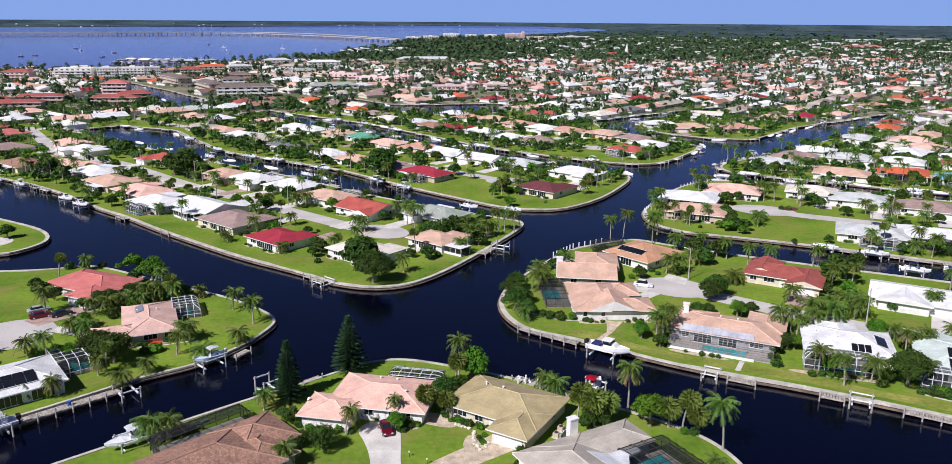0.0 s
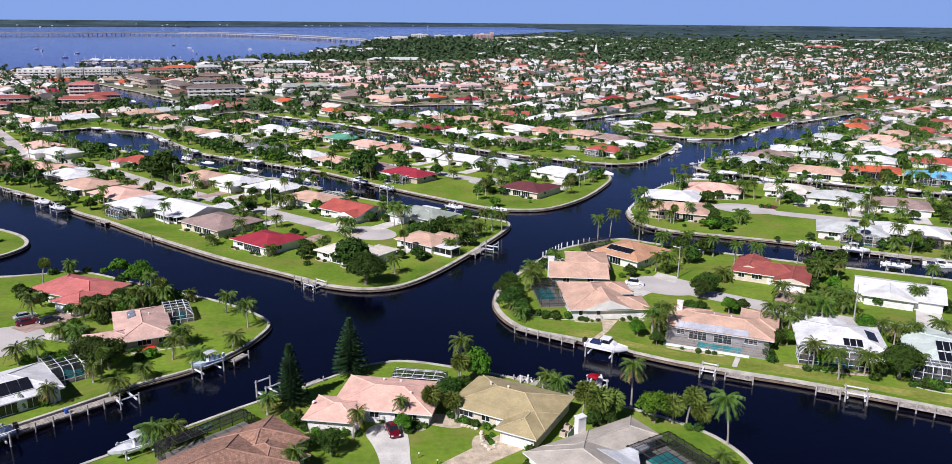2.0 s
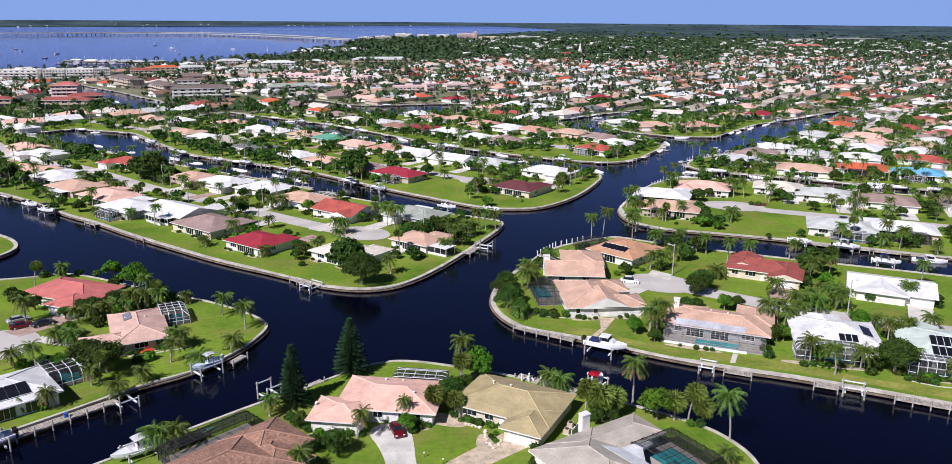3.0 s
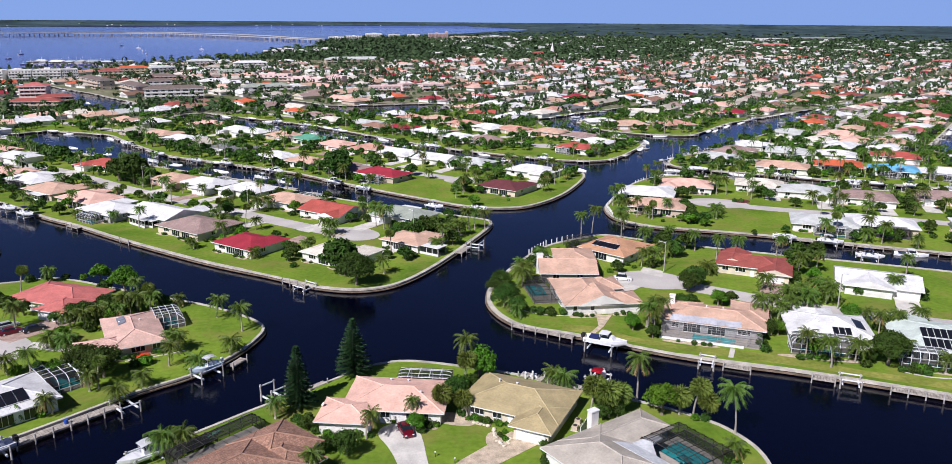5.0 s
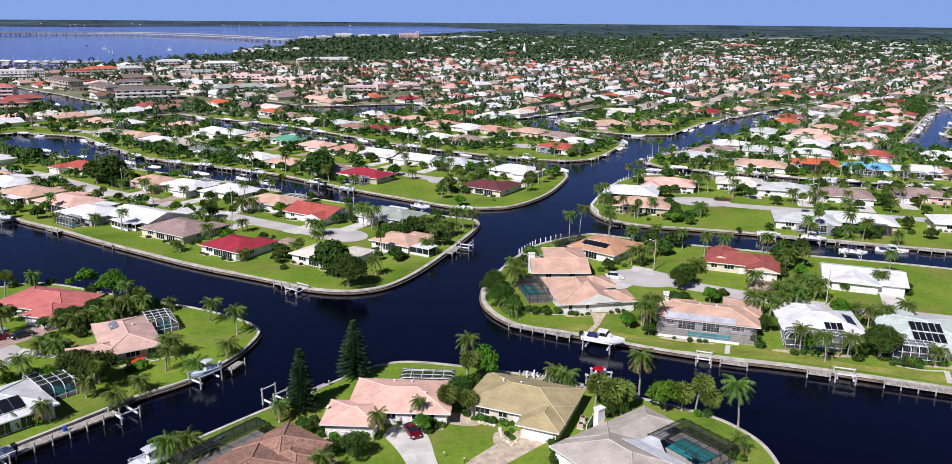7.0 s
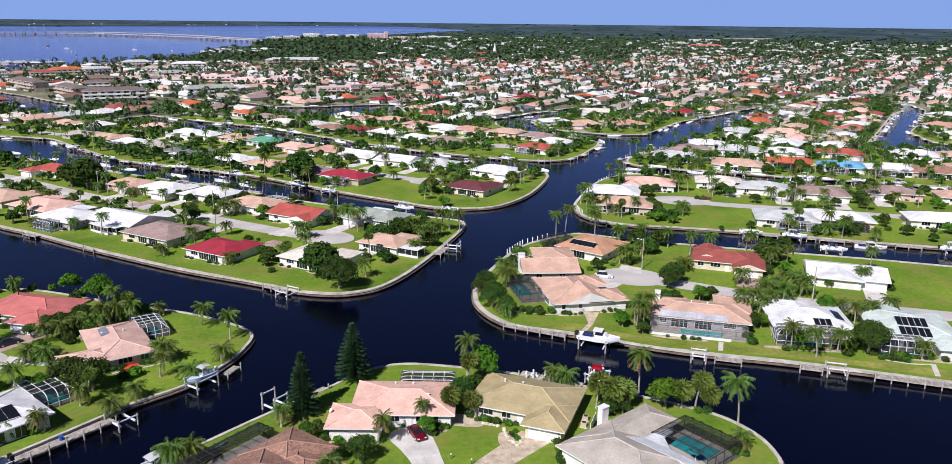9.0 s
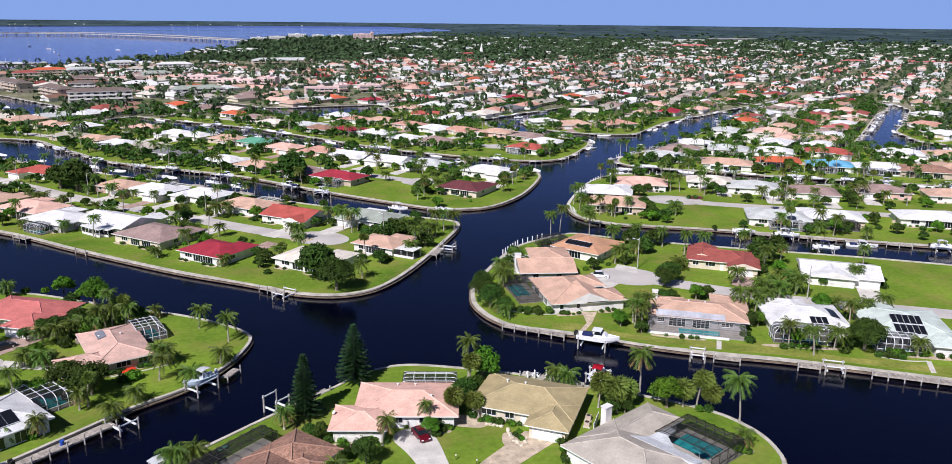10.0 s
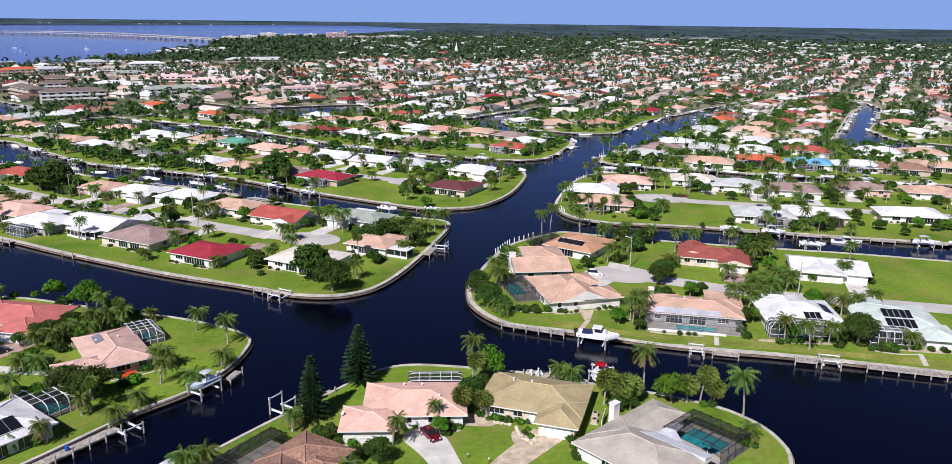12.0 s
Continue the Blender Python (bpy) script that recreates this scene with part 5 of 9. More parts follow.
palm(17.8, 116.2, 4.5, "fan", 1.6, 1)
tree(19.0, 113.4, "small", 0.9, 1)
tree(21.6, 113.6, "small", 0.8, 2)
palm(20.2, 114.0, 4.5, "fan", 1.7, 2)
palm(22.5, 115.6, 3.5, "fan", 1.5, 0)
tree(29.4, 113.8, "bright", 1.3, 1)
palm(32.4, 113.6, 3.5, "fan", 1.5, 0)
palm(34.4, 112.6, 5.5, "fan", 1.35, 1)
palm(36.6, 111.8, 3.5, "fan", 1.3, 2)
tree(-23.4, 185.2, "big", 1.08, 0, "huge dense dark green tree on the canal point")
tree(-27.6, 194.4, "big", 1.22, 1, "huge dense dark green tree on the canal point")
for k in range(8):
    tree(-12.4 + k * 2.4 + (k % 3) * 0.5, 228.6 + k * 0.7 + (k % 2) * 0.9, "mid", 0.78 + 0.1 * (k % 3), k)
for k in range(7):
    tree(-87.0 + k * 2.5, 166.4 + k * 1.1 + (k % 2) * 1.2, "mid", 0.62 + 0.12 * (k % 3), k + 1)
for bx, by, bs in ((-34.7, 322.5, 1.5), (-114.1, 316.0, 1.55), (-171.8, 318.5, 1.1), (-86.0, 388.1, 1.1), (15.1, 290.5, 0.75), (-6.0, 385.4, 1.0), (-121.5, 322.0, 1.2), (-162.3, 372.0, 1.1)):
    tree(bx, by, "big", bs, int(bs * 10))

# tall trees at the eastern island's point, date palms beside its houses
for x, y, kind, size in ((10.8, 166.8, "mid", 0.95), (12.6, 170.8, "mid", 0.85), (13.2, 162.6, "mid", 0.8), (12.0, 174.6, "small", 1.1), (57.6, 172.6, "mid", 1.0), (60.2, 175.0, "mid", 1.1), (85.1, 238.7, "small", 1.3), (88.3, 234.6, "small", 1.2), (87.9, 251.6, "mid", 0.9)):
    tree(x, y, kind, size, int(x))
for x, y, h, size in ((17.6, 180.2, 4.5, 1.35), (81.4, 159.4, 3.5, 1.35), (76.0, 158.6, 4.5, 1.2), (98.9, 247.6, 2.5, 1.3), (68.6, 184.6, 2.5, 1.25), (76.8, 172.4, 3.5, 1.1)):
    palm(x, y, h, "feather", size, int(y))
palm(-99.3, 196.2, 3.5, "feather", 0.87, 1)
bush(-104.7, 196.5, 1.5, 2)
bush(-96.5, 197.6, 1.2, 0)
bush(-92.0, 197.0, 1.2, 1)
tree(-87.6, 195.7, "bright", 1.08, 5)
tree(-77.8, 183.5, "bright", 1.58, 6)
palm(-71.7, 171.5, 4.5, "feather", 0.94, 7)
palm(-53.4, 166.7, 4.5, "feather", 1.01, 8)
palm(-46.7, 158.3, 5.5, "feather", 1.08, 0)
palm(-62.6, 174.9, 2.5, "dry", 0.8, 1)
palm(-82.9, 163.2, 3.5, "feather", 0.87, 2)
palm(-80.6, 164.5, 3.5, "feather", 0.94, 3)
palm(-78.9, 165.8, 3.5, "feather", 1.01, 4)
palm(-76.5, 167.2, 3.5, "feather", 1.08, 5)
palm(-74.2, 166.9, 3.5, "dry", 0.8, 6)
tree(-69.2, 175.9, "small", 1.05, 2)
tree(-96.1, 172.4, "small", 1.05, 3)
tree(-100.6, 175.1, "mid", 0.8, 4)
bush(-97.7, 179.5, 1.5, 1)
tree(-79.3, 173.9, "mid", 0.73, 6)
bush(-78.4, 161.7, 1.6, 0)
palm(-84.0, 153.5, 2.5, "feather", 0.94, 4)
palm(-82.9, 155.4, 2.5, "feather", 1.01, 5)
palm(-80.0, 153.0, 2.5, "feather", 1.08, 6)
palm(-78.9, 154.2, 2.5, "dry", 0.8, 7)
palm(-79.9, 137.1, 6.5, "feather", 0.87, 8)
palm(-86.2, 141.5, 3.5, "feather", 0.94, 0)
tree(-73.0, 141.4, "mid", 1.13, 0)
tree(-68.3, 138.7, "mid", 1.27, 1)
palm(-68.9, 133.2, 3.5, "dry", 0.8, 3)
palm(-57.6, 142.4, 4.5, "feather", 0.87, 4)
palm(-57.1, 148.5, 3.5, "feather", 0.94, 5)
palm(-58.5, 150.0, 3.5, "feather", 1.01, 6)
bush(-62.3, 143.7, 1.6, 1)
bush(-64.1, 143.0, 1.3, 2)
palm(-60.3, 134.1, 2.5, "feather", 0.87, 0)
palm(-63.5, 129.3, 2.5, "feather", 0.94, 1)
palm(-47.4, 147.6, 2.5, "feather", 1.01, 2)
palm(-51.4, 139.9, 2.5, "feather", 1.08, 3)
palm(-72.2, 125.5, 3.5, "dry", 0.8, 4)
palm(-77.0, 125.7, 2.5, "feather", 0.87, 5)
palm(-77.5, 124.3, 2.5, "feather", 0.94, 6)
bush(-73.8, 124.8, 1.0, 1)
bush(-78.8, 122.8, 1.5, 2)
bush(-67.9, 148.3, 0.8, 0)
bush(-66.7, 148.8, 0.8, 1)
bush(-65.8, 149.4, 0.8, 2)
bush(-62.1, 150.7, 0.9, 0)
palm(-72.9, 170.8, 4.5, "feather", 1.08, 4)
tree(-66.5, 174.5, "small", 0.95, 1)
tree(-72.7, 180.0, "small", 1.05, 2)
palm(-69.0, 171.2, 4.5, "feather", 0.94, 7)
tree(-82.3, 156.9, "small", 0.53, 4)
bush(-79.2, 142.5, 1.4, 0)
bush(-85.0, 142.1, 1.4, 1)
tree(-80.2, 141.2, "small", 0.84, 0)
palm(-49.5, 110.1, 3.5, "feather", 0.94, 3)
palm(-47.7, 109.9, 3.5, "feather", 1.01, 4)
palm(-50.5, 109.7, 3.5, "feather", 1.08, 5)
palm(-35.0, 119.7, 3.5, "dry", 0.8, 6)
tree(-29.3, 115.4, "small", 0.9, 1)
tree(-26.4, 108.0, "small", 0.84, 6)
bush(-28.0, 114.3, 1.0, 0)
palm(-26.7, 102.7, 3.5, "feather", 0.9, 1)
bush(-15.9, 116.8, 0.8, 2)
bush(-8.7, 114.6, 0.8, 0)
bush(-21.2, 113.3, 1.2, 1)
tree(-12.1, 113.1, "bright", 0.71, 5)
bush(-19.3, 112.2, 0.7, 0)
bush(-30.0, 116.2, 1.3, 1)
tree(-31.0, 116.4, "small", 0.7, 2)
bush(-11.6, 120.4, 0.8, 0)
palm(13.0, 126.7, 2.5, "feather", 1.01, 1)
palm(14.8, 125.6, 2.5, "feather", 1.08, 2)
bush(-1.9, 116.3, 0.9, 0)
bush(1.5, 114.2, 0.9, 1)
bush(2.7, 114.4, 0.9, 2)
bush(-0.3, 114.8, 0.8, 0)
bush(7.6, 106.7, 0.9, 1)
bush(6.9, 102.2, 0.9, 2)
bush(-4.1, 117.7, 1.2, 0)
tree(-1.8, 125.8, "small", 1.05, 5)
bush(1.2, 110.4, 0.5, 2)
bush(1.7, 109.0, 0.6, 0)
palm(39.1, 148.8, 6.5, "dry", 0.8, 4)
palm(43.1, 150.8, 6.5, "feather", 0.87, 5)
palm(40.1, 147.7, 5.5, "feather", 0.94, 6)
tree(36.3, 151.3, "bright", 0.75, 4)
palm(66.1, 151.9, 5.5, "feather", 1.08, 8)
palm(69.0, 152.9, 5.5, "dry", 0.8, 0)
palm(69.2, 150.4, 4.5, "feather", 0.87, 1)
palm(74.0, 153.7, 4.5, "feather", 0.94, 2)
tree(64.7, 144.3, "small", 1.05, 2)
tree(61.2, 141.7, "small", 0.79, 3)
bush(59.4, 136.3, 1.3, 2)
bush(60.0, 139.3, 1.3, 0)
tree(39.0, 145.3, "small", 0.84, 6)
bush(39.9, 146.2, 1.2, 2)
bush(36.0, 111.3, 1.0, 0)
bush(34.4, 111.6, 0.9, 1)
tree(51.3, 161.0, "mid", 0.73, 3)
tree(54.0, 161.7, "small", 1.05, 4)
tree(61.7, 162.1, "small", 0.95, 5)
tree(63.9, 162.6, "small", 0.95, 6)
palm(35.5, 99.7, 2.5, "dry", 0.8, 6)
bush(34.1, 98.4, 1.2, 1)
tree(66.1, 144.1, "bright", 0.75, 2)
tree(98.1, 187.8, "mid", 1.0, 3)
palm(91.0, 181.0, 5.5, "feather", 1.08, 1)
palm(96.8, 182.2, 5.5, "dry", 0.8, 2)
palm(117.0, 174.7, 6.5, "feather", 0.87, 3)
palm(107.2, 163.9, 4.5, "feather", 0.94, 4)
tree(98.0, 165.5, "small", 0.74, 1)
palm(78.9, 162.7, 3.5, "feather", 1.08, 6)
palm(85.2, 166.5, 4.5, "dry", 0.8, 7)
palm(86.6, 160.4, 3.5, "feather", 0.87, 8)
palm(65.7, 132.4, 5.5, "feather", 0.94, 0)
palm(68.5, 128.0, 5.5, "feather", 1.01, 1)
palm(74.4, 129.6, 4.5, "feather", 1.08, 2)
palm(88.1, 142.6, 4.5, "dry", 0.8, 3)
palm(92.4, 143.8, 4.5, "feather", 0.87, 4)
palm(90.1, 143.1, 3.5, "feather", 0.94, 5)
palm(100.0, 146.7, 3.5, "feather", 1.01, 6)
tree(80.2, 127.9, "big", 0.91, 5)
palm(86.0, 130.5, 3.5, "dry", 0.8, 8)
palm(88.8, 123.3, 3.5, "feather", 0.87, 0)
bush(84.7, 124.5, 1.3, 1)
bush(85.6, 124.0, 1.3, 2)
bush(83.9, 125.1, 1.3, 0)
bush(90.4, 123.0, 1.2, 1)
bush(76.3, 132.3, 1.2, 2)
bush(75.4, 127.6, 1.2, 0)
tree(77.1, 129.2, "small", 0.84, 0)
bush(103.9, 169.2, 0.8, 2)
bush(100.6, 170.8, 0.7, 0)
bush(106.9, 167.9, 0.7, 1)
bush(111.7, 160.3, 1.2, 2)
tree(113.5, 163.2, "small", 0.68, 5)
palm(87.8, 161.7, 4.5, "feather", 1.08, 4)
palm(82.2, 165.3, 3.5, "dry", 0.8, 5)
tree(87.8, 176.6, "small", 0.89, 1)
palm(88.9, 150.0, 2.5, "feather", 0.94, 7)
bush(88.7, 144.6, 1.2, 2)
tree(90.9, 183.3, "mid", 0.8, 4)
bush(69.1, 131.6, 0.9, 1)
bush(66.3, 132.3, 1.0, 2)
bush(64.4, 132.1, 1.0, 0)
tree(12.1, 179.9, "mid", 0.93, 1)
tree(10.0, 175.9, "mid", 0.73, 2)
tree(12.6, 173.5, "small", 0.8, 3)
palm(12.5, 165.3, 2.5, "feather", 0.94, 8)
palm(19.1, 184.1, 4.5, "feather", 1.01, 0)
palm(13.6, 159.4, 2.5, "feather", 0.8, 1)
palm(11.8, 162.7, 2.5, "dry", 0.8, 2)
palm(18.5, 187.6, 4.5, "feather", 0.87, 3)
tree(23.2, 196.1, "small", 0.95, 3)
palm(26.6, 199.0, 3.5, "feather", 1.01, 5)
tree(32.1, 203.9, "small", 0.79, 5)
bush(39.7, 213.6, 1.6, 1)
bush(37.3, 212.4, 1.2, 2)
palm(43.0, 220.2, 8.0, "feather", 0.94, 0)
palm(48.4, 227.3, 8.0, "feather", 1.01, 1)
palm(55.5, 220.0, 8.0, "feather", 1.08, 2)
palm(61.6, 214.5, 4.5, "dry", 0.8, 3)
tree(44.7, 188.7, "small", 1.0, 5)
bush(49.0, 193.8, 1.0, 2)
bush(50.1, 191.3, 0.8, 0)
bush(42.5, 188.5, 1.0, 1)
tree(36.2, 149.9, "bright", 0.79, 2)
bush(20.4, 161.3, 1.4, 0)
bush(23.5, 161.1, 1.2, 1)
bush(18.4, 161.6, 1.3, 2)
bush(30.0, 160.8, 0.8, 0)
bush(28.4, 161.0, 0.8, 1)
bush(16.9, 162.6, 1.2, 2)
bush(28.7, 161.2, 0.8, 0)
palm(55.9, 192.2, 4.5, "feather", 1.01, 7)
tree(55.1, 191.3, "small", 0.84, 4)
palm(41.9, 153.6, 5.5, "dry", 0.8, 0)
palm(39.8, 151.5, 4.5, "feather", 0.87, 1)
tree(43.2, 156.5, "small", 1.05, 0)
bush(37.0, 159.5, 0.7, 0)
palm(52.6, 192.6, 4.5, "feather", 1.08, 4)
palm(-144.7, 289.1, 3.5, "feather", 0.87, 6)
palm(-137.2, 278.7, 3.5, "feather", 0.94, 7)
tree(-147.4, 288.7, "small", 0.95, 6)
tree(-123.8, 266.5, "mid", 0.8, 0)
palm(-117.0, 261.7, 2.5, "dry", 0.8, 1)
palm(-102.5, 253.4, 3.5, "feather", 0.87, 2)
palm(-125.7, 299.7, 4.5, "feather", 0.94, 3)
palm(-120.3, 292.0, 4.5, "feather", 1.01, 4)
palm(-120.4, 298.4, 3.5, "feather", 1.08, 5)
palm(-111.0, 287.5, 4.5, "dry", 0.8, 6)
palm(-98.8, 279.1, 3.5, "feather", 0.87, 7)
bush(-91.8, 277.0, 1.0, 2)
bush(-95.0, 278.9, 1.0, 0)
tree(-112.7, 314.8, "big", 0.96, 3)
tree(-122.1, 325.5, "mid", 1.0, 4)
palm(-100.2, 304.4, 4.5, "feather", 0.87, 3)
tree(-72.5, 225.4, "small", 0.79, 6)
palm(-70.1, 253.7, 3.5, "feather", 1.01, 5)
palm(-63.5, 247.6, 2.5, "feather", 1.08, 6)
tree(-61.2, 240.7, "small", 0.84, 2)
palm(-70.5, 221.8, 2.5, "feather", 0.87, 8)
bush(-67.3, 230.4, 1.0, 0)
bush(-64.9, 233.5, 1.0, 1)
bush(-76.9, 232.1, 0.7, 2)
palm(-139.3, 315.5, 3.5, "dry", 0.8, 3)
tree(-153.7, 302.2, "mid", 0.73, 1)
tree(-133.4, 276.7, "small", 1.05, 2)
tree(-133.0, 268.9, "small", 0.95, 3)
bush(-121.1, 280.4, 1.0, 1)
palm(-52.3, 211.6, 2.5, "dry", 0.8, 8)
bush(-68.7, 228.8, 0.8, 0)
palm(-69.2, 271.0, 3.5, "feather", 0.94, 1)
bush(-66.2, 280.8, 0.8, 2)
palm(-58.9, 265.6, 4.5, "feather", 1.08, 3)
palm(-91.2, 297.0, 3.5, "dry", 0.8, 4)
tree(-83.8, 307.3, "small", 0.84, 4)
palm(-34.4, 234.0, 4.5, "feather", 0.94, 6)
palm(-31.3, 232.4, 4.5, "feather", 1.01, 7)
tree(-42.6, 207.3, "small", 1.0, 0)
bush(-40.5, 201.7, 1.1, 0)
palm(-37.6, 214.5, 3.5, "feather", 0.87, 1)
palm(-16.5, 193.5, 4.5, "feather", 0.94, 2)
tree(-10.7, 205.0, "mid", 0.77, 4)
palm(-1.7, 212.3, 3.5, "feather", 1.08, 4)
palm(4.1, 223.5, 4.5, "dry", 0.8, 5)
palm(8.8, 229.1, 3.5, "feather", 0.87, 6)
palm(10.5, 235.1, 6.5, "feather", 0.94, 7)
palm(12.4, 234.8, 6.5, "feather", 1.01, 8)
palm(15.2, 231.9, 6.5, "feather", 1.08, 0)
palm(-16.1, 238.1, 6.5, "dry", 0.8, 1)
palm(-14.1, 240.6, 6.5, "feather", 0.87, 2)
palm(-18.6, 241.1, 6.5, "feather", 0.94, 3)
palm(-17.5, 250.7, 5.5, "feather", 1.01, 4)
bush(-23.3, 251.4, 1.3, 2)
tree(5.5, 249.4, "small", 1.05, 2)
tree(5.3, 241.2, "small", 1.05, 3)
tree(-21.9, 247.6, "small", 0.84, 4)
palm(-32.3, 233.9, 3.5, "feather", 1.01, 0)
bush(-11.7, 239.2, 1.6, 1)
bush(-9.2, 237.6, 1.6, 2)
bush(-6.8, 236.1, 1.6, 0)
bush(-4.3, 234.6, 1.6, 1)
bush(-1.8, 233.6, 1.6, 2)
bush(0.6, 232.8, 1.6, 0)
bush(3.0, 231.4, 1.6, 1)
bush(-12.9, 241.8, 1.6, 2)
bush(-5.2, 240.9, 1.6, 0)
bush(-2.8, 238.1, 1.6, 1)
palm(6.5, 228.1, 4.5, "feather", 1.08, 2)
palm(-28.5, 251.7, 3.5, "dry", 0.8, 3)
palm(-52.5, 211.7, 2.5, "feather", 0.87, 4)
bush(-45.8, 232.9, 0.7, 2)
palm(-59.4, 266.8, 3.5, "feather", 1.01, 6)
palm(-55.8, 265.2, 4.5, "feather", 1.08, 7)
tree(15.0, 296.5, "mid", 0.87, 1)
tree(10.7, 285.7, "small", 0.84, 2)
palm(3.0, 316.9, 3.5, "feather", 0.94, 1)
palm(22.1, 307.5, 4.5, "feather", 1.01, 2)
palm(21.4, 296.1, 3.5, "feather", 1.08, 3)
palm(17.9, 306.7, 3.5, "dry", 0.8, 4)
tree(-33.7, 320.1, "big", 0.91, 0)
tree(-28.7, 316.2, "small", 0.95, 1)
tree(-5.6, 314.9, "small", 0.84, 2)
palm(31.0, 316.2, 3.5, "feather", 1.08, 8)
palm(92.1, 302.9, 6.5, "dry", 0.8, 0)
palm(99.6, 309.1, 6.5, "feather", 0.87, 1)
palm(65.5, 262.2, 6.5, "feather", 0.94, 2)
palm(64.7, 253.6, 5.5, "feather", 1.01, 3)
palm(59.7, 230.8, 6.5, "feather", 1.08, 4)
palm(69.1, 245.6, 6.5, "dry", 0.8, 5)
palm(79.6, 245.7, 5.5, "feather", 0.87, 6)
palm(72.4, 243.1, 3.5, "feather", 0.94, 7)
palm(110.6, 309.3, 4.5, "feather", 1.01, 8)
tree(101.4, 277.1, "small", 1.05, 6)
tree(88.9, 249.0, "mid", 0.73, 0)
tree(86.1, 237.4, "small", 1.05, 1)
tree(87.0, 231.1, "bright", 0.75, 2)
tree(81.5, 237.9, "bright", 0.67, 3)
palm(94.9, 240.5, 3.5, "feather", 1.08, 5)
palm(109.9, 279.6, 6.5, "dry", 0.8, 6)
palm(114.1, 275.2, 6.5, "feather", 0.87, 7)
palm(120.2, 266.9, 6.5, "feather", 0.94, 8)
tree(130.4, 278.8, "small", 0.95, 1)
palm(146.8, 332.6, 6.5, "feather", 1.08, 1)
palm(149.2, 344.0, 6.5, "dry", 0.8, 2)
palm(130.3, 364.6, 6.5, "feather", 0.87, 3)
palm(127.3, 364.9, 6.5, "feather", 0.94, 4)
tree(134.3, 273.5, "small", 1.05, 6)
tree(65.0, 209.9, "mid", 1.0, 0)
tree(70.7, 207.1, "mid", 1.0, 1)
tree(64.9, 200.2, "mid", 0.93, 2)
palm(75.7, 196.9, 6.5, "feather", 0.94, 0)
palm(83.0, 197.5, 5.5, "feather", 1.01, 1)
palm(60.2, 212.4, 4.5, "feather", 1.08, 2)
bush(130.7, 349.3, 1.1, 0)
tree(126.7, 357.4, "small", 0.74, 0)
palm(132.3, 324.2, 4.5, "feather", 0.94, 5)
tree(151.5, 319.8, "small", 0.95, 2)
palm(66.9, 251.4, 4.5, "feather", 1.08, 7)
palm(69.5, 252.3, 3.5, "dry", 0.8, 8)
tree(97.9, 284.6, "small", 0.74, 5)
tree(98.2, 220.0, "small", 0.53, 6)
bush(114.5, 263.1, 1.1, 2)
bush(111.9, 263.4, 1.1, 0)
palm(94.1, 198.3, 5.5, "dry", 0.8, 4)
palm(72.8, 205.1, 5.5, "feather", 0.87, 5)
palm(68.3, 213.8, 4.5, "feather", 0.94, 6)
bush(179.5, 359.0, 1.0, 1)
palm(138.6, 256.4, 4.5, "feather", 1.08, 8)
palm(142.7, 252.6, 4.5, "dry", 0.8, 0)
tree(130.3, 253.7, "mid", 0.73, 1)
palm(179.1, 347.2, 3.5, "feather", 0.94, 2)
palm(199.0, 345.2, 3.5, "feather", 1.01, 3)
palm(209.2, 338.2, 4.5, "feather", 1.08, 4)
tree(223.1, 338.0, "mid", 0.73, 5)
palm(228.3, 324.3, 6.5, "feather", 0.87, 6)
palm(201.6, 284.0, 4.5, "feather", 0.94, 7)
palm(177.5, 249.9, 6.5, "feather", 1.01, 8)
tree(168.5, 246.6, "mid", 0.93, 2)
palm(164.6, 237.3, 4.5, "dry", 0.8, 1)
tree(180.0, 244.9, "mid", 0.73, 4)
palm(179.7, 241.9, 4.5, "feather", 0.94, 3)
tree(136.3, 212.1, "bright", 1.08, 6)
tree(139.1, 233.7, "mid", 0.8, 0)
palm(95.5, 198.1, 5.5, "dry", 0.8, 6)
tree(104.9, 196.1, "mid", 0.87, 2)
bush(152.0, 211.0, 1.3, 2)
tree(153.8, 204.8, "mid", 0.73, 4)
tree(99.7, 196.8, "mid", 0.87, 5)
tree(174.6, 232.9, "small", 1.05, 6)
palm(258.0, 339.2, 4.5, "feather", 0.87, 3)
tree(258.8, 388.1, "mid", 1.0, 1)
tree(261.8, 380.4, "mid", 1.0, 2)
palm(252.4, 372.5, 4.5, "feather", 1.08, 6)
palm(214.7, 332.1, 3.5, "dry", 0.8, 7)
tree(182.6, 336.6, "mid", 0.73, 5)
tree(156.5, 244.0, "small", 1.05, 6)
palm(193.2, 253.8, 4.5, "feather", 1.01, 1)
tree(186.8, 294.8, "small", 0.79, 1)
palm(185.5, 286.5, 3.5, "dry", 0.8, 3)
bush(201.1, 294.9, 1.2, 1)
tree(214.7, 281.5, "small", 0.95, 4)
tree(216.9, 406.5, "small", 0.95, 5)
tree(155.3, 262.6, "small", 0.84, 6)
tree(157.3, 310.9, "small", 0.84, 0)
bush(133.7, 226.0, 1.0, 0)
tree(154.0, 215.7, "small", 0.84, 2)

# planting of the gardens: palms, trees and shrubs round every neighbourhood house
grow = random.Random(11)


OPEN_LAWNS = ((22, 155, 7), (34, 149, 8), (47, 139, 8), (60, 133, 8), (75, 126, 7), (90, 118, 8), (-2, 302, 16), (105, 238, 15), (62, 370, 14), (-53, 159, 13), (128, 162, 15))

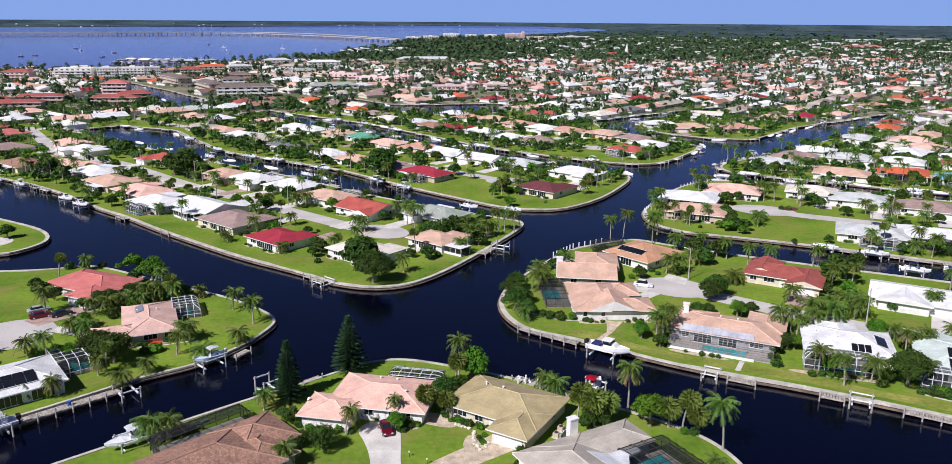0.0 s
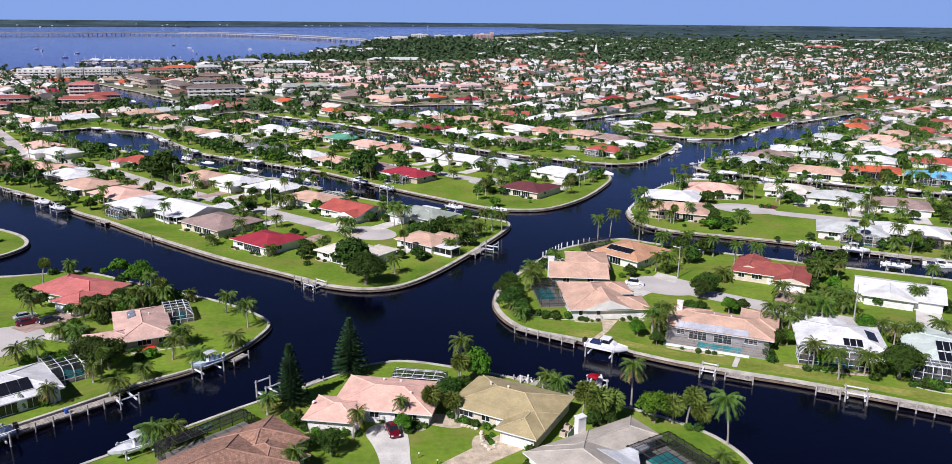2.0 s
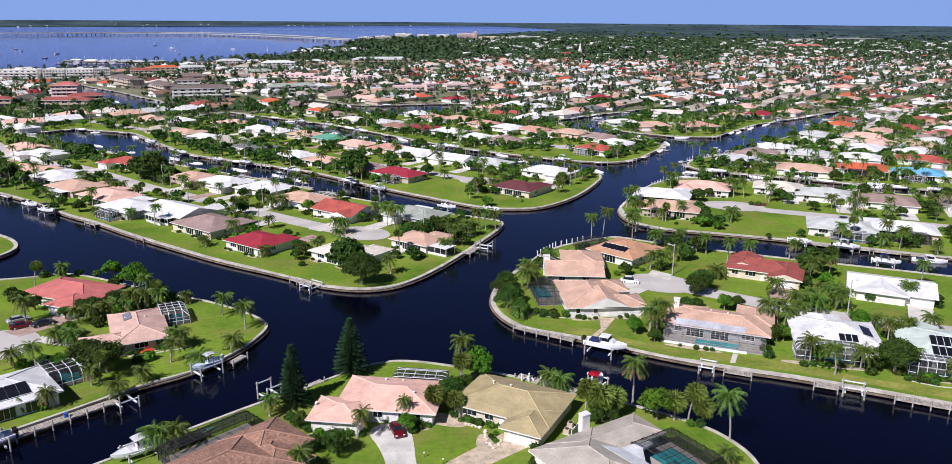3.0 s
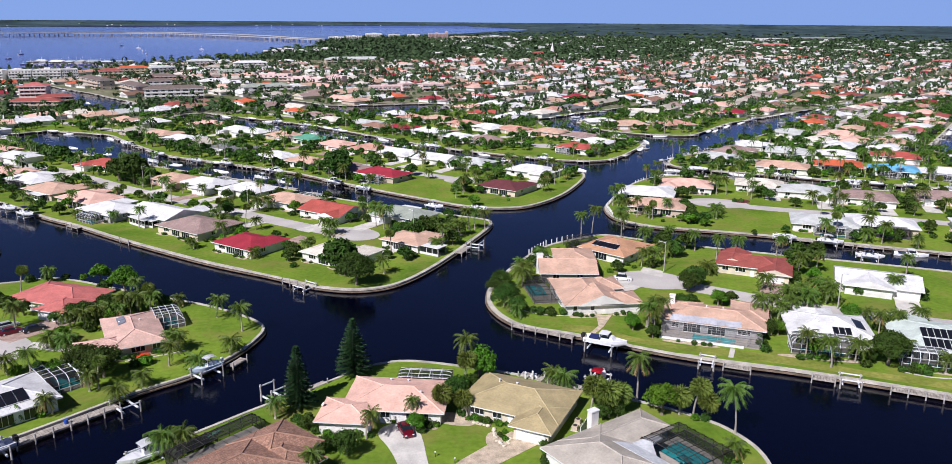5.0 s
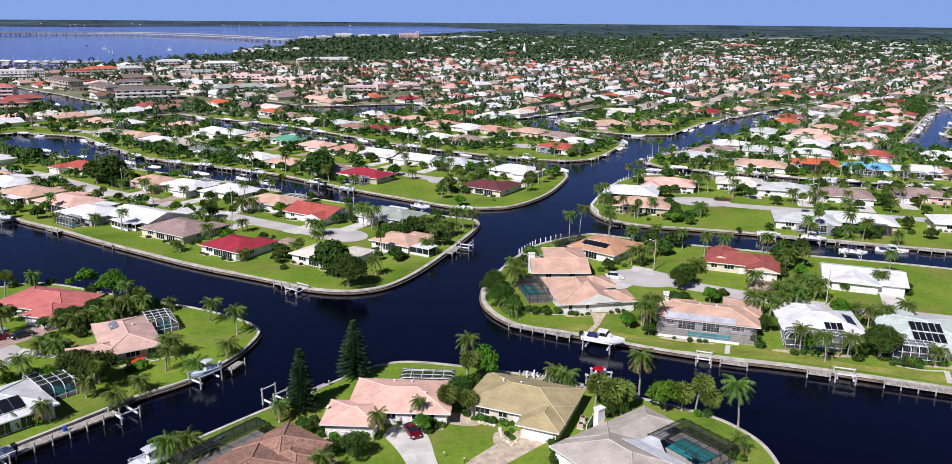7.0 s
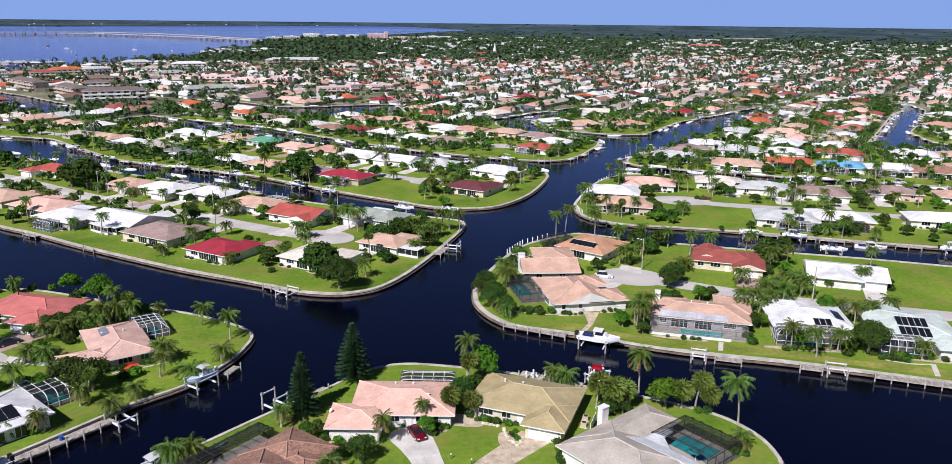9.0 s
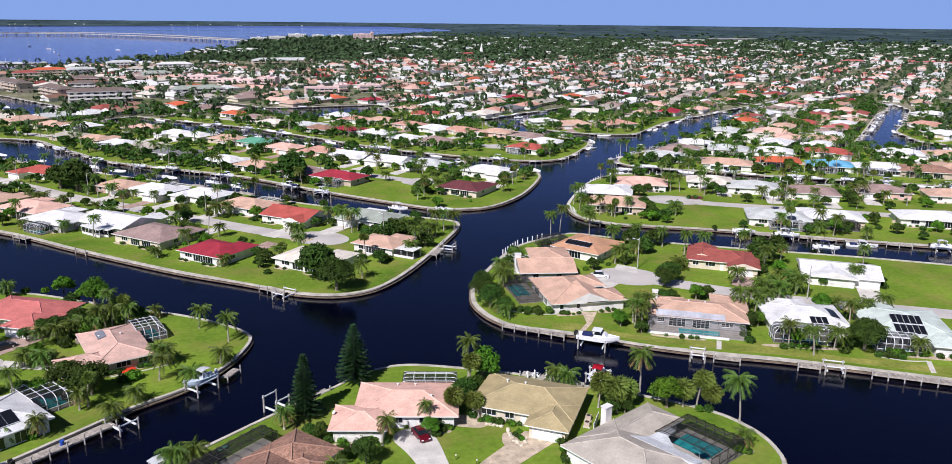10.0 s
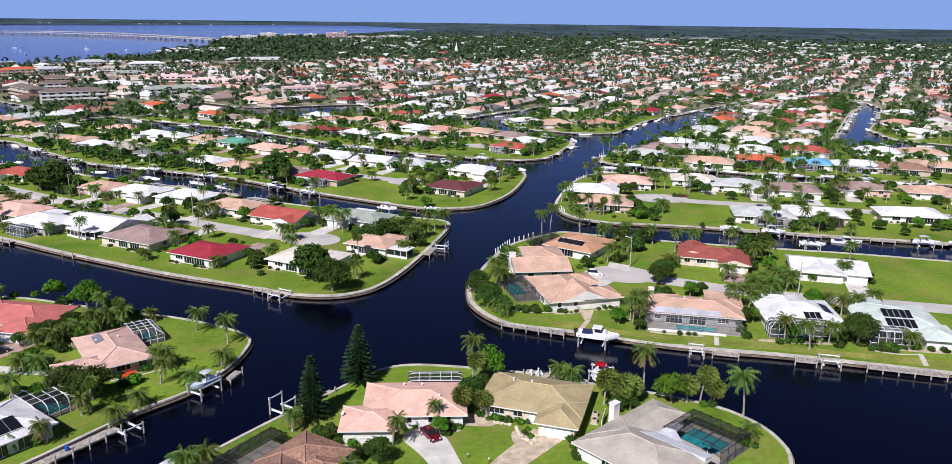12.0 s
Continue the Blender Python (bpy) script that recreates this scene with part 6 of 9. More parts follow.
# the open strip of lawn along the western island's seawall
SHORE_A = [(-149, 285), (-126, 262), (-112, 251), (-99, 238), (-78, 219.5), (-62, 206), (-42.6, 192.8)]
for (ax, ay), (bx, by) in zip(SHORE_A, SHORE_A[1:]):
    for k in range(4):
        OPEN_LAWNS += ((ax + (bx - ax) * k / 4 + 3.4, ay + (by - ay) * k / 4 + 3.9, 5.4),)


def free(x, y, r=0.8, shore=2.2):
    if any((x - a) ** 2 + (y - b) ** 2 < c * c for a, b, c in OPEN_LAWNS):
        return False
    if not all(on_land(x + a, y + b) for a, b in ((shore, 0), (-shore, 0), (0, shore), (0, -shore))):
        return False
    for a, b, c in taken:
        if (x - a) ** 2 + (y - b) ** 2 < (c + r) ** 2:
            return False
    for m, w, d in plots:
        q = m @ Vector((x, y, 0))
        if abs(q.x) < w / 2 + r and -d / 2 - 4.5 < q.y < d / 2 + r:
            return False
    return True


for hx, hy, hf, hw, hd, hflip, hgw, hdeep in homes:
    m = pose(hx, hy, 0, 0, 0, hf + 90)
    dense = 8 if hy < 300 and hx > -60 else (11 if hy < 330 else 19)
    for k in range(dense):
        lx, ly = grow.uniform(-0.7, 0.7) * hw, grow.choice((-1, 1)) * (hd / 2 + grow.uniform(1.5, 9))
        if grow.random() < 0.5:
            lx, ly = grow.choice((-1, 1)) * (hw / 2 + grow.uniform(1, 4)), grow.uniform(-0.9, 0.9) * hd
        p = m @ Vector((lx, ly, 0))
        if not free(p.x, p.y):
            continue
        what = grow.random()
        if what < 0.42:
            palm(p.x, p.y, grow.choice((3.5, 4.5, 5.5, 6.5, 6.5, 8.0)), grow.choice(("feather", "feather", "feather", "fan", "dry")), grow.uniform(0.8, 1.1), grow.randrange(9))
        elif what < 0.8:
            tree(p.x, p.y, grow.choice(("mid", "small", "small", "bright")), grow.uniform(0.75, 1.1), grow.randrange(9))
        else:
            bush(p.x, p.y, grow.uniform(0.7, 1.4), grow.randrange(3))
        taken.append((p.x, p.y, 0.8))


def joined(name, pieces, mats, label, category):
    """One mesh out of many placed meshes: (mesh, matrix, slots)."""
    verts, sizes, loops, slots = [], [], [], []
    base = 0
    for me_, m_, slot in pieces:
        n = len(me_.vertices)
        co = np.empty(n * 3, dtype=np.float64)
        me_.vertices.foreach_get("co", co)
        a = np.array(m_)
        verts.append(co.reshape(-1, 3) @ a[:3, :3].T + a[:3, 3])
        lp = np.empty(len(me_.loops), dtype=np.int32)
        me_.loops.foreach_get("vertex_index", lp)
        loops.append(lp + base)
        tot = np.empty(len(me_.polygons), dtype=np.int32)
        me_.polygons.foreach_get("loop_total", tot)
        sizes.append(tot)
        mi = np.empty(len(me_.polygons), dtype=np.int32)
        me_.polygons.foreach_get("material_index", mi)
        slots.append(np.array(slot, dtype=np.int32)[np.minimum(mi, len(slot) - 1)])
        base += n
    verts, loops, sizes, slots = np.concatenate(verts), np.concatenate(loops), np.concatenate(sizes), np.concatenate(slots)
    me_ = bpy.data.meshes.new(name)
    me_.vertices.add(len(verts))
    me_.vertices.foreach_set("co", verts.ravel())
    me_.loops.add(len(loops))
    me_.loops.foreach_set("vertex_index", loops)
    me_.polygons.add(len(sizes))
    me_.polygons.foreach_set("loop_start", np.concatenate(([0], np.cumsum(sizes)[:-1])).astype(np.int32))
    for m_ in mats:
        me_.materials.append(m_)
    me_.polygons.foreach_set("material_index", slots)
    me_.update(calc_edges=True)
    return tagged(new(name, me_), label, category, kind="stuff")


# fuller planting of the nearer gardens
for (x0, x1, y0, y1), count_ in (((10, 130, 120, 215), 14), ((-105, -66, 128, 196), 16), ((-190, 15, 186, 330), 26), ((62, 230, 195, 310), 46), ((-40, 70, 265, 345), 16)):
    made = 0
    for _ in range(1500):
        x, y = grow.uniform(x0, x1), grow.uniform(y0, y1)
        if not free(x, y, 1.1):
            continue
        if grow.random() < 0.5:
            wanted_palms.append((math.hypot(x + 18, y), x, y, grow.choice((3.5, 4.5, 5.5, 6.5)), grow.choice(("feather", "feather", "dry", "fan")), grow.uniform(0.85, 1.05), grow.randrange(9), ""))
        else:
            wanted_trees.append((math.hypot(x + 18, y), x, y, grow.choice(("small", "small", "mid", "bright")), grow.uniform(0.7, 1.05), grow.randrange(9), ""))
        taken.append((x, y, 2.2))
        made += 1
        if made >= count_:
            break
extra_palms, extra_trees = [], []
TREES_FAR = {kind: [tree_meshes(160 + k, r, n, z, LEAF, h, 7) for k in range(3)] for kind, r, n, z, h in (("big", 4.8, 520, 0.7, 5.2), ("mid", 3.2, 220, 0.62, 3.5), ("bright", 2.4, 170, 0.54, 2.8), ("small", 1.9, 130, 0.5, 2.2))}
wanted_palms.sort(key=lambda q: q[0])
wanted_trees.sort(key=lambda q: q[0])
for q in wanted_palms[:290]:
    grow_palm(*q[1:])
for k, q in enumerate(wanted_trees[:290]):
    grow_tree(*q[1:], near=k < 64)
# more of the same planting, scattered over the farther gardens
for _ in range(5200):
    x, y = grow.uniform(-330, 470), grow.uniform(255, 560)
    if y < 300 and -60 < x < 130:
        continue
    if not free(x, y, 1.0, 5.0):
        continue
    if grow.random() < 0.4:
        extra_palms.append((0, x, y, grow.choice((4.5, 5.5, 6.5, 8.0)), grow.choice(("feather", "feather", "dry")), grow.uniform(0.8, 1.0), grow.randrange(9), ""))
    else:
        extra_trees.append((0, x, y, grow.choice(("mid", "small", "small", "bright")), grow.uniform(0.8, 1.25), grow.randrange(9), ""))
    taken.append((x, y, grow.choice((1.5, 2.5, 4.5))))
    if len(extra_palms) + len(extra_trees) > 700:
        break
pieces = []
for _, x, y, h, kind, spread, pick, label in wanted_palms[290:] + extra_palms:
    tm, top = TRUNKS[min(TRUNKS, key=lambda k: abs(k - h))][pick % 3]
    m = pose(x, y, 0, 0, 0, (x * 37 + y * 91) % 360)
    crowns = FANS if kind == "fan" else FEATHERS_FAR
    pieces.append((tm, m, (2,)))
    pieces.append((crowns[pick % len(crowns)], m @ Matrix.Translation(top) @ Matrix.Diagonal((spread * 0.85, spread * 0.85, spread * 0.9, 1)), (0, 1)))
joined("distant_palms", pieces, (FROND, FROND_DRY, PALMWOOD), "many slender palms among the farther houses", "palm trees")
# low dense growth round the farthest gardens
TREES_FAR["low"] = [tree_meshes(190 + k, 2.6, 70, 0.74, LEAF, 2.7, 3) for k in range(3)]
made = 0
for _ in range(9000):
    x, y = grow.uniform(-360, 480), grow.uniform(300, 620)
    if math.hypot(x + 18, y) < 330 or not free(x, y, 0.9, 2.6):
        continue
    extra_trees.append((0, x, y, "low", grow.uniform(0.6, 1.35), grow.randrange(9), ""))
    taken.append((x, y, grow.choice((0.5, 1.0, 2.5))))
    made += 1
    if made > 1500:
        break
pieces = []
for _, x, y, kind, scale, pick, label in wanted_trees[290:] + extra_trees:
    tm, cm = TREES_FAR[kind][pick % 3]
    m = pose(x, y, 0, 0, 0, (x * 53 + y * 17) % 360) @ Matrix.Diagonal((scale, scale, scale, 1))
    pieces += [(tm, m, (2,)), (cm, m, (1 if kind == "bright" else 0,))]
joined("distant_garden_trees", pieces, (LEAF, LEAF_LIGHT, BARK), "many rounded green trees among the farther houses", "trees")

# ---------------------------------------------------------------- the town beyond

FAR_SHAPES = [(20, 15, "hip"), (22, 15, "hip"), (18, 15, "hip"), (20, 14, "gable")]
joined_v, joined_f, joined_m = [], [], []
stuff_names = ["white", "cream", "pink", "tan", "salmon", "coral", "mauve", "grey", "pale", "brick", "crimson", "brown", "orange", "dark"]


def add_joined(me, m, roof):
    base = len(joined_v)
    joined_v.extend([tuple(m @ v.co) for v in me.vertices])
    for p in me.polygons:
        joined_f.append([base + k for k in p.vertices])
        joined_m.append(roof if p.material_index == 0 else len(stuff_names))


for k, (r, x, y, face) in enumerate(far_rows):
    w, d, kind = FAR_SHAPES[town.randrange(4)]
    roof = town.choice(FAR_COLOURS)
    wall = town.choice(("white", "white", "cream", "beige"))
    flip = town.choice((-1, 1))
    if k < 120:
        key = (w, d, kind, roof, wall, flip, "far")
        if key not in mesh_cache:
            g0, g1 = sorted((flip * w / 2, flip * (w / 2 - 7)))
            wings = [(-w / 2, w / 2, -d / 2, d / 2), (g0, g1, -d / 2 - 3, 0)]
            mesh_cache[key] = (dress(wall_mesh(wings[:1]), STUCCO[wall]), dress(roof_mesh(*wings[0], kind if kind == "hip" else "gable_x", 0.29), ROOFS[roof], TRIM, STUCCO[wall]))
        wm, r1 = mesh_cache[key]
        h = thing("house", x, y, 0, face + 90, f"distant {wall} bungalow with a {COLOUR_WORDS.get(roof, roof)} roof among trees", "house", "houses of the town")
        put("wall", wm, h)
        put("roof", r1, h)
        far_window(h, 0, -d / 2, 0.95, 0, (2.6, 1.3, 3))
    else:
        m = pose(x, y, 0, 0, 0, face + 90)
        add_joined(roof_mesh(-w / 2, w / 2, -d / 2, d / 2, kind if kind == "hip" else "gable_x", 0.3), m, stuff_names.index(roof))
        add_joined(wall_mesh([(-w / 2, w / 2, -d / 2, d / 2)]), m, len(stuff_names))
me = mesh_from("town_houses", joined_v, joined_f)
for n in stuff_names:
    me.materials.append(ROOFS[n])
me.materials.append(STUCCO["white"])
me.polygons.foreach_set("material_index", joined_m)
tagged(part("town_houses", me, TRIM), "hundreds of far bungalows with pale and terracotta roofs", "houses", kind="stuff")


# far white commercial buildings
far_bm = bmesh.new()
for _ in range(420):
    ang, r = radians(town.uniform(4, 52)), town.uniform(1400, 2980)
    x, y = r * math.sin(ang) - 18, r * math.cos(ang)
    if not on_land(x, y):
        continue
    w, d, h = town.choice((9, 12, 16, 22, 34)), town.uniform(8, 16), town.uniform(1, 4)
    vs = box(far_bm, -w / 2, w / 2, -d / 2, d / 2, 0, h + 3)
    mt = pose(x, y, 0, 0, 0, town.choice((5, 45, 48, 95)))
    for v in vs:
        v.co = mt @ v.co
for _ in range(60):
    ang, r = radians(town.uniform(-36, 4)), town.uniform(5000, 7600)
    if on_land(r * math.sin(ang) - 18, r * math.cos(ang)):
        x, y, z = settle_far(r * math.sin(ang) - 18, r * math.cos(ang))
        w = town.uniform(4, 9)
        vs = box(far_bm, -w / 2, w / 2, -4, 4, -2, town.uniform(1.0, 2.4))
        for v in vs:
            v.co = pose(x, y, z) @ v.co
tagged(part("distant_buildings", far_bm, STUCCO["white"]), "far pale commercial buildings among woods", "buildings", kind="stuff")


footprints = []      # inverse pose, half width and half depth of the larger buildings


def block(x, y, turn, w, d, floors, wall, roof, label, bays=6, hip=True, storey=2.75, name="apartment_building"):
    """A flat-fronted block of flats with gallery slabs, a window in every bay and a roof."""
    footprints.append((pose(x, y, 0, 0, 0, turn).inverted(), w / 2 + 2.5, d / 2 + 3.0))
    b = thing(name, x, y, 0, turn, label, "building")
    h = floors * storey
    bm = bmesh.new()
    box(bm, -w / 2, w / 2, -d / 2, d / 2, -0.2, h)
    part("wall", bm, STUCCO[wall], b)
    if hip:
        put("roof", dress(roof_mesh(-w / 2, w / 2, -d / 2, d / 2, "hip", 0.32, 0.9, z=h + 0.2), ROOFS[roof], TRIM, STUCCO[wall]), b)
    else:
        bm = bmesh.new()
        for x0, x1, y0, y1 in ((-w / 2 - 0.2, w / 2 + 0.2, -d / 2 - 0.2, -d / 2 + 0.2), (-w / 2 - 0.2, w / 2 + 0.2, d / 2 - 0.2, d / 2 + 0.2), (-w / 2 - 0.2, -w / 2 + 0.2, -d / 2, d / 2), (w / 2 - 0.2, w / 2 + 0.2, -d / 2, d / 2)):
            box(bm, x0, x1, y0, y1, h, h + 0.9)
        box(bm, -w * 0.1, w * 0.1, -2, 2, h, h + 2.4)
        part("roof", bm, STUCCO[wall], b, "flat roof with a parapet")
    for f in range(floors):
        if f:
            bm = bmesh.new()
            box(bm, -w / 2, w / 2, -d / 2 - 1.5, -d / 2, f * storey - 0.15, f * storey + 0.1)
            box(bm, -w / 2, w / 2, -d / 2 - 1.5, -d / 2 - 1.4, f * storey + 0.1, f * storey + 1.0)
            part("balcony", bm, STUCCO[wall], b)
        if y > 790:
            bm = bmesh.new()
            for k in range(bays):
                x0 = -w / 2 + w * (k + 0.5) / bays
                box(bm, x0 - w / bays * 0.22, x0 + w / bays * 0.22, -d / 2 - 0.06, -d / 2 + 0.1, f * storey + 0.9, f * storey + 2.0)
            part("window_row", bm, GLASS, b)
            continue
        for k in range(bays):
            far_window(b, -w / 2 + w * (k + 0.5) / bays, -d / 2, f * storey + (0.15 if k % 2 else 0.9), 0, (3.6, 2.1, 4) if k % 2 else (2.6, 1.3, 3))
        for k in range(2):
            far_window(b, w / 2, -d / 2 + d * (k + 0.5) / 2, f * storey + 0.9, 90, (1.6, 1.2, 2))
    return b



def front(x, y, turn, w, d, *rest, **more):
    """A block given by the middle of its front."""
    p = pose(x, y, 0, 0, 0, turn) @ Vector((0, d / 2, 0))
    return block(p.x, p.y, turn, w, d, *rest, **more)


for bx, by, bt, bw in ((-408, 834, 4, 38), (-375, 840, 18, 20), (-352, 847, 13, 26), (-332, 854, 28, 15)):
    front(bx, by, bt, bw, 14, 4, "white", "white", "white waterfront condominium with long balconies", 7, False, 2.7)
front(-458, 815, 0, 28, 15, 3, "blush", "brick", "pink apartment block with a red roof", 6)
front(-285, 647, 8, 19, 15, 4, "blush", "coral", "four-storey pink apartment tower with a red roof", 5)
for bx, by, bt, bw in ((-312, 548, 12, 34), (-260, 586, 5, 34), (-318, 592, 10, 34), (-257, 619, 28, 24), (-345, 570, 10, 30)):
    front(bx, by, bt, bw, 11, 2, "beige", "brick", "long two-storey apartment block with a red tile roof", 7)
front(-283, 764, -54, 58, 13, 3, "beige", "umber", "three-storey apartment block with a brown roof by a canal", 8)
front(-228, 694, -57, 42, 13, 3, "beige", "umber", "three-storey apartment block with a brown roof by a canal", 7)
front(-180, 653, 14, 45, 14, 3, "white", "umber", "three-storey apartment block with a brown roof by a canal", 8)
front(-213, 736, 15, 20, 12, 3, "white", "umber", "three-storey apartment block with a brown roof by a canal", 4)
front(-299, 876, 19, 23, 13, 3, "cream", "brick", "yellow waterfront building with a red roof", 5)
front(-289, 925, 27, 34, 13, 3, "cream", "orange", "yellow waterfront building with an orange roof", 6)
front(-260, 933, 36, 28, 13, 3, "white", "pale", "white waterfront building with a pale roof", 6)
for bx, by, bt, bw, fl, wl, rf in ((-247, 1071, 20, 34, 3, "white", "pale"), (-178, 1031, 15, 40, 3, "white", "white"), (-176, 803, 26, 30, 1, "white", "white"), (-152, 780, 24, 30, 1, "white", "white"),
                                   (-113, 705, 21, 42, 2, "white", "sage"), (-208, 985, 0, 36, 2, "white", "grey"), (-235, 830, 10, 28, 2, "beige", "umber"), (-178, 905, 20, 30, 2, "white", "sage")):
    front(bx, by, bt, bw, 14, fl, wl, rf, f"{wl} low building with a {COLOUR_WORDS.get(rf, rf)} roof among palms", 7)
for bx, by, bt, bw in ((-130, 850, -15, 38), (-91, 801, -32, 42), (-11, 698, 6, 28), (10, 722, 28, 11), (33, 714, 12, 20), (-62, 822, -28, 18)):
    front(bx, by, bt, bw, 10, 2, "blush", "white", "pink two-storey terrace with white parapets beside the canal", 7, False, 2.9)
front(-51, 1172, 10, 84, 20, 2, "beige", "pale", "long low hall with a pale green roof", 9)
front(278, 1382, 4, 44, 18, 2, "white", "brick", "white church hall with a red roof", 6)
for k in range(5):
    front(905 + k * 42, 1180 - k * 14, -5, 38, 13, 1, "blush", "coral", "low pink terrace with a coral roof", 6)
front(168, 2490, 0, 52, 18, 7, "blush", "salmon", "large pink resort hotel near the bay shore", 12, False, name="hotel")
front(198, 2485, 0, 10, 12, 9, "blush", "salmon", "slim pink hotel tower above the trees", 3, False, name="hotel")
front(262, 2560, 3, 90, 18, 3, "cream", "cream", "pale long waterfront building near the hotel", 10, False)
for bx, by, bw, fl in ((-135, 2320, 44, 4), (-85, 2325, 46, 5), (-30, 2700, 56, 5), (38, 2710, 38, 4), (105, 2715, 42, 4), (-205, 1470, 36, 2), (-150, 1510, 44, 2), (-120, 1590, 50, 2), (-195, 1560, 30, 2), (380, 2650, 110, 3), (520, 2500, 60, 2)):
    front(bx, by, town.uniform(-6, 6), bw, 18, fl, "white", "white", "white waterfront block near the bay", 9, False)
for bx, by, bt, bw, bd, rf in ((984, 1587, 0, 52, 22, "white"), (1014, 1512, 10, 84, 26, "white"), (1078, 1444, 0, 82, 26, "white"), (811, 1302, 0, 30, 20, "white"), (1339, 2591, 5, 140, 30, "white"), (1636, 2789, 5, 200, 40, "grey"), (800, 1500, 0, 44, 24, "white")):
    front(bx, by, bt, bw, bd, 1, rf, rf, "large pale commercial building with a flat roof", 8, False, 4.6)
front(966, 1876, 2, 92, 22, 2, "blush", "coral", "row of coral-roofed buildings among woods", 8)
spire = bmesh.new()
bar(spire, (0, 0, 0), (0, 0, 9), 4, 8, 3.2)
bar(spire, (0, 0, 9), (0, 0, 24), 3.4, 8, 0.1)
s = tagged(thing("church_tower", 300, 1420), "white church spire above the trees", "church")
part("steeple", spire, STUCCO["white"], s)

# a small white lighthouse on the cove's shore
light = tagged(thing("lighthouse", 29, 632), "small white ornamental lighthouse on the cove's shore", "lighthouse")
bm = bmesh.new()
bar(bm, (0, 0, -0.2), (0, 0, 7.2), 1.9, 12, 1.2)
part("tower", bm, STUCCO["white"], light)
bm = bmesh.new()
bar(bm, (0, 0, 7.2), (0, 0, 7.5), 1.8, 12)
part("gallery", bm, TRIM, light)
bm = bmesh.new()
bar(bm, (0, 0, 7.5), (0, 0, 9.0), 0.9, 10)
part("lantern", bm, GLASS, light)
bm = bmesh.new()
bar(bm, (0, 0, 9.0), (0, 0, 10.0), 1.2, 10, 0.1)
part("cap", bm, ROOFS["brick"], light)

# marina pier, its sheds and craft
pier = tagged(thing("marina_pier", -436, 1168, 0, -4), "long pier with covered slips and marina buildings in the bay", "pier")
bm = bmesh.new()
box(bm, -66, 84, -17, -11, -0.6, 0.5)
box(bm, -66, 84, 9, 14, -0.6, 0.5)
box(bm, 60, 84, -11, 9, -0.6, 0.5)
part("deck", bm, WOOD, pier)
for k in range(30):
    bm = bmesh.new()
    bar(bm, (-62 + k * 4.8, -16.5, -2.5), (-62 + k * 4.8, -16.5, 0.4), 0.4, 5)
    part("piling", bm, PILE, pier)
sheds = random.Random(12)
for py in (-13, 11):
    px = -62.0
    while px < 74:
        w, h = sheds.uniform(9, 20), sheds.uniform(1.8, 3.0)
        rf = sheds.choice(("sage", "pale", "blue_grey", "blue_grey", "white", "dark"))
        bm = bmesh.new()
        box(bm, px, px + w, py - 3, py + 3, 0.5, 0.5 + h)
        part("shed", bm, sheds.choice((BRONZE, BRONZE, STUCCO["grey"])), pier)
        put("roof", dress(roof_mesh(px, px + w, py - 3, py + 3, "hip", 0.4, 0.5, z=0.5 + h), ROOFS[rf], TRIM, TRIM), pier)
        px += w + sheds.uniform(1.5, 5)

# far trees: uneven crowns of many facets
def lump_template(seed, n=15):
    rng = random.Random(seed)
    bm = bmesh.new()
    for _ in range(n):
        z = rng.uniform(-0.5, 1)
        a = rng.uniform(0, 6.2832)
        h = math.sqrt(1 - z * z)
        d = Vector((h * math.cos(a), h * math.sin(a), z))
        c = d * rng.uniform(0.55, 1.0)
        nrm = (d + Vector((rng.uniform(-0.6, 0.6), rng.uniform(-0.6, 0.6), rng.uniform(-0.2, 0.6)))).normalized()
        u = nrm.cross(Vector((rng.uniform(-1, 1), rng.uniform(-1, 1), rng.uniform(-1, 1)))).normalized()
        v = nrm.cross(u)
        s = rng.uniform(0.32, 0.56)
        bm.faces.new([bm.verts.new(q) for q in (c - u * s, c - v * s * 0.7, c + u * s, c + v * s * 0.8)])
    vs = np.array([v.co[:] for v in bm.verts])
    bm.free()
    return vs


LUMPS = [lump_template(k) for k in range(6)]
lump_v, lump_count = [], 0


def add_lump(x, y, z, r, tall):
    global lump_count
    vs = LUMPS[town.randrange(6)] * np.array((r, r, r * tall))
    a = town.uniform(0, 6.28)
    c, s = math.cos(a), math.sin(a)
    vs = np.column_stack((vs[:, 0] * c - vs[:, 1] * s + x, vs[:, 0] * s + vs[:, 1] * c + y, vs[:, 2] + z))
    lump_v.append(vs)
    lump_count += 1


def clear_of_blocks(x, y):
    for m, hw, hd in footprints:
        q = m @ Vector((x, y, 0))
        if abs(q.x) < hw and abs(q.y) < hd:
            return False
    return True


for r, x, y, face in far_rows:
    for k in range(4 if r < 900 or x > 250 else 3):
        a, q = town.uniform(0, 6.28), town.uniform(10.5, 16)
        tx, ty = x + math.cos(a) * q, y + math.sin(a) * q
        if on_land(tx, ty):
            rad = town.uniform(1.3, 3.5)
            add_lump(tx, ty, rad * 0.9 + town.choice((0, 0.6, 2.5, 4.0)), rad, town.uniform(0.8, 1.5))
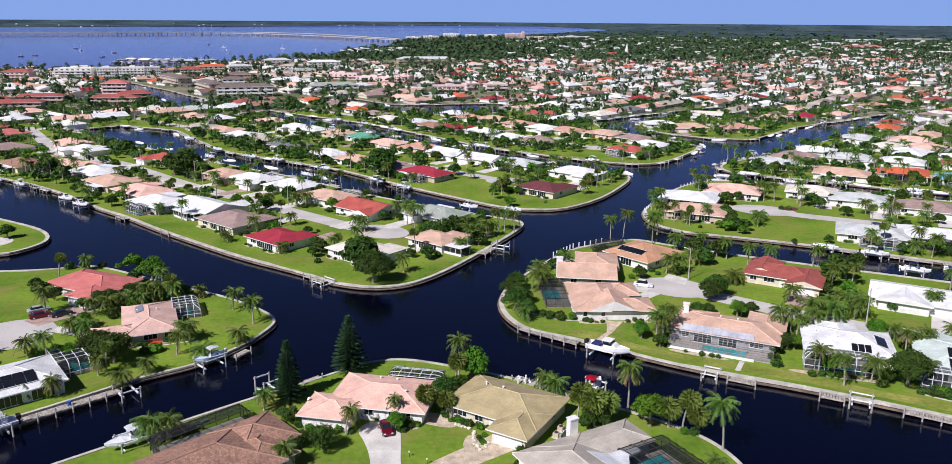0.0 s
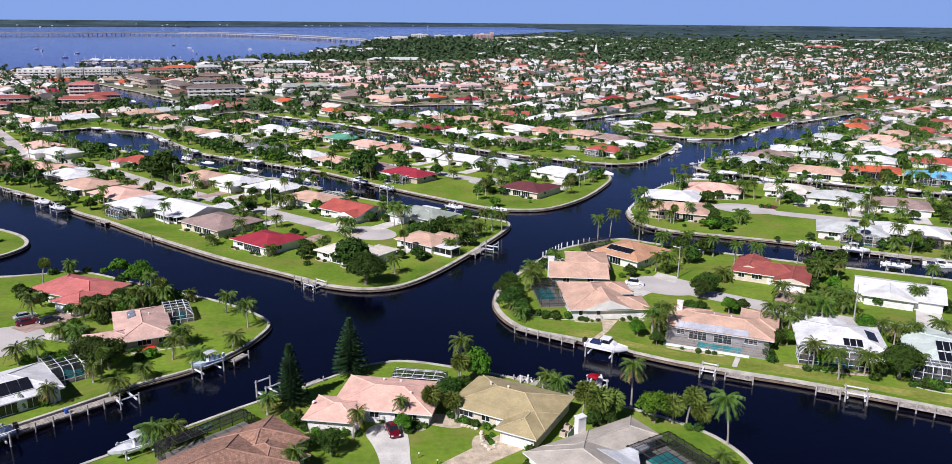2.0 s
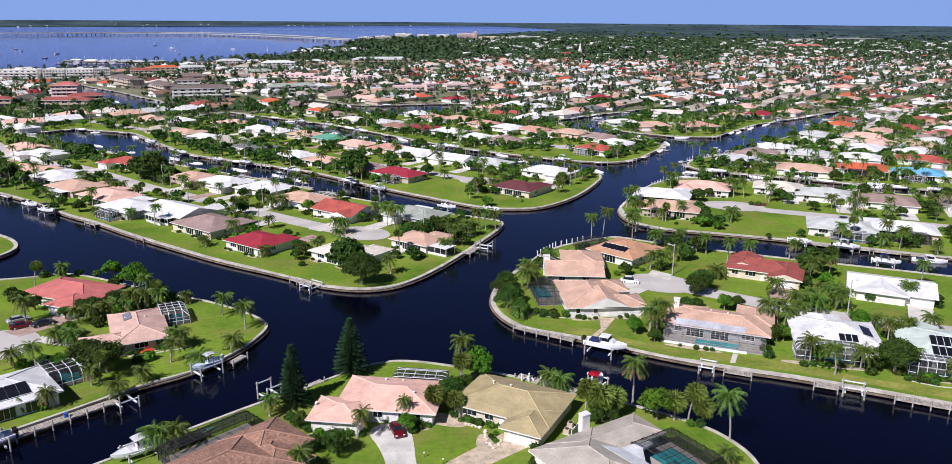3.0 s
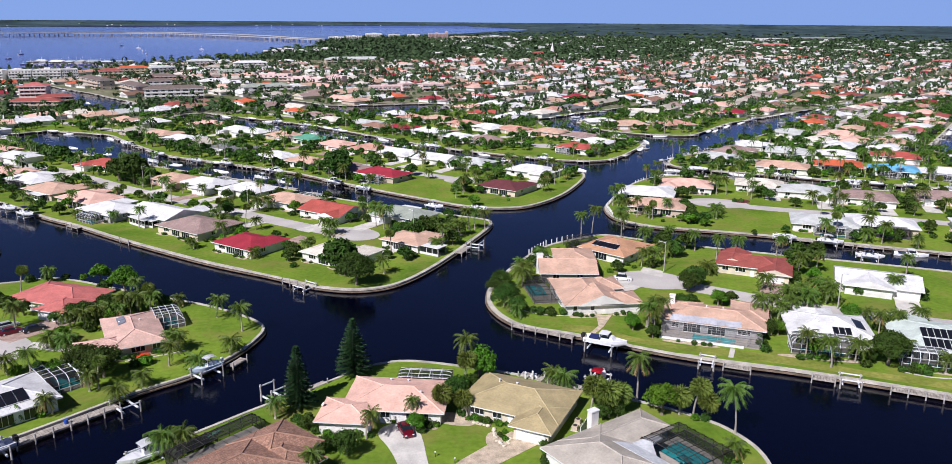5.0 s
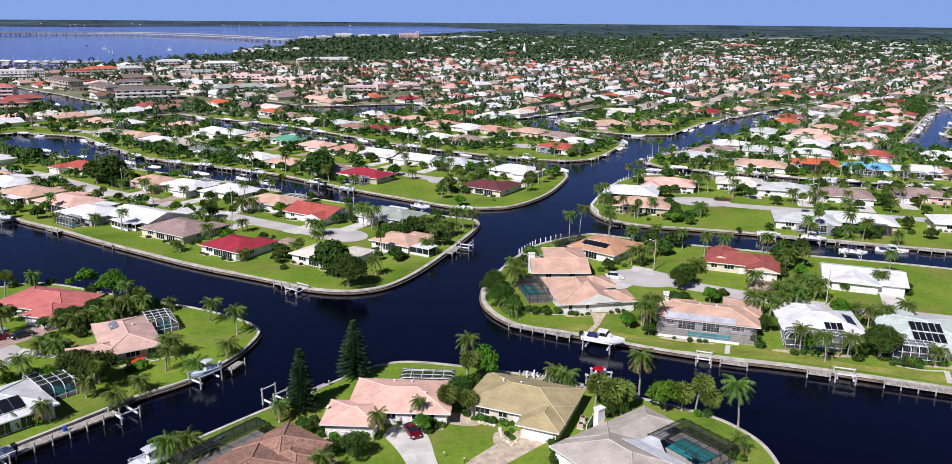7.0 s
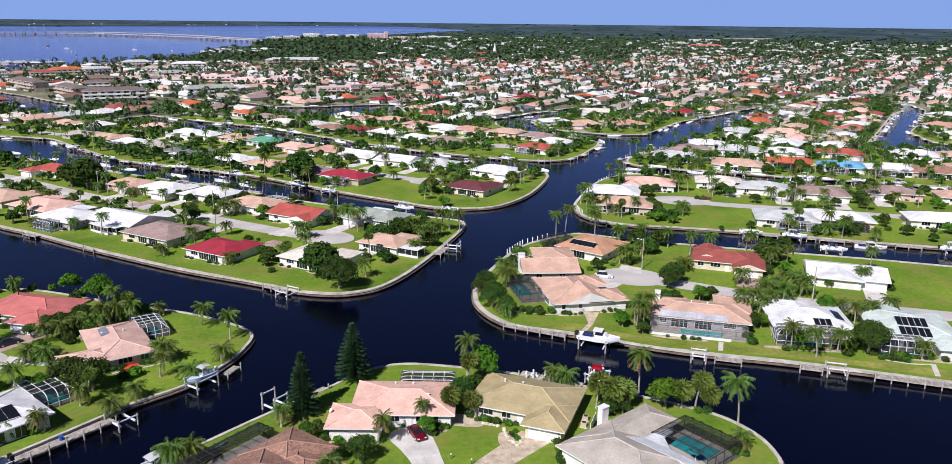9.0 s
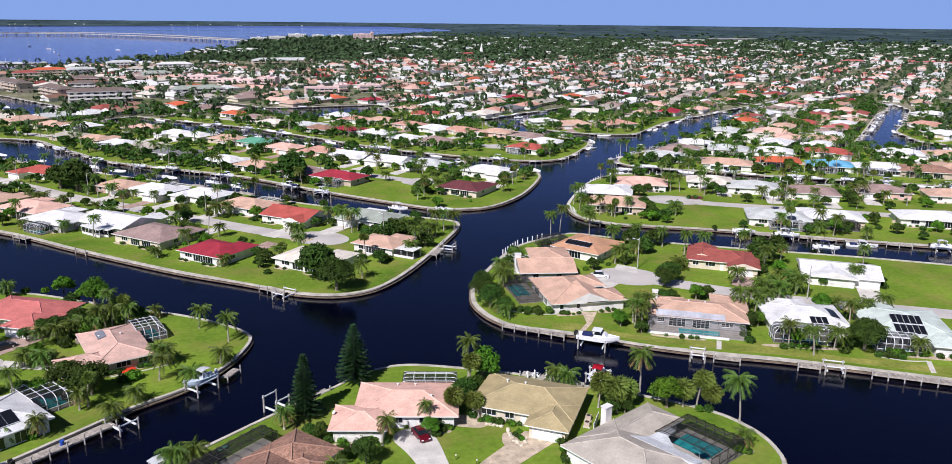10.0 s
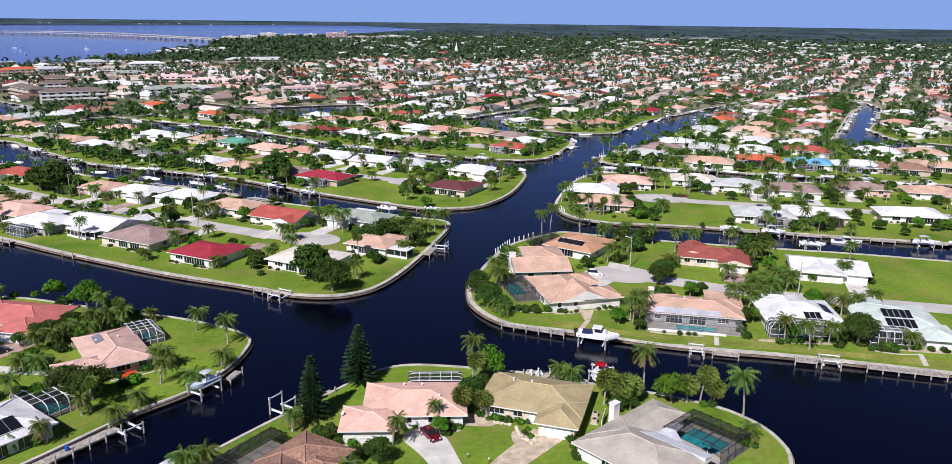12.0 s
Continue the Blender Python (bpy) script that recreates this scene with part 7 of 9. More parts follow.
# woods between the town and the bay, and along the far right
for _ in range(4300):
    ang, r = radians(town.uniform(-14, 22)), town.uniform(1250, 2950)
    x, y = r * math.sin(ang) - 18, r * math.cos(ang)
    if (r < 1080 and town.random() < 0.5) or not on_land(x, y) or not clear_of_blocks(x, y):
        continue
    rad = town.uniform(4, 8)
    add_lump(x, y, rad * 0.6, rad, town.uniform(0.7, 1.0))
for _ in range(3800):
    ang, r = radians(town.uniform(16, 52)), 1500 + 1480 * town.random()
    x, y = r * math.sin(ang) - 18, r * math.cos(ang)
    if not on_land(x, y):
        continue
    rad = town.uniform(3.5, 8)
    if not clear_of_blocks(x, y):
        continue
    add_lump(x, y, rad * 0.6, rad, town.uniform(0.6, 0.9))
for _ in range(1500):
    x, y = town.uniform(-560, 60), town.uniform(540, 1350)
    if on_land(x, y) and clear_of_blocks(x, y) and clear_of(x, y, 3):
        rad = town.uniform(1.6, 4.2)
        add_lump(x, y, rad * 0.8 + town.choice((0, 0, 2.5, 4.5)), rad, town.uniform(0.8, 1.2))
# low woods all the way to the horizon
for _ in range(2200):
    ang, r = radians(town.uniform(-38, 54)), 2900 * (13500 / 2900) ** (town.random() ** 1.6)
    x, y = r * math.sin(ang) - 18, r * math.cos(ang)
    if on_land(x, y):
        if r > 4400 and town.random() < 0.85:
            continue
        rad = town.uniform(9, 24)
        x, y, z = settle_far(x, y, 0.0)
        add_lump(x, y, z + 0.5, rad, town.uniform(0.16, 0.34) if r < 6000 else 0.12)
allv = np.concatenate(lump_v)
me = bpy.data.meshes.new("distant_trees")
nf = len(allv) // 4
me.vertices.add(len(allv))
me.vertices.foreach_set("co", allv.ravel())
me.loops.add(nf * 4)
me.loops.foreach_set("vertex_index", np.arange(nf * 4, dtype=np.int32))
me.polygons.add(nf)
me.polygons.foreach_set("loop_start", np.arange(0, nf * 4, 4, dtype=np.int32))
me.update(calc_edges=True)
tagged(part("distant_trees", me, FAR_LEAF), "dense dark green trees and woods of the distant town", "trees", kind="stuff")

# twin road bridges over the bay
for deck_z, line in ((5.5, [(-150, 2180), (-198, 2250), (-310, 2426), (-517, 2699), (-759, 2960), (-911, 2990), (-1086, 2960), (-1235, 2859), (-1600, 2660), (-2100, 2380)]), (7.5, [(-170, 2260), (-275, 2429), (-373, 2636), (-565, 2940), (-797, 3090), (-941, 3080), (-1240, 2900), (-1600, 2700), (-2100, 2420)])):
    br = tagged(thing("bridge", 0, 0), "long low concrete road bridge across the bay", "bridge", "bay bridges")
    bm = bmesh.new()
    total = 0
    for a, b in zip(line, line[1:]):
        a, b = Vector((*a, 0)), Vector((*b, 0))
        n = (b - a).normalized()
        s = Vector((-n.y, n.x, 0)) * 6
        z0, z1 = deck_z - 1.0, deck_z + 0.6
        vs = [bm.verts.new(q + e + Vector((0, 0, z))) for z in (z0, z1) for q, e in ((a, -s), (b, -s), (b, s), (a, s))]
        for q in ((0, 1, 5, 4), (1, 2, 6, 5), (2, 3, 7, 6), (3, 0, 4, 7), (4, 5, 6, 7), (3, 2, 1, 0)):
            bm.faces.new([vs[i] for i in q])
        steps = int((b - a).length / 30)
        for k in range(steps):
            p = a.lerp(b, (k + 0.5) / steps)
            pb = bmesh.new()
            for sg in (-1, 1):
                bar(pb, p + s * 0.7 * sg + Vector((0, 0, -3)), p + s * 0.7 * sg + Vector((0, 0, z0)), 0.9, 6)
            part("pier", pb, CONCRETE, br)
    part("deck", bm, CONCRETE, br)

# sails and craft at anchor on the bay
for sx, sy in ((-719, 1306), (-719, 1350), (-790, 1640), (-738, 1554), (-586, 1303), (-633, 1459), (-470, 1600), (-380, 1700), (-300, 1650), (-520, 1750), (-600, 1900), (-430, 1480),
               *[(-500 + k * 8.6, 1148 - k * 0.6 + (k % 3) * 5) for k in range(17)], *[(-492 + k * 9.4, 1190 - k * 0.6 + (k % 2) * 6) for k in range(14)]):
    bt = tagged(thing("sailboat", sx, sy, CHANNEL_Z, town.uniform(0, 360)), "small white sailing boat on the bay", "boat", "anchored boats")
    hull = bmesh.new()
    rows = []
    for k, (px, wd) in enumerate(((-5, 1.2), (-2, 1.6), (2, 1.5), (5.5, 0.1))):
        rows.append([hull.verts.new(v) for v in ((px, -wd, 1.3), (px, -wd * 0.5, -0.3), (px, wd * 0.5, -0.3), (px, wd, 1.3))])
    for a, b in zip(rows, rows[1:]):
        for j in range(3):
            hull.faces.new((a[j], b[j], b[j + 1], a[j + 1]))
        hull.faces.new((a[3], b[3], b[0], a[0]))
    hull.faces.new(rows[0])
    box(hull, -2, 1.5, -0.8, 0.8, 1.3, 1.9)
    part("hull", hull, GEL, bt)
    mast = bmesh.new()
    bar(mast, (0.5, 0, 1.3), (0.5, 0, 9.5), 0.07, 4)
    bar(mast, (0.5, 0, 2.6), (-4, 0, 2.6), 0.10, 4)
    part("mast", mast, ALU, bt)

# ---------------------------------------------------------------- docks, lifts and boats
DECK_Z = 0.12


def pile(parent, x, y, top=1.3, r=0.14):
    key = ("pile", top, r)
    if key not in mesh_cache:
        bm = bmesh.new()
        bar(bm, (0, 0, -2.6), (0, 0, top), r, 8, r * 0.9)
        me = bpy.data.meshes.new("pile")
        bm.to_mesh(me)
        bm.free()
        me.materials.append(PILE)
        mesh_cache[key] = me
    put("piling", mesh_cache[key], parent, pose(x, y, 0))


def dock(x, y, turn, length, width=1.6, label="weathered timber dock along the seawall", tall=1.0):
    """A plank walk on piles. Runs along its own x, the shore lies on +y."""
    d = thing("dock", x, y, 0, turn, label, "dock", "docks")
    if math.hypot(x + 18, y) < 160:
        n = max(3, int(length / 0.45))
        key = ("plank", round(length / n, 3), width)
        if key not in mesh_cache:
            bm = bmesh.new()
            box(bm, -length / n / 2 + 0.03, length / n / 2 - 0.03, -width / 2, width / 2, DECK_Z - 0.06, DECK_Z)
            mesh_cache[key] = bpy.data.meshes.new("plank")
            bm.to_mesh(mesh_cache[key])
            bm.free()
            mesh_cache[key].materials.append(WOOD)
        for k in range(n):
            put("plank", mesh_cache[key], d, pose(-length / 2 + length * (k + 0.5) / n, 0, 0.008 * (k % 3)))
    else:
        bm = bmesh.new()
        box(bm, -length / 2, length / 2, -width / 2, width / 2, DECK_Z - 0.06, DECK_Z)
        part("deck", bm, WOOD, d)
    for sg in (-1, 1):
        bm = bmesh.new()
        box(bm, -length / 2, length / 2, sg * width / 2 - 0.08, sg * width / 2 + 0.08, DECK_Z - 0.3, DECK_Z - 0.065)
        part("beam", bm, WOOD, d)
    for k in range(max(2, int(length / 2.6) + 1)):
        pile(d, -length / 2 + length * k / max(1, int(length / 2.6)), -width / 2 - 0.16, tall)
    return d


def lift(x, y, turn, length=6.0, width=3.6, label="white boat lift on four piles", top=1.7):
    """Four piles, two top beams and a cradle."""
    d = thing("boat_lift", x, y, 0, turn, label, "boat lift", "boat lifts")
    for sx in (-1, 1):
        for sy in (-1, 1):
            pile(d, sx * length / 2 * 0.7, sy * width / 2, top, 0.17)
    for sy in (-1, 1):
        bm = bmesh.new()
        box(bm, -length * 0.40, length * 0.40, sy * width / 2 - 0.08, sy * width / 2 + 0.08, top - 0.4, top - 0.2)
        part("top_beam", bm, ALU, d)
    for sx in (-1, 1):
        bm = bmesh.new()
        box(bm, sx * length * 0.28 - 0.12, sx * length * 0.28 + 0.12, -width / 2, width / 2, -0.15, 0.12)
        part("cradle_beam", bm, ALU, d)
    return d


def hull_mesh(length, beam, high):
    """A planing hull lofted through seven stations, with a sheer that rises to the bow and a hollow cockpit."""
    bm = bmesh.new()
    rows = []
    for s, w, keel, sheer in ((0, 0.92, 0.10, 0.78), (0.2, 1.0, 0.03, 0.80), (0.45, 1.0, 0.0, 0.85), (0.65, 0.9, 0.03, 0.92), (0.8, 0.66, 0.12, 0.97), (0.92, 0.32, 0.32, 1.02), (1.0, 0.03, 0.62, 1.06)):
        x, w = (s - 0.45) * length, w * beam / 2
        pts = [(0, keel), (0.72 * w, keel + 0.16), (0.95 * w, 0.5 * (keel + sheer)), (w, sheer), (w * 0.86, sheer + 0.02), (w * 0.82, max(keel + 0.2, 0.45) if s < 0.62 else sheer - 0.02)]
        full = [(-px, pz) for px, pz in reversed(pts)] + pts[1:]
        rows.append([bm.verts.new((x, px, pz * high)) for px, pz in full])
    for a, b in zip(rows, rows[1:]):
        for j in range(len(a) - 1):
            bm.faces.new((a[j], b[j], b[j + 1], a[j + 1]))
        bm.faces.new((a[-1], b[-1], b[0], a[0]))
    bm.faces.new(rows[0])
    bmesh.ops.recalc_face_normals(bm, faces=bm.faces[:])
    me = bpy.data.meshes.new("hull")
    bm.to_mesh(me)
    bm.free()
    return me


def canopy_mesh(length, width, z):
    bm = bmesh.new()
    n = 5
    rows = []
    for k in range(n + 1):
        s = k / n * 2 - 1
        rows.append([bm.verts.new((s * length / 2, j * width / 4, z + 0.22 * (1 - s * s) + 0.12 * (1 - (j / 2) ** 2))) for j in range(-2, 3)])
    for a, b in zip(rows, rows[1:]):
        for j in range(4):
            bm.faces.new((a[j], b[j], b[j + 1], a[j + 1]))
    bmesh.ops.solidify(bm, geom=bm.faces[:], thickness=0.06)
    for sx in (-1, 1):
        for sy in (-1, 1):
            bar(bm, (sx * length * 0.35, sy * width * 0.45, 0.9), (sx * length * 0.4, sy * width * 0.45, z + 0.05), 0.035, 4, mat=1)
    me = bpy.data.meshes.new("canopy")
    bm.to_mesh(me)
    bm.free()
    return me


def boat(x, y, turn, z=0.2, length=7.5, beam=2.5, kind="console", colour=None, top=None, label="white motorboat on a lift", high=1.35):
    b = thing("boat", x, y, z, turn, label, "boat", "boats")
    key = ("hull", length, beam, colour.name if colour else "", high)
    if key not in mesh_cache:
        mesh_cache[key] = dress(hull_mesh(length, beam, high), colour or GEL)
    put("hull", mesh_cache[key], b)
    if kind == "cruiser":
        bm = bmesh.new()
        box(bm, -0.05 * length, 0.30 * length, -beam * 0.36, beam * 0.36, high * 0.8, high * 0.8 + 0.75)
        for v in bm.verts:
            if v.co.z > high:
                v.co.x -= (v.co.x - 0.05 * length) * 0.35
                v.co.y *= 0.85
        part("cabin", bm, GEL, b)
        bm = bmesh.new()
        box(bm, -0.02 * length, 0.16 * length, -beam * 0.37, beam * 0.37, high + 0.25, high + 0.62)
        part("windshield", bm, GLASS, b)
        bm = bmesh.new()
        box(bm, -0.08 * length, 0.14 * length, -beam * 0.38, beam * 0.38, high + 0.95, high + 1.05)
        for sx in (-0.06, 0.12):
            for sy in (-1, 1):
                bar(bm, (sx * length, sy * beam * 0.34, high + 0.3), (sx * length, sy * beam * 0.36, high + 0.97), 0.04, 4)
        part("hardtop", bm, GEL, b)
        bm = bmesh.new()
        box(bm, -0.32 * length, -0.10 * length, -beam * 0.36, beam * 0.36, high * 0.82, high * 0.82 + 0.25)
        part("cockpit_cover", bm, NAVY, b, "navy canvas cover")
    else:
        bm = bmesh.new()
        box(bm, -0.12 * length, 0.06 * length, -0.45, 0.45, high * 0.45, high * 0.45 + 0.95)
        box(bm, -0.28 * length, -0.2 * length, -0.5, 0.5, high * 0.45, high * 0.45 + 0.75)
        part("console", bm, GEL, b)
        bm = bmesh.new()
        vs = box(bm, 0.02 * length, 0.045 * length, -0.5, 0.5, high * 0.45 + 0.9, high * 0.45 + 1.4)
        part("windshield", bm, GLASS, b)
        if top:
            put("canopy", dress(canopy_mesh(length * 0.36, beam * 0.8, 2.55), top, ALU), b, pose(-0.05 * length, 0, 0))
    for sy in ((-0.35, 0.35) if length > 8 else (0,)):
        bm = bmesh.new()
        box(bm, -0.52 * length, -0.45 * length, sy - 0.2, sy + 0.2, high * 0.6, high * 0.6 + 0.75)
        box(bm, -0.50 * length, -0.475 * length, sy - 0.07, sy + 0.07, -0.15, high * 0.6)
        part("outboard_motor", bm, TYRE if length > 7 else GEL, b)
    return b


dock(17.0, 151.6, -36, 14.0, 1.7)
lift(27.0, 142.4, -33, 8.0, 4.0)
boat(27.4, 142.2, -33, 0.45, 8.8, 2.9, "cruiser", label="large white cabin cruiser with navy covers on a lift", high=1.7)
lift(45.5, 132.8, -28, 4.0, 3.6, "white metal gantry lift at the seawall", 1.0)
dock(50.5, 130.2, -28, 5.0, 1.4)
dock(64.5, 124.0, -28, 4.0, 2.2)
lift(68.4, 121.6, -28, 5.0, 3.0, "empty boat lift on tall leaning piles", 1.3)
dock(80.5, 115.2, -30, 14.0, 1.8)
lift(90.5, 107.5, -30, 7.5, 4.0)
boat(90.5, 107.4, 150, 0.3, 8.6, 2.9, "console", top=GEL, label="white motorboat with a hardtop on a lift")
lift(-49.8, 138.2, 46, 6.5, 3.4)
boat(-49.6, 138.8, 226, 0.4, 6.2, 2.1, "console", BLUE_HULL, GEL, "pale blue motorboat with a white canopy on a lift")
dock(-45.2, 142.6, 60, 4.0, 1.4)
dock(-69.4, 120.8, 43, 19.0, 1.9)
lift(-61.0, 126.8, 43, 4.6, 4.2, "square empty boat lift with timber piles", 1.2)
lift(-76.6, 112.6, 42, 7.5, 3.8)
boat(-76.6, 112.6, 222, 0.35, 8.4, 2.8, "console", top=GEL, label="white motorboat with a hardtop on a lift")
lift(-52.6, 109.2, 40, 6.5, 3.4)
boat(-52.6, 109.2, 220, 0.3, 7.8, 2.6, "console", top=GEL, label="white motorboat with a white canopy on a lift")
lift(22.2, 127.6, -35, 5.5, 3.0, top=1.2)
boat(22.2, 127.6, 55, -0.5, 6.2, 2.4, "console", top=RED_CANVAS, label="white runabout with a bright red canopy")
dock(13.4, 128.2, -36, 12.0, 2.0, "pale dock with white piles behind a house")
lift(-36.4, 127.6, 43, 4.0, 3.2, "pale boat lift with two tall posts", 2.3)
dock(-29.2, 131.0, 43, 4.0, 1.2)
boat(11.2, 129.8, -36, -0.75, 4.6, 1.7, "console", label="small white tender moored at a pale dock", high=0.9)
for px_, py_ in ((8.9, 129.2), (10.3, 129.4), (12.4, 128.8), (14.3, 127.8)):
    mooring = tagged(thing("mooring_post", px_, py_), "tall white mooring post beside a dock", "mooring post", "mooring posts")
    bm = bmesh.new()
    bar(bm, (0, 0, -2.4), (0, 0, 1.5), 0.18, 8, 0.16)
    part("shaft", bm, TRIM, mooring)
    bm = bmesh.new()
    bar(bm, (0, 0, 1.5), (0, 0, 1.75), 0.2, 8, 0.03)
    part("cap", bm, TRIM, mooring)
dock(-38.4, 188.4, -41, 8.0, 1.6)
lift(-36.0, 184.6, -41, 5.0, 4.2, "empty boat lift with white piles", 1.2)
dock(6.2, 212.4, 62, 7.0, 1.8)
lift(10.2, 216.6, 62, 5.5, 4.0, "empty boat lift with tall piles", 1.6)
dock(-92.0, 232.2, -42, 4.5, 1.6)
lift(1.4, 263.0, -44, 6.5, 3.8)
boat(1.4, 263.0, -44, 0.5, 7.6, 2.6, "console", top=GEL)
boat(134.2, 197.0, -28, -1.45, 9.0, 2.9, "cruiser", label="large white sport cruiser moored at the seawall", high=1.5)

for bx, by, bl, kind, top in ((115.6, 207.6, 7.2, "console", GEL), (154.0, 186.6, 7.6, "console", GEL), (118.6, 192.4, 7.0, "console", NAVY), (104.5, 213.4, 6.4, "console", None)):
    lift(bx, by, -28, 6.2, 3.4)
    boat(bx, by, -28, 0.2, bl, 2.5, kind, top=top)
for bx, by in ((109.6, 213.0), (126.4, 203.8), (145.2, 193.9)):
    dock(bx, by, -29, 7.0, 1.6, "pale timber dock along the seawall")

# white mooring posts along the northern point's seawall
posts = tagged(thing("post_row", 0, 0), "row of white mooring posts along the seawalls", "mooring posts")
for (ax, ay), (bx, by) in (((24.6, 207.6), (31.4, 216.2)), ((31.4, 216.2), (42.6, 222.8)), ((61.6, 249.0), (62.6, 260.0)), ((62.6, 260.0), (70.0, 274.0)), ((86.2, 299.0), (97.0, 310.0))):
    for k in range(6):
        bm = bmesh.new()
        px, py = ax + (bx - ax) * k / 6, ay + (by - ay) * k / 6
        bar(bm, (px, py, -0.2), (px, py, 1.25), 0.17, 8, 0.15)
        part("post", bm, TRIM, posts)

# a dock or lift with a boat behind most of the other houses
berth = random.Random(21)
for hx, hy, hf, hw, hd, hflip, hgw, hdeep in homes:
    back = Vector((-math.cos(radians(hf)), -math.sin(radians(hf))))
    along = Vector((-back.y, back.x))
    o = Vector((hx, hy)) + along * berth.uniform(-6, 6)
    edge = None
    for k in range(10, 70):
        q = o + back * k * 0.5
        if not on_land(q.x, q.y):
            edge = q
            break
    if edge is None:
        continue
    turn = hf - 90
    c = edge + back * 0.95
    if (edge.y < 420 or berth.random() < 0.5) and not (hy < 262 and -100 < hx < 30):
        dock(c.x, c.y, turn, berth.uniform(4, 8), 1.5)
    c = edge + back * 3.6 + along * berth.choice((-5.5, 5.5))
    if (hy < 262 and -100 < hx < 30) or any(math.hypot(c.x - a, c.y - b) < 11 for a, b in ((134, 197), (116, 207), (154, 187), (118, 192), (104, 213))):
        continue
    if berth.random() < 0.72 and not on_land(c.x, c.y):
        lift(c.x, c.y, turn, 6, 3.4)
        boat(c.x, c.y, turn + berth.choice((0, 180)), berth.uniform(0.0, 0.6), berth.choice((6.2, 7.5, 8.6)), 2.6, berth.choice(("console", "console", "cruiser")), top=berth.choice((None, GEL, GEL, NAVY)))

# ---------------------------------------------------------------- pool cages


def cage(x, y, turn, w, d, rails=None, mesh=None, h=2.7, rise=1.1, pool=(), bays=5, rows=3, rail=0.0, label="white-framed screened pool enclosure behind a house"):
    """A screen enclosure: posts, rails and a hipped screen roof over a pool set in a paved deck. Its house stands on +y."""
    rails, mesh = rails or ALU, mesh or SCREEN
    c = thing("pool_enclosure", x, y, 0, turn, label, "pool enclosure", "pool enclosures")
    inset = min(w, d) * 0.24
    fr, sc = bmesh.new(), bmesh.new()
    X, Y = w / 2, d / 2
    xs = [-X + w * k / bays for k in range(bays + 1)]
    ys = [-Y + d * k / rows for k in range(rows + 1)]

    def top_point(px, py):
        near = max(0.0, min(1.0, min(px + X, X - px, py + Y) / inset))
        return Vector((px, py, h + rise * math.sqrt(1 - (1 - near) ** 2)))
    r = rail or (0.075 if rails == ALU else 0.055)
    for px in xs:
        bar(fr, (px, -Y, 0), (px, -Y, h), r)
        pts = [top_point(px, -Y), top_point(px, -Y + inset * 0.15), top_point(px, -Y + inset * 0.5), top_point(px, -Y + inset), top_point(px, Y)]
        for a, b in zip(pts, pts[1:]):
            bar(fr, a, b, r)
    for py in ys:
        for sg in (-1, 1):
            bar(fr, (sg * X, py, 0), (sg * X, py, h), r)
        pts = [top_point(sx, py) for sx in (-X, -X + inset * 0.15, -X + inset * 0.5, -X + inset, X - inset, X - inset * 0.5, X - inset * 0.15, X)]
        for a, b in zip(pts, pts[1:]):
            bar(fr, a, b, r)
    for z in (0.9, h):
        bar(fr, (-X, -Y, z), (X, -Y, z), r)
        for sg in (-1, 1):
            bar(fr, (sg * X, -Y, z), (sg * X, Y, z), r)
    a, b, cc, dd = top_point(-X + inset, -Y + inset), top_point(X - inset, -Y + inset), top_point(X - inset, Y), top_point(-X + inset, Y)
    for p, q in ((a, b), (a, Vector((-X, -Y, h))), (b, Vector((X, -Y, h)))):
        bar(fr, p, q, r * 1.2)
    for quad in ((( -X, -Y, 0), (X, -Y, 0), (X, -Y, h), (-X, -Y, h)), ((-X, Y, 0), (-X, -Y, 0), (-X, -Y, h), (-X, Y, h)), ((X, -Y, 0), (X, Y, 0), (X, Y, h), (X, -Y, h)),
                 (a, b, cc, dd), ((-X, -Y, h), (X, -Y, h), b, a), ((-X, Y, h), (-X, -Y, h), a, dd), ((X, -Y, h), (X, Y, h), cc, b)):
        sc.faces.new([sc.verts.new(v) for v in quad])
    part("frame", fr, rails, c)
    part("screen", sc, mesh, c)
    dk = bmesh.new()
    if pool is not False:
        px0, px1, py0, py1 = pool or (-X * 0.68, X * 0.62, -Y * 0.66, Y * 0.38)
        for q in ((-X, X, -Y, py0), (-X, X, py1, Y), (-X, px0, py0, py1), (px1, X, py0, py1)):
            box(dk, *q, -0.1, 0.14)
        wt = bmesh.new()
        wt.faces.new([wt.verts.new(v) for v in ((px0, py0, 0.07), (px1, py0, 0.07), (px1, py1, 0.07), (px0, py1, 0.07))])
        part("pool", wt, POOL, c, "turquoise pool water")
    else:
        box(dk, -X, X, -Y, Y, -0.1, 0.14)
    part("deck", dk, DECK, c)
    return c


cage(-9.6, 128.6, 168, 9.6, 4.4, ALU, SCREEN_DARK, h=2.5, rise=0.35, bays=5, rail=0.06, label="white-framed screened pool enclosure facing the canal")
cage(27.9, 100.0, 118, 10.2, 8.8, BRONZE, netting("open_black_screen", (0.012, 0.014, 0.016), 0.60), h=2.7, rise=0.8, bays=6, rows=4, pool=(-2.6, 4.0, -3.2, 1.2), label="dark bronze screened enclosure over a turquoise pool")
cage(21.0, 174.6, -88, 14, 6.0, BRONZE, netting("thin_black_screen", (0.012, 0.014, 0.016), 0.55), h=2.3, rise=0.3, bays=6, pool=(-5.8, 2.0, -2.4, 1.5), label="flat dark screened enclosure over a turquoise pool")
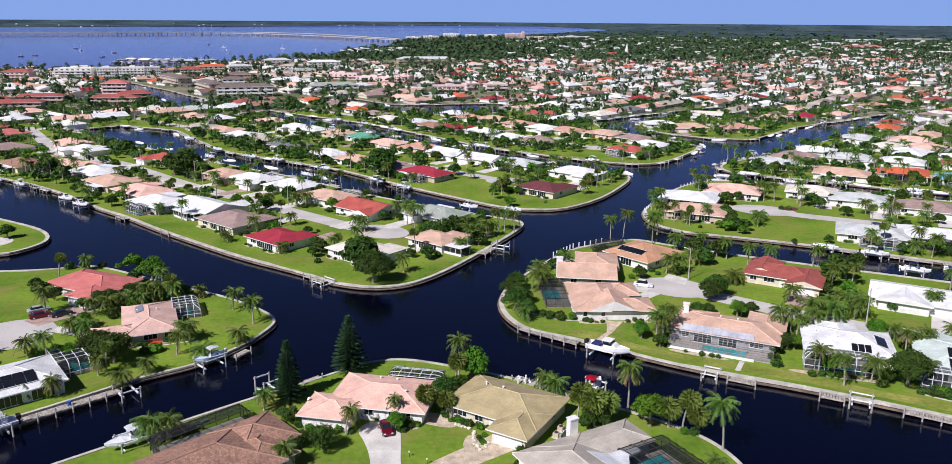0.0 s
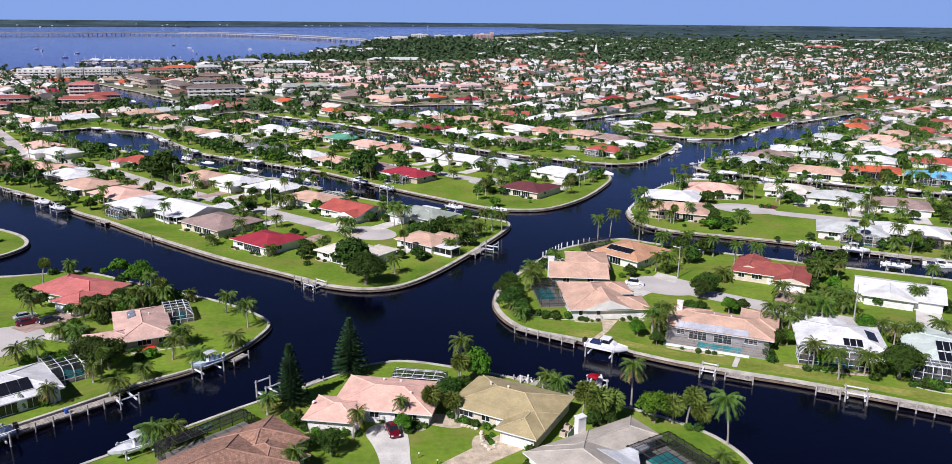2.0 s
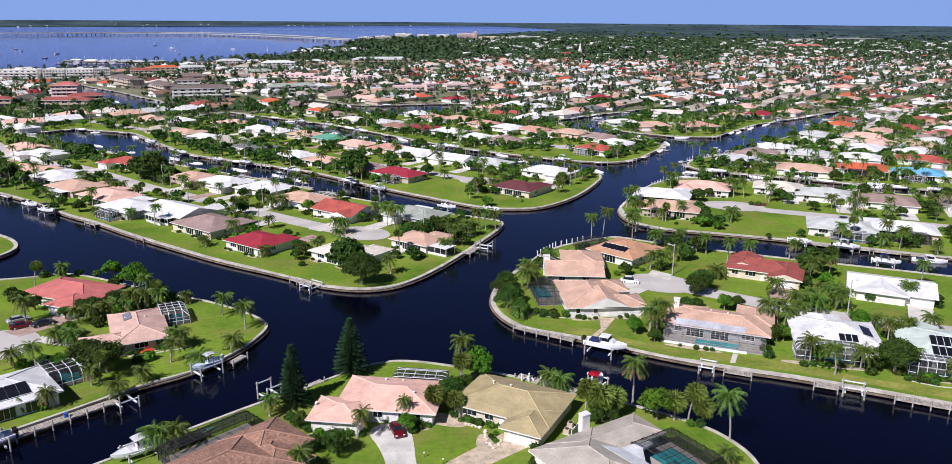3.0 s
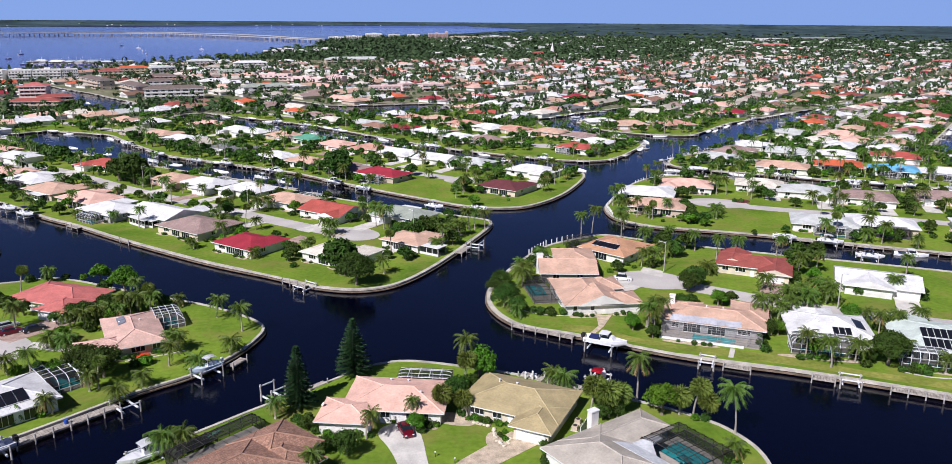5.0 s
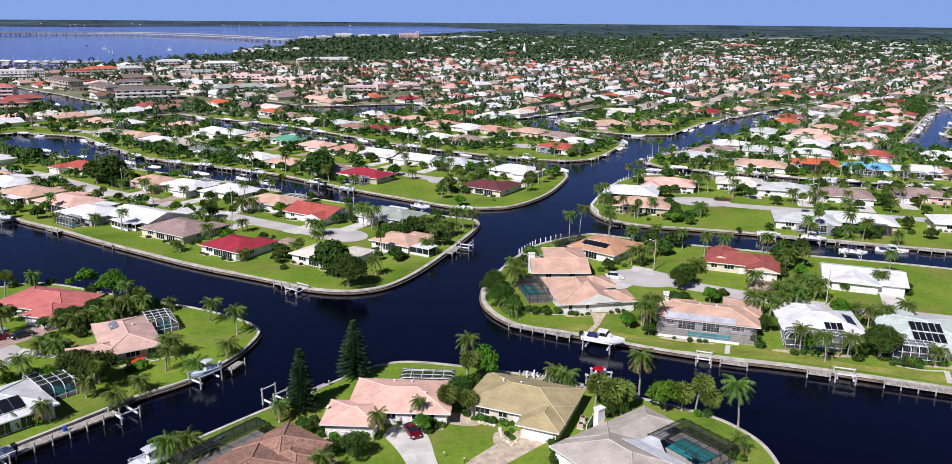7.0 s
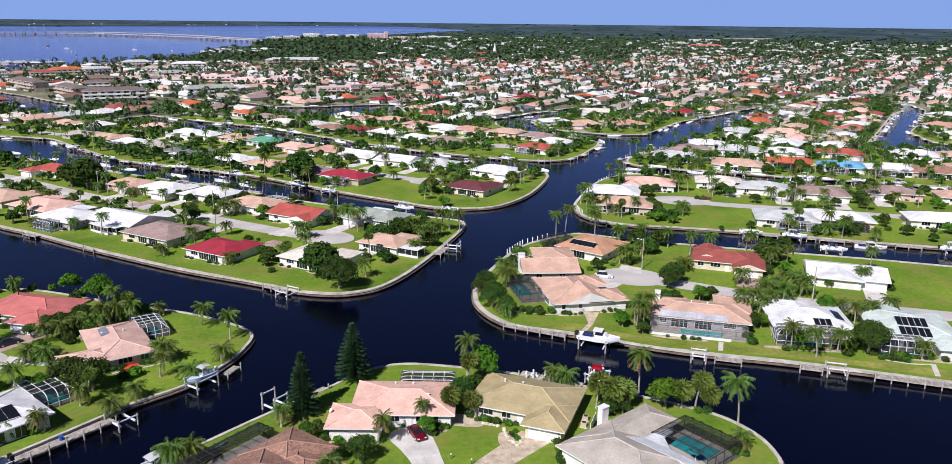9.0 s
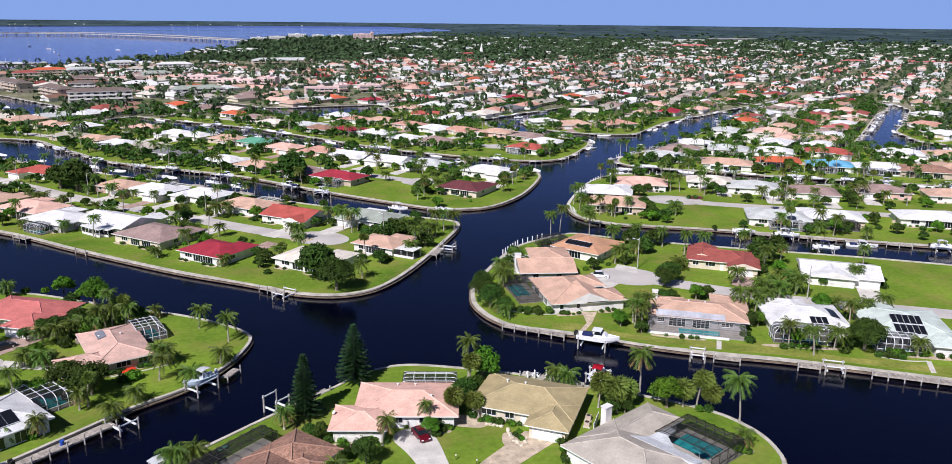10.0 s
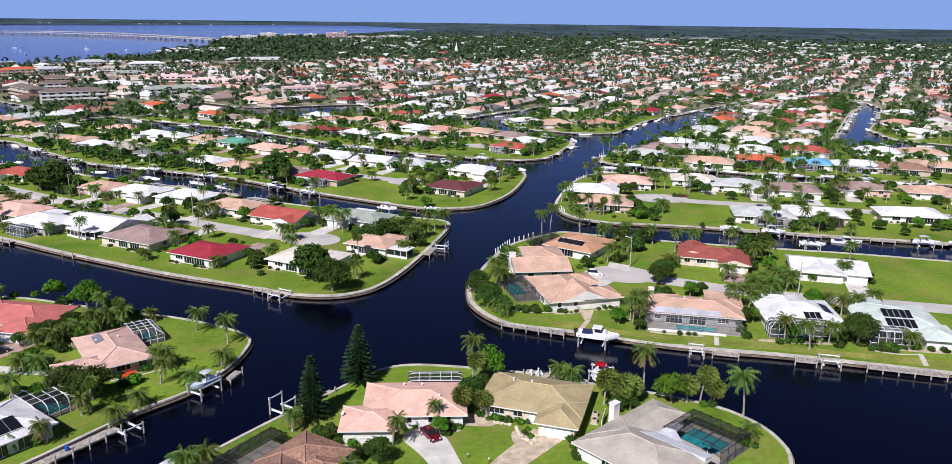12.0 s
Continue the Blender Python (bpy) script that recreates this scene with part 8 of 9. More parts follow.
cage(25.6, 196.6, -60, 6, 4.6, ALU, SCREEN_DARK, h=1.9, rise=0.7, bays=4, rail=0.05, pool=False, label="small white-framed screen enclosure beside a chimney")
cage(41.5, 213.2, 20, 9, 6, BRONZE, SCREEN_DARK, h=2.2, rise=0.4, pool=False, bays=4, label="low dark screened porch by the canal")
cage(-63.5, 165.2, 113, 8.4, 5.6, ALU, SCREEN_DARK, h=1.7, rise=1.2, bays=5, rows=4, label="white domed screen enclosure beside the house")
cage(-75.3, 137.4, 129, 9.6, 7.0, ALU, SCREEN_DARK, h=1.7, rise=1.2, bays=5, rows=4, label="white-framed screened pool enclosure with a steep roof")
cage(-42.6, 111.0, 223, 15, 3.6, BRONZE, netting("dense_black_screen", (0.010, 0.011, 0.012), 0.46), h=2.4, rise=0.6, bays=7, pool=False, label="long black screened porch along the canal")
cage(50.8, 143.4, -25.7, 20.0, 4.4, surface("grey_aluminium", (0.30, 0.29, 0.29), 0.5, 0.1, 1.0, 6.0, 0), netting("smoke_screen", (0.20, 0.19, 0.19), 0.84), h=2.5, rise=0.15, bays=7, rows=2, rail=0.04, pool=(-3.6, 4.9, -1.2, 1.5), label="grey screened porch with a long turquoise pool")
cage(70.9, 135.2, -20, 12.5, 4.4, ALU, SCREEN_DARK, h=2.2, rise=0.9, bays=7, label="white-framed screened pool enclosure with curved ribs")
cage(87.1, 126.7, -25, 9.0, 4.4, ALU, SCREEN_DARK, h=2.2, rise=1.0, bays=6, label="white-framed screened pool enclosure with curved ribs")
roomy = random.Random(8)
for k, (hx, hy, hf, hw, hd, hflip, hgw, hdeep) in enumerate(homes):
    listed = {(-106, 265): 0, (124, 225): 0, (142, 222): 1, (160, 319): 0, (205, 307): 0, (223, 298): 0, (187, 320): 1}
    spot = next((v for (a, b), v in listed.items() if math.hypot(hx - a, hy - b) < 4), None)
    if spot is not None or (hy > 262 and roomy.random() < 0.25):
        m = pose(hx, hy, 0, 0, 0, hf + 90)
        cd = 4.6
        p = m @ Vector((-hflip * 2, hd / 2 + cd / 2 + 0.1, 0))
        q = m @ Vector((-hflip * 2, hd / 2 + cd + 2, 0))
        if on_land(q.x, q.y):
            dark = spot == 1 or (spot is None and roomy.random() < 0.3)
            cage(p.x, p.y, hf + 270, roomy.choice((8, 10, 11)), cd, BRONZE if dark else ALU, SCREEN_DARK if dark else SCREEN, h=2.3, rise=0.5, bays=5, rail=0.05)

def lanai(x, y, turn, w, d, z=2.4, label="flat white porch roof over dark screened openings"):
    """A porch beside a house: floor slab, posts, dark screens between them and a thin flat roof."""
    c = thing("porch", x, y, 0, turn, label, "porch", "screened porches")
    bm = bmesh.new()
    box(bm, -w / 2 - 0.3, w / 2 + 0.3, -d / 2 - 0.3, d / 2 + 0.3, z, z + 0.16)
    part("roof", bm, TRIM, c)
    bm = bmesh.new()
    box(bm, -w / 2, w / 2, -d / 2, d / 2, -0.1, 0.12)
    part("floor", bm, DECK, c)
    n = max(2, int(w / 1.8))
    for k in range(n + 1):
        bm = bmesh.new()
        box(bm, -w / 2 + w * k / n - 0.07, -w / 2 + w * k / n + 0.07, -d / 2, -d / 2 + 0.14, 0.12, z)
        part("post", bm, TRIM, c)
    for sx in (-1, 1):
        bm = bmesh.new()
        box(bm, sx * (w / 2 - 0.07) - 0.07, sx * (w / 2 - 0.07) + 0.07, d / 2 - 0.14, d / 2, 0.12, z)
        part("post", bm, TRIM, c)
    bm = bmesh.new()
    box(bm, -w / 2, w / 2, -d / 2 + 0.02, -d / 2 + 0.10, 0.12, 0.75)
    part("parapet", bm, TRIM, c)
    bm = bmesh.new()
    for a, b in (((-w / 2, -d / 2 + 0.06), (w / 2, -d / 2 + 0.06)), ((-w / 2 + 0.05, -d / 2), (-w / 2 + 0.05, d / 2)), ((w / 2 - 0.05, -d / 2), (w / 2 - 0.05, d / 2))):
        bm.faces.new([bm.verts.new(v) for v in ((*a, 0.12), (*b, 0.12), (*b, z), (*a, z))])
    part("screen", bm, SCREEN_DARK, c)
    taken.append((x, y, max(w, d) / 2))
    return c


lanai(-3.2, 210.6, 49.8 + 270, 8.0, 4.0)
lanai(-92.2, 250.8, -45, 9.0, 5.0)
for k, (hx, hy, hf, hw, hd, hflip, hgw, hdeep) in enumerate(homes):
    if 235 < hy < 420 and k % 3 == 0:
        p = pose(hx, hy, 0, 0, 0, hf + 90) @ Vector((hflip * 3.5, hd / 2 + 1.6, 0))
        if on_land(p.x, p.y):
            lanai(p.x, p.y, hf + 270, 7.5, 2.6, 2.2)

# ---------------------------------------------------------------- solar collectors, chimneys, roof vents


def collector(x, y, z, turn, tilt, w, d, cells, label="black solar pool-heating panels on the roof"):
    """A bank of black panels lying on a slope; cells side by side."""
    s = thing("solar_collector", x, y, z, turn, label, "solar panel")
    s.matrix_world = pose(x, y, z, 0, 0, turn) @ pose(0, 0, 0, tilt, 0, 0)
    for k in range(cells):
        bm = bmesh.new()
        x0 = -w / 2 + w * k / cells
        box(bm, x0 + 0.07, x0 + w / cells - 0.07, -d / 2, d / 2, 0.03, 0.10)
        part("panel", bm, SOLAR, s)
    bm = bmesh.new()
    for sy in (-1, 1):
        bar(bm, (-w / 2, sy * d / 2, 0.10), (w / 2, sy * d / 2, 0.10), 0.05, 5)
    part("header_pipe", bm, ALU, s)


def on_slope(ox, oy, turn, lx, ly, x0, x1, y0, y1, pitch, side, over=0.75):
    """A point of a hip roof's slope in the world: the slope that faces side ('-y' or '-x' or '+x')."""
    run = {"-y": ly - (y0 - over), "-x": lx - (x0 - over), "+x": (x1 + over) - lx, "+y": (y1 + over) - ly}[side]
    p = pose(ox, oy, 0, 0, 0, turn) @ Vector((lx, ly, EAVE + run * pitch))
    return p


tilt = math.degrees(math.atan(0.25))
for ly in (-6.0, -2.5):
    p = on_slope(94.5, 134.5, -25, -0.2, ly, -7.8, 8.0, -7.6, 8.0, 0.25, "-y")
    collector(p.x, p.y, p.z + 0.05, -25, tilt, 6.0, 3.3, 5)
tilt = math.degrees(math.atan(0.27))
p = on_slope(73, 144, -20, 5.2, -5.2, -4.6, 11.0, -6.6, 6, 0.27, "-y")
collector(p.x, p.y, p.z + 0.05, -20, tilt, 3.6, 2.6, 3)
p = on_slope(73, 144, -20, 9.2, -0.6, -4.6, 11.0, -6.6, 6, 0.27, "+x")
collector(p.x, p.y, p.z + 0.05, 70, tilt, 5.0, 2.2, 1)
tilt = math.degrees(math.atan(0.30))
p = on_slope(48.9, 204.2, 41, -4.6, 0.4, -7.4, 7.4, -7, 7, 0.30, "-x")
collector(p.x, p.y, p.z + 0.05, 41 - 90, tilt, 8.0, 2.6, 7)
p = on_slope(-73.7, 130, 39, -9.5, -1.4, -18, -0.6, -4, 8.6, 0.30, "-y")
collector(p.x, p.y, p.z + 0.05, 39, tilt, 10.5, 3.4, 6)

p = on_slope(-68.3, 156.2, 23, -1.6, 2.6, -4.5, 4.9, -9.4, 7.6, 0.27, "-x")
s_ = thing("skylight", p.x, p.y, p.z, 23, "grey flat skylight panels on a pink roof", "skylight")
s_.matrix_world = pose(p.x, p.y, p.z + 0.05, 0, 0, 23) @ pose(0, 0, 0, 0, -math.degrees(math.atan(0.27)), 0)
for k in range(2):
    bm = bmesh.new()
    box(bm, -0.8, 0.8, -2.0 + k * 2.05, -0.05 + k * 2.05, 0.0, 0.1)
    part("panel", bm, surface("grey_skylight", (0.22, 0.23, 0.27), 0.35, 0.15, 1.0, 6.0, 0) if k == 0 else bpy.data.materials["grey_skylight"], s_)


def chimney(x, y, turn, w, d, top, label="white chimney block"):
    c = thing("chimney", x, y, 0, turn, label, "chimney")
    bm = bmesh.new()
    box(bm, -w / 2, w / 2, -d / 2, d / 2, -0.1, top)
    part("shaft", bm, STUCCO["white"], c)
    bm = bmesh.new()
    box(bm, -w / 2 - 0.1, w / 2 + 0.1, -d / 2 - 0.1, d / 2 + 0.1, top, top + 0.15)
    part("cap", bm, TRIM, c)


chimney(15.6, 107.6, 28, 1.5, 1.0, 5.0, "white chimney at the grey roof's edge")
chimney(24.0, 190.0, -8, 1.6, 1.2, 5.2, "white chimney beside the salmon-tan roof")
chimney(47.5, 157.2, -25, 1.2, 0.9, 5.0, "small white chimney on the salmon roof")

# ---------------------------------------------------------------- vehicles


def car(x, y, turn, paint, label, tall=1.42, length=4.6):
    """A car: body shell with wheel arches, cabin glass, roof, four wheels, lamps."""
    c = thing("car", x, y, 0, turn, label, "car")
    L = length / 2
    bm = bmesh.new()
    prof = [(-L, 0.35, 0.80), (-L + 0.15, 0.22, 0.92), (-L * 0.55, 0.2, 0.98), (0, 0.2, 0.96), (L * 0.45, 0.2, 0.93), (L * 0.8, 0.2, 0.80), (L - 0.1, 0.24, 0.66), (L, 0.35, 0.55)]
    rows = []
    for px, z0, z1 in prof:
        w = 0.88 - 0.10 * abs(px / L) ** 4
        rows.append([bm.verts.new(v) for v in ((px, -w, z0), (px, -w, z1 - 0.12), (px, -w + 0.12, z1), (px, w - 0.12, z1), (px, w, z1 - 0.12), (px, w, z0))])
    for a, b in zip(rows, rows[1:]):
        for j in range(5):
            bm.faces.new((a[j], b[j], b[j + 1], a[j + 1]))
        bm.faces.new((a[5], b[5], b[0], a[0]))
    bm.faces.new(rows[0])
    bm.faces.new(rows[-1][::-1])
    bmesh.ops.recalc_face_normals(bm, faces=bm.faces[:])
    part("body", bm, paint, c)
    bm = bmesh.new()
    vs = box(bm, -L * 0.72, L * 0.42, -0.76, 0.76, 0.94, tall - 0.04)
    for v in vs[4:]:
        v.co.y *= 0.78
        v.co.x = v.co.x * 0.62 - 0.15
    part("cabin_glass", bm, GLASS, c, "dark tinted glass")
    bm = bmesh.new()
    box(bm, -L * 0.46 - 0.15, L * 0.27 - 0.15, -0.58, 0.58, tall - 0.05, tall + 0.02)
    part("roof", bm, paint, c)
    for sx in (-0.62, 0.62):
        for sy in (-1, 1):
            w = bmesh.new()
            bar(w, (0, -0.1, 0), (0, 0.1, 0), 0.33, 14)
            t = part("wheel", w, TYRE, c)
            t.matrix_local = pose(sx * L, sy * 0.80, 0.33)
            w = bmesh.new()
            bar(w, (0, sy * 0.09, 0), (0, sy * 0.115, 0), 0.2, 10)
            part("rim", w, ALU, t)
    for sy in (-1, 1):
        h = bmesh.new()
        box(h, L - 0.22, L - 0.02, sy * 0.6 - 0.16, sy * 0.6 + 0.16, 0.55, 0.68)
        part("headlight", h, GEL, c)
        h = bmesh.new()
        box(h, -L - 0.01, -L + 0.1, sy * 0.62 - 0.14, sy * 0.62 + 0.14, 0.62, 0.78)
        part("tail_light", h, RED_CANVAS, c)


RED_PAINT = surface("red_car_paint", (0.12, 0.005, 0.014), 0.2, 0.05, 1.0, 6.0, 0, spec=0.6)
WHITE_PAINT = surface("white_car_paint", (0.75, 0.75, 0.75), 0.25, 0.05, 1.0, 6.0, 0, spec=0.6)
DARK_PAINT = surface("dark_car_paint", (0.02, 0.022, 0.03), 0.25, 0.05, 1.0, 6.0, 0, spec=0.6)
SILVER_PAINT = surface("silver_car_paint", (0.40, 0.41, 0.43), 0.3, 0.05, 1.0, 6.0, 0, spec=0.6)
car(-13.7, 112.8, -74, RED_PAINT, "dark red sedan parked on a curved driveway", 1.5, 4.3)
car(44.2, 182.4, -20, WHITE_PAINT, "white sport utility vehicle on a short driveway", 1.7, 4.8)
car(-96.6, 165.6, 40, SILVER_PAINT, "silver sedan on a brick driveway")
car(-90.2, 163.2, 40, DARK_PAINT, "black sedan on a brick driveway")
car(-94.4, 162.2, 35, RED_PAINT, "dark red car on a brick driveway")
car(-28.7, 250.4, 20, WHITE_PAINT, "white van beside a red-roofed house", 1.8, 5.0)
car(-34.5, 253.0, 230, RED_PAINT, "red car in front of a white house")


def pole(x, y, h=8.5):
    p = thing("utility_pole", x, y, 0, (x * 31) % 180, "pale timber utility pole beside the street", "utility pole", "utility poles")
    bm = bmesh.new()
    bar(bm, (0, 0, -0.2), (0, 0, h), 0.15, 7, 0.10)
    part("shaft", bm, PILE, p)
    bm = bmesh.new()
    bar(bm, (0, 0, h - 0.5), (1.4, 0, h - 0.2), 0.05, 5)
    box(bm, 1.2, 1.8, -0.12, 0.12, h - 0.28, h - 0.14)
    part("lamp_arm", bm, ALU, p)


for px, py in ((87.5, 157.0), (-21.5, 259.0), (144.0, 250.0), (-141.0, 336.5), (-108.5, 309.0), (-62.5, 268.0), (-7.2, 228.5), (57.0, 187.5)):
    pole(px, py)

# flat white porch roof between the grey roof and its pool cage
porch = tagged(thing("porch_roof", 6.1, 101.8, 0, 28), "flat white weathered porch roof beside the pool cage", "roof")
bm = bmesh.new()
outline = [(8.8, -6.0), (12.0, -7.0), (17.0, -7.4), (17.0, -8.6), (14.4, -8.9), (12.3, -11.6), (12.4, -16.6), (10.2, -16.6)]
tops = [bm.verts.new((x, y, max(2.76, 2.61 + 0.3 * (12.35 - x)))) for x, y in outline]
lows = [bm.verts.new((x, y, 2.45)) for x, y in outline]
bm.faces.new(tops)
for k in range(len(outline)):
    bm.faces.new((lows[k], lows[(k + 1) % 8], tops[(k + 1) % 8], tops[k]))
bmesh.ops.recalc_face_normals(bm, faces=bm.faces[:])
part("membrane", bm, surface("white_roof_membrane", (0.62, 0.64, 0.66), 0.8, 0.12, 0.5, 3.0, 0.2), porch)

# grey metal sheet over the screened porch of the salmon-roofed house
p = on_slope(54.6, 151.2, -25.7, -1.0, -5.9, -10.2, 10.2, -6.4, 6.4, 0.24, "-y")
kerb = tagged(thing("porch_kerb", 54.6, 151.2, 0, -25.7), "low white kerb in front of a screened porch", "kerb")
bm = bmesh.new()
box(bm, -10.2, 6.6, -11.5, -11.1, -0.05, 0.45)
part("kerb", bm, TRIM, kerb)
sheet_roof = tagged(thing("porch_roof", p.x, p.y, p.z), "pale grey metal sheet roof over a screened porch", "roof")
sheet_roof.matrix_world = pose(p.x, p.y, p.z + 0.05, 0, 0, -25.7) @ pose(0, 0, 0, math.degrees(math.atan(0.24)), 0, 0)
for k in range(9):
    bm = bmesh.new()
    box(bm, -7.6 + k * 1.62, -7.6 + k * 1.62 + 1.58, -1.1, 1.0 + (0.25 if k < 6 else 0.0), 0.0, 0.05)
    part("panel", bm, surface("grey_sheet_metal", (0.52, 0.53, 0.58), 0.5, 0.15, 0.4, 3.0, 0.1) if k == 0 else bpy.data.materials["grey_sheet_metal"], sheet_roof)

# ---------------------------------------------------------------- small things of the near gardens
ORANGE_TARP = surface("orange_tarp", (0.70, 0.06, 0.02), 0.6, 0.15, 1.0, 5.0, 0.3)
MINT = surface("mint_plastic", (0.20, 0.55, 0.36), 0.4, 0.1, 1.0, 5.0, 0.05)
BIN_BLUE = surface("blue_plastic", (0.03, 0.10, 0.45), 0.5, 0.1, 1.0, 5.0, 0.05)
bm = bmesh.new()
bmesh.ops.create_grid(bm, x_segments=10, y_segments=5, size=1.0)
for v in bm.verts:
    v.co = Vector((v.co.x * 1.2, v.co.y * 0.7, 0.35 + 0.07 * noise.noise(v.co * 2.3) + 0.12 * (1 - v.co.x ** 2)))
bmesh.ops.solidify(bm, geom=bm.faces[:], thickness=0.33)
tarp = part("tarp", bm, ORANGE_TARP)
tarp.matrix_world = pose(-63.8, 147.2, 0, 0, 0, 20)
tagged(tarp, "bright orange-red tarp over garden things by the wall", "tarp")


def kayak(x, y, turn, z, mat, label):
    k = thing("kayak", x, y, z, turn, label, "kayak")
    bm = bmesh.new()
    rows = []
    for s in range(9):
        f = s / 8 * 2 - 1
        w = 0.38 * (1 - abs(f) ** 2.2) + 0.02
        rows.append([bm.verts.new((f * 1.7, w * a, 0.2 + 0.12 * f * f + w * b)) for a, b in ((-1, 0), (-0.6, -0.45), (0.6, -0.45), (1, 0), (0.5, 0.25), (-0.5, 0.25))])
    for a, b in zip(rows, rows[1:]):
        for j in range(6):
            bm.faces.new((a[j], b[j], b[(j + 1) % 6], a[(j + 1) % 6]))
    bm.faces.new(rows[0])
    bm.faces.new(rows[-1][::-1])
    bmesh.ops.recalc_face_normals(bm, faces=bm.faces[:])
    part("hull", bm, mat, k)
    bm = bmesh.new()
    bar(bm, (-0.15, 0, 0.27), (-0.15, 0, 0.36), 0.26, 10, 0.24)
    part("seat", bm, TYRE, k)


kayak(-44.4, 115.2, 43, 0.1, MINT, "mint green kayak lying on the seawall")
bm = bmesh.new()
bar(bm, (0, 0, 0.12), (0, 0, 0.8), 0.3, 12, 0.34)
bar(bm, (0, 0, 0.8), (0, 0, 0.86), 0.36, 12)
tub = part("tub", bm, BIN_BLUE)
tub.matrix_world = pose(-68.6, 121.6, 0, 0, 0, 0)
tagged(tub, "blue plastic tub standing on the dock", "tub")


def vent(parent_xy, z, label="small dark roof vent on tiles"):
    v = thing("roof_vent", *parent_xy, z, 0, label, "roof vent", "roof vents")
    bm = bmesh.new()
    bar(bm, (0, 0, -0.3), (0, 0, 0.28), 0.14, 8)
    bar(bm, (0, 0, 0.28), (0, 0, 0.36), 0.24, 8, 0.1)
    part("hood", bm, ALU, v)


for ox, oy, turn, (x0, x1, y0, y1), pitch, spots in ((-14.9, 121.8, -12, (-7.5, 8.3, -5.8, 4.8), 0.26, ((1.5, 3.4, "+y"), (-1.6, 3.6, "+y"), (4.5, -1.9, "-y"))),
                                                     (5.9, 118.1, -31.7, (-8.3, 8.3, -5.75, 5.75), 0.30, ((-4.2, 0.9, "+y"), (-1.0, 1.0, "+y"))),
                                                     (54.6, 151.2, -25.7, (-10.2, 10.2, -6.4, 4.6), 0.24, ((2, 0.4, "+y"), (-1.5, 1.0, "+y"))),
                                                     (-68.3, 156.2, 23, (-4.5, 4.9, -9.4, 7.6), 0.27, ((1.8, 1, "+x"), (-2, 2, "-x"))),
                                                     (73, 144, -20, (-4.6, 11.0, -6.6, 6), 0.27, ((1, -2.5, "-y"), (-2.6, 1, "-x")))):
    for lx, ly, side in spots:
        p = on_slope(ox, oy, turn, lx, ly, x0, x1, y0, y1, pitch, side)
        vent((p.x, p.y), p.z)


def aircon(x, y, turn):
    a = thing("air_conditioner", x, y, 0, turn, "beige outdoor air conditioner beside a wall", "air conditioner", "air conditioners")
    bm = bmesh.new()
    box(bm, -0.45, 0.45, -0.45, 0.45, 0.05, 0.85)
    part("case", bm, STUCCO["beige"], a)
    bm = bmesh.new()
    bar(bm, (0, 0, 0.85), (0, 0, 0.9), 0.36, 14)
    part("fan_grille", bm, BRONZE, a)
    bm = bmesh.new()
    box(bm, -0.6, 0.6, -0.6, 0.6, -0.05, 0.05)
    part("base", bm, CONCRETE, a)


aircon(14.6, 112.6, -32)
aircon(13.6, 110.6, -32)
aircon(-76.5, 163.5, 23)
aircon(43.0, 162.0, 0)
for hx, hy, hf, hw, hd, hflip, hgw, hdeep in homes:
    if hy < 215:
        p = pose(hx, hy, 0, 0, 0, hf + 90) @ Vector((-hflip * (hw / 2 + 0.9), 1.5, 0))
        if on_land(p.x, p.y):
            aircon(p.x, p.y, hf)

# white fence and gate beside the olive-roofed house
fence = tagged(thing("fence", 13.9, 108.4, 0, -31.7), "white panel fence with a gate beside the house", "fence")
for k in range(4):
    bm = bmesh.new()
    box(bm, -0.06, 0.06, k * 1.3 - 0.06, k * 1.3 + 0.06, -0.1, 1.8)
    part("post", bm, TRIM, fence)
for k in range(9):
    bm = bmesh.new()
    box(bm, -0.03, 0.03, 0.12 + k * 0.42, 0.46 + k * 0.42, 0.1, 1.65)
    part("panel", bm, TRIM, fence)


def bed(m, x0, x1, y0, y1, n, rng):
    """A mulched planting bed with a pale kerb and a few shrubs."""
    pts = rounded([(x0, y0), (x1, y0), (x1, y1), (x0, y1)], 2)
    poly = [m @ Vector((a, b, 0)) for a, b in pts]
    if not all(on_land(p.x, p.y) for p in poly):
        return
    slab([(p.x, p.y) for p in poly], MULCH, "planting_bed", "pale mulched planting bed along a wall", 0.06)
    for _ in range(n):
        p = m @ Vector((rng.uniform(x0 + 0.5, x1 - 0.5), rng.uniform(y0 + 0.4, y1 - 0.4), 0))
        bush(p.x, p.y, rng.uniform(0.45, 0.8), rng.randrange(3))


beds = random.Random(31)
for hx, hy, hf, hw, hd, hflip, hgw, hdeep in homes:
    if hy < 300:
        m = pose(hx, hy, 0, 0, 0, hf + 90)
        bed(m, -hw * 0.45, -hw * 0.1, hd / 2 + 0.1, hd / 2 + 1.7, 4, beds)
        bed(m, hw * 0.2, hw * 0.48, hd / 2 + 0.1, hd / 2 + 1.6, 3, beds)
        s0, s1 = sorted((-hflip * hw * 0.48, -hflip * hw * 0.14))
        bed(m, s0, s1, -hd / 2 - 1.8, -hd / 2 - 0.1, 4, beds)
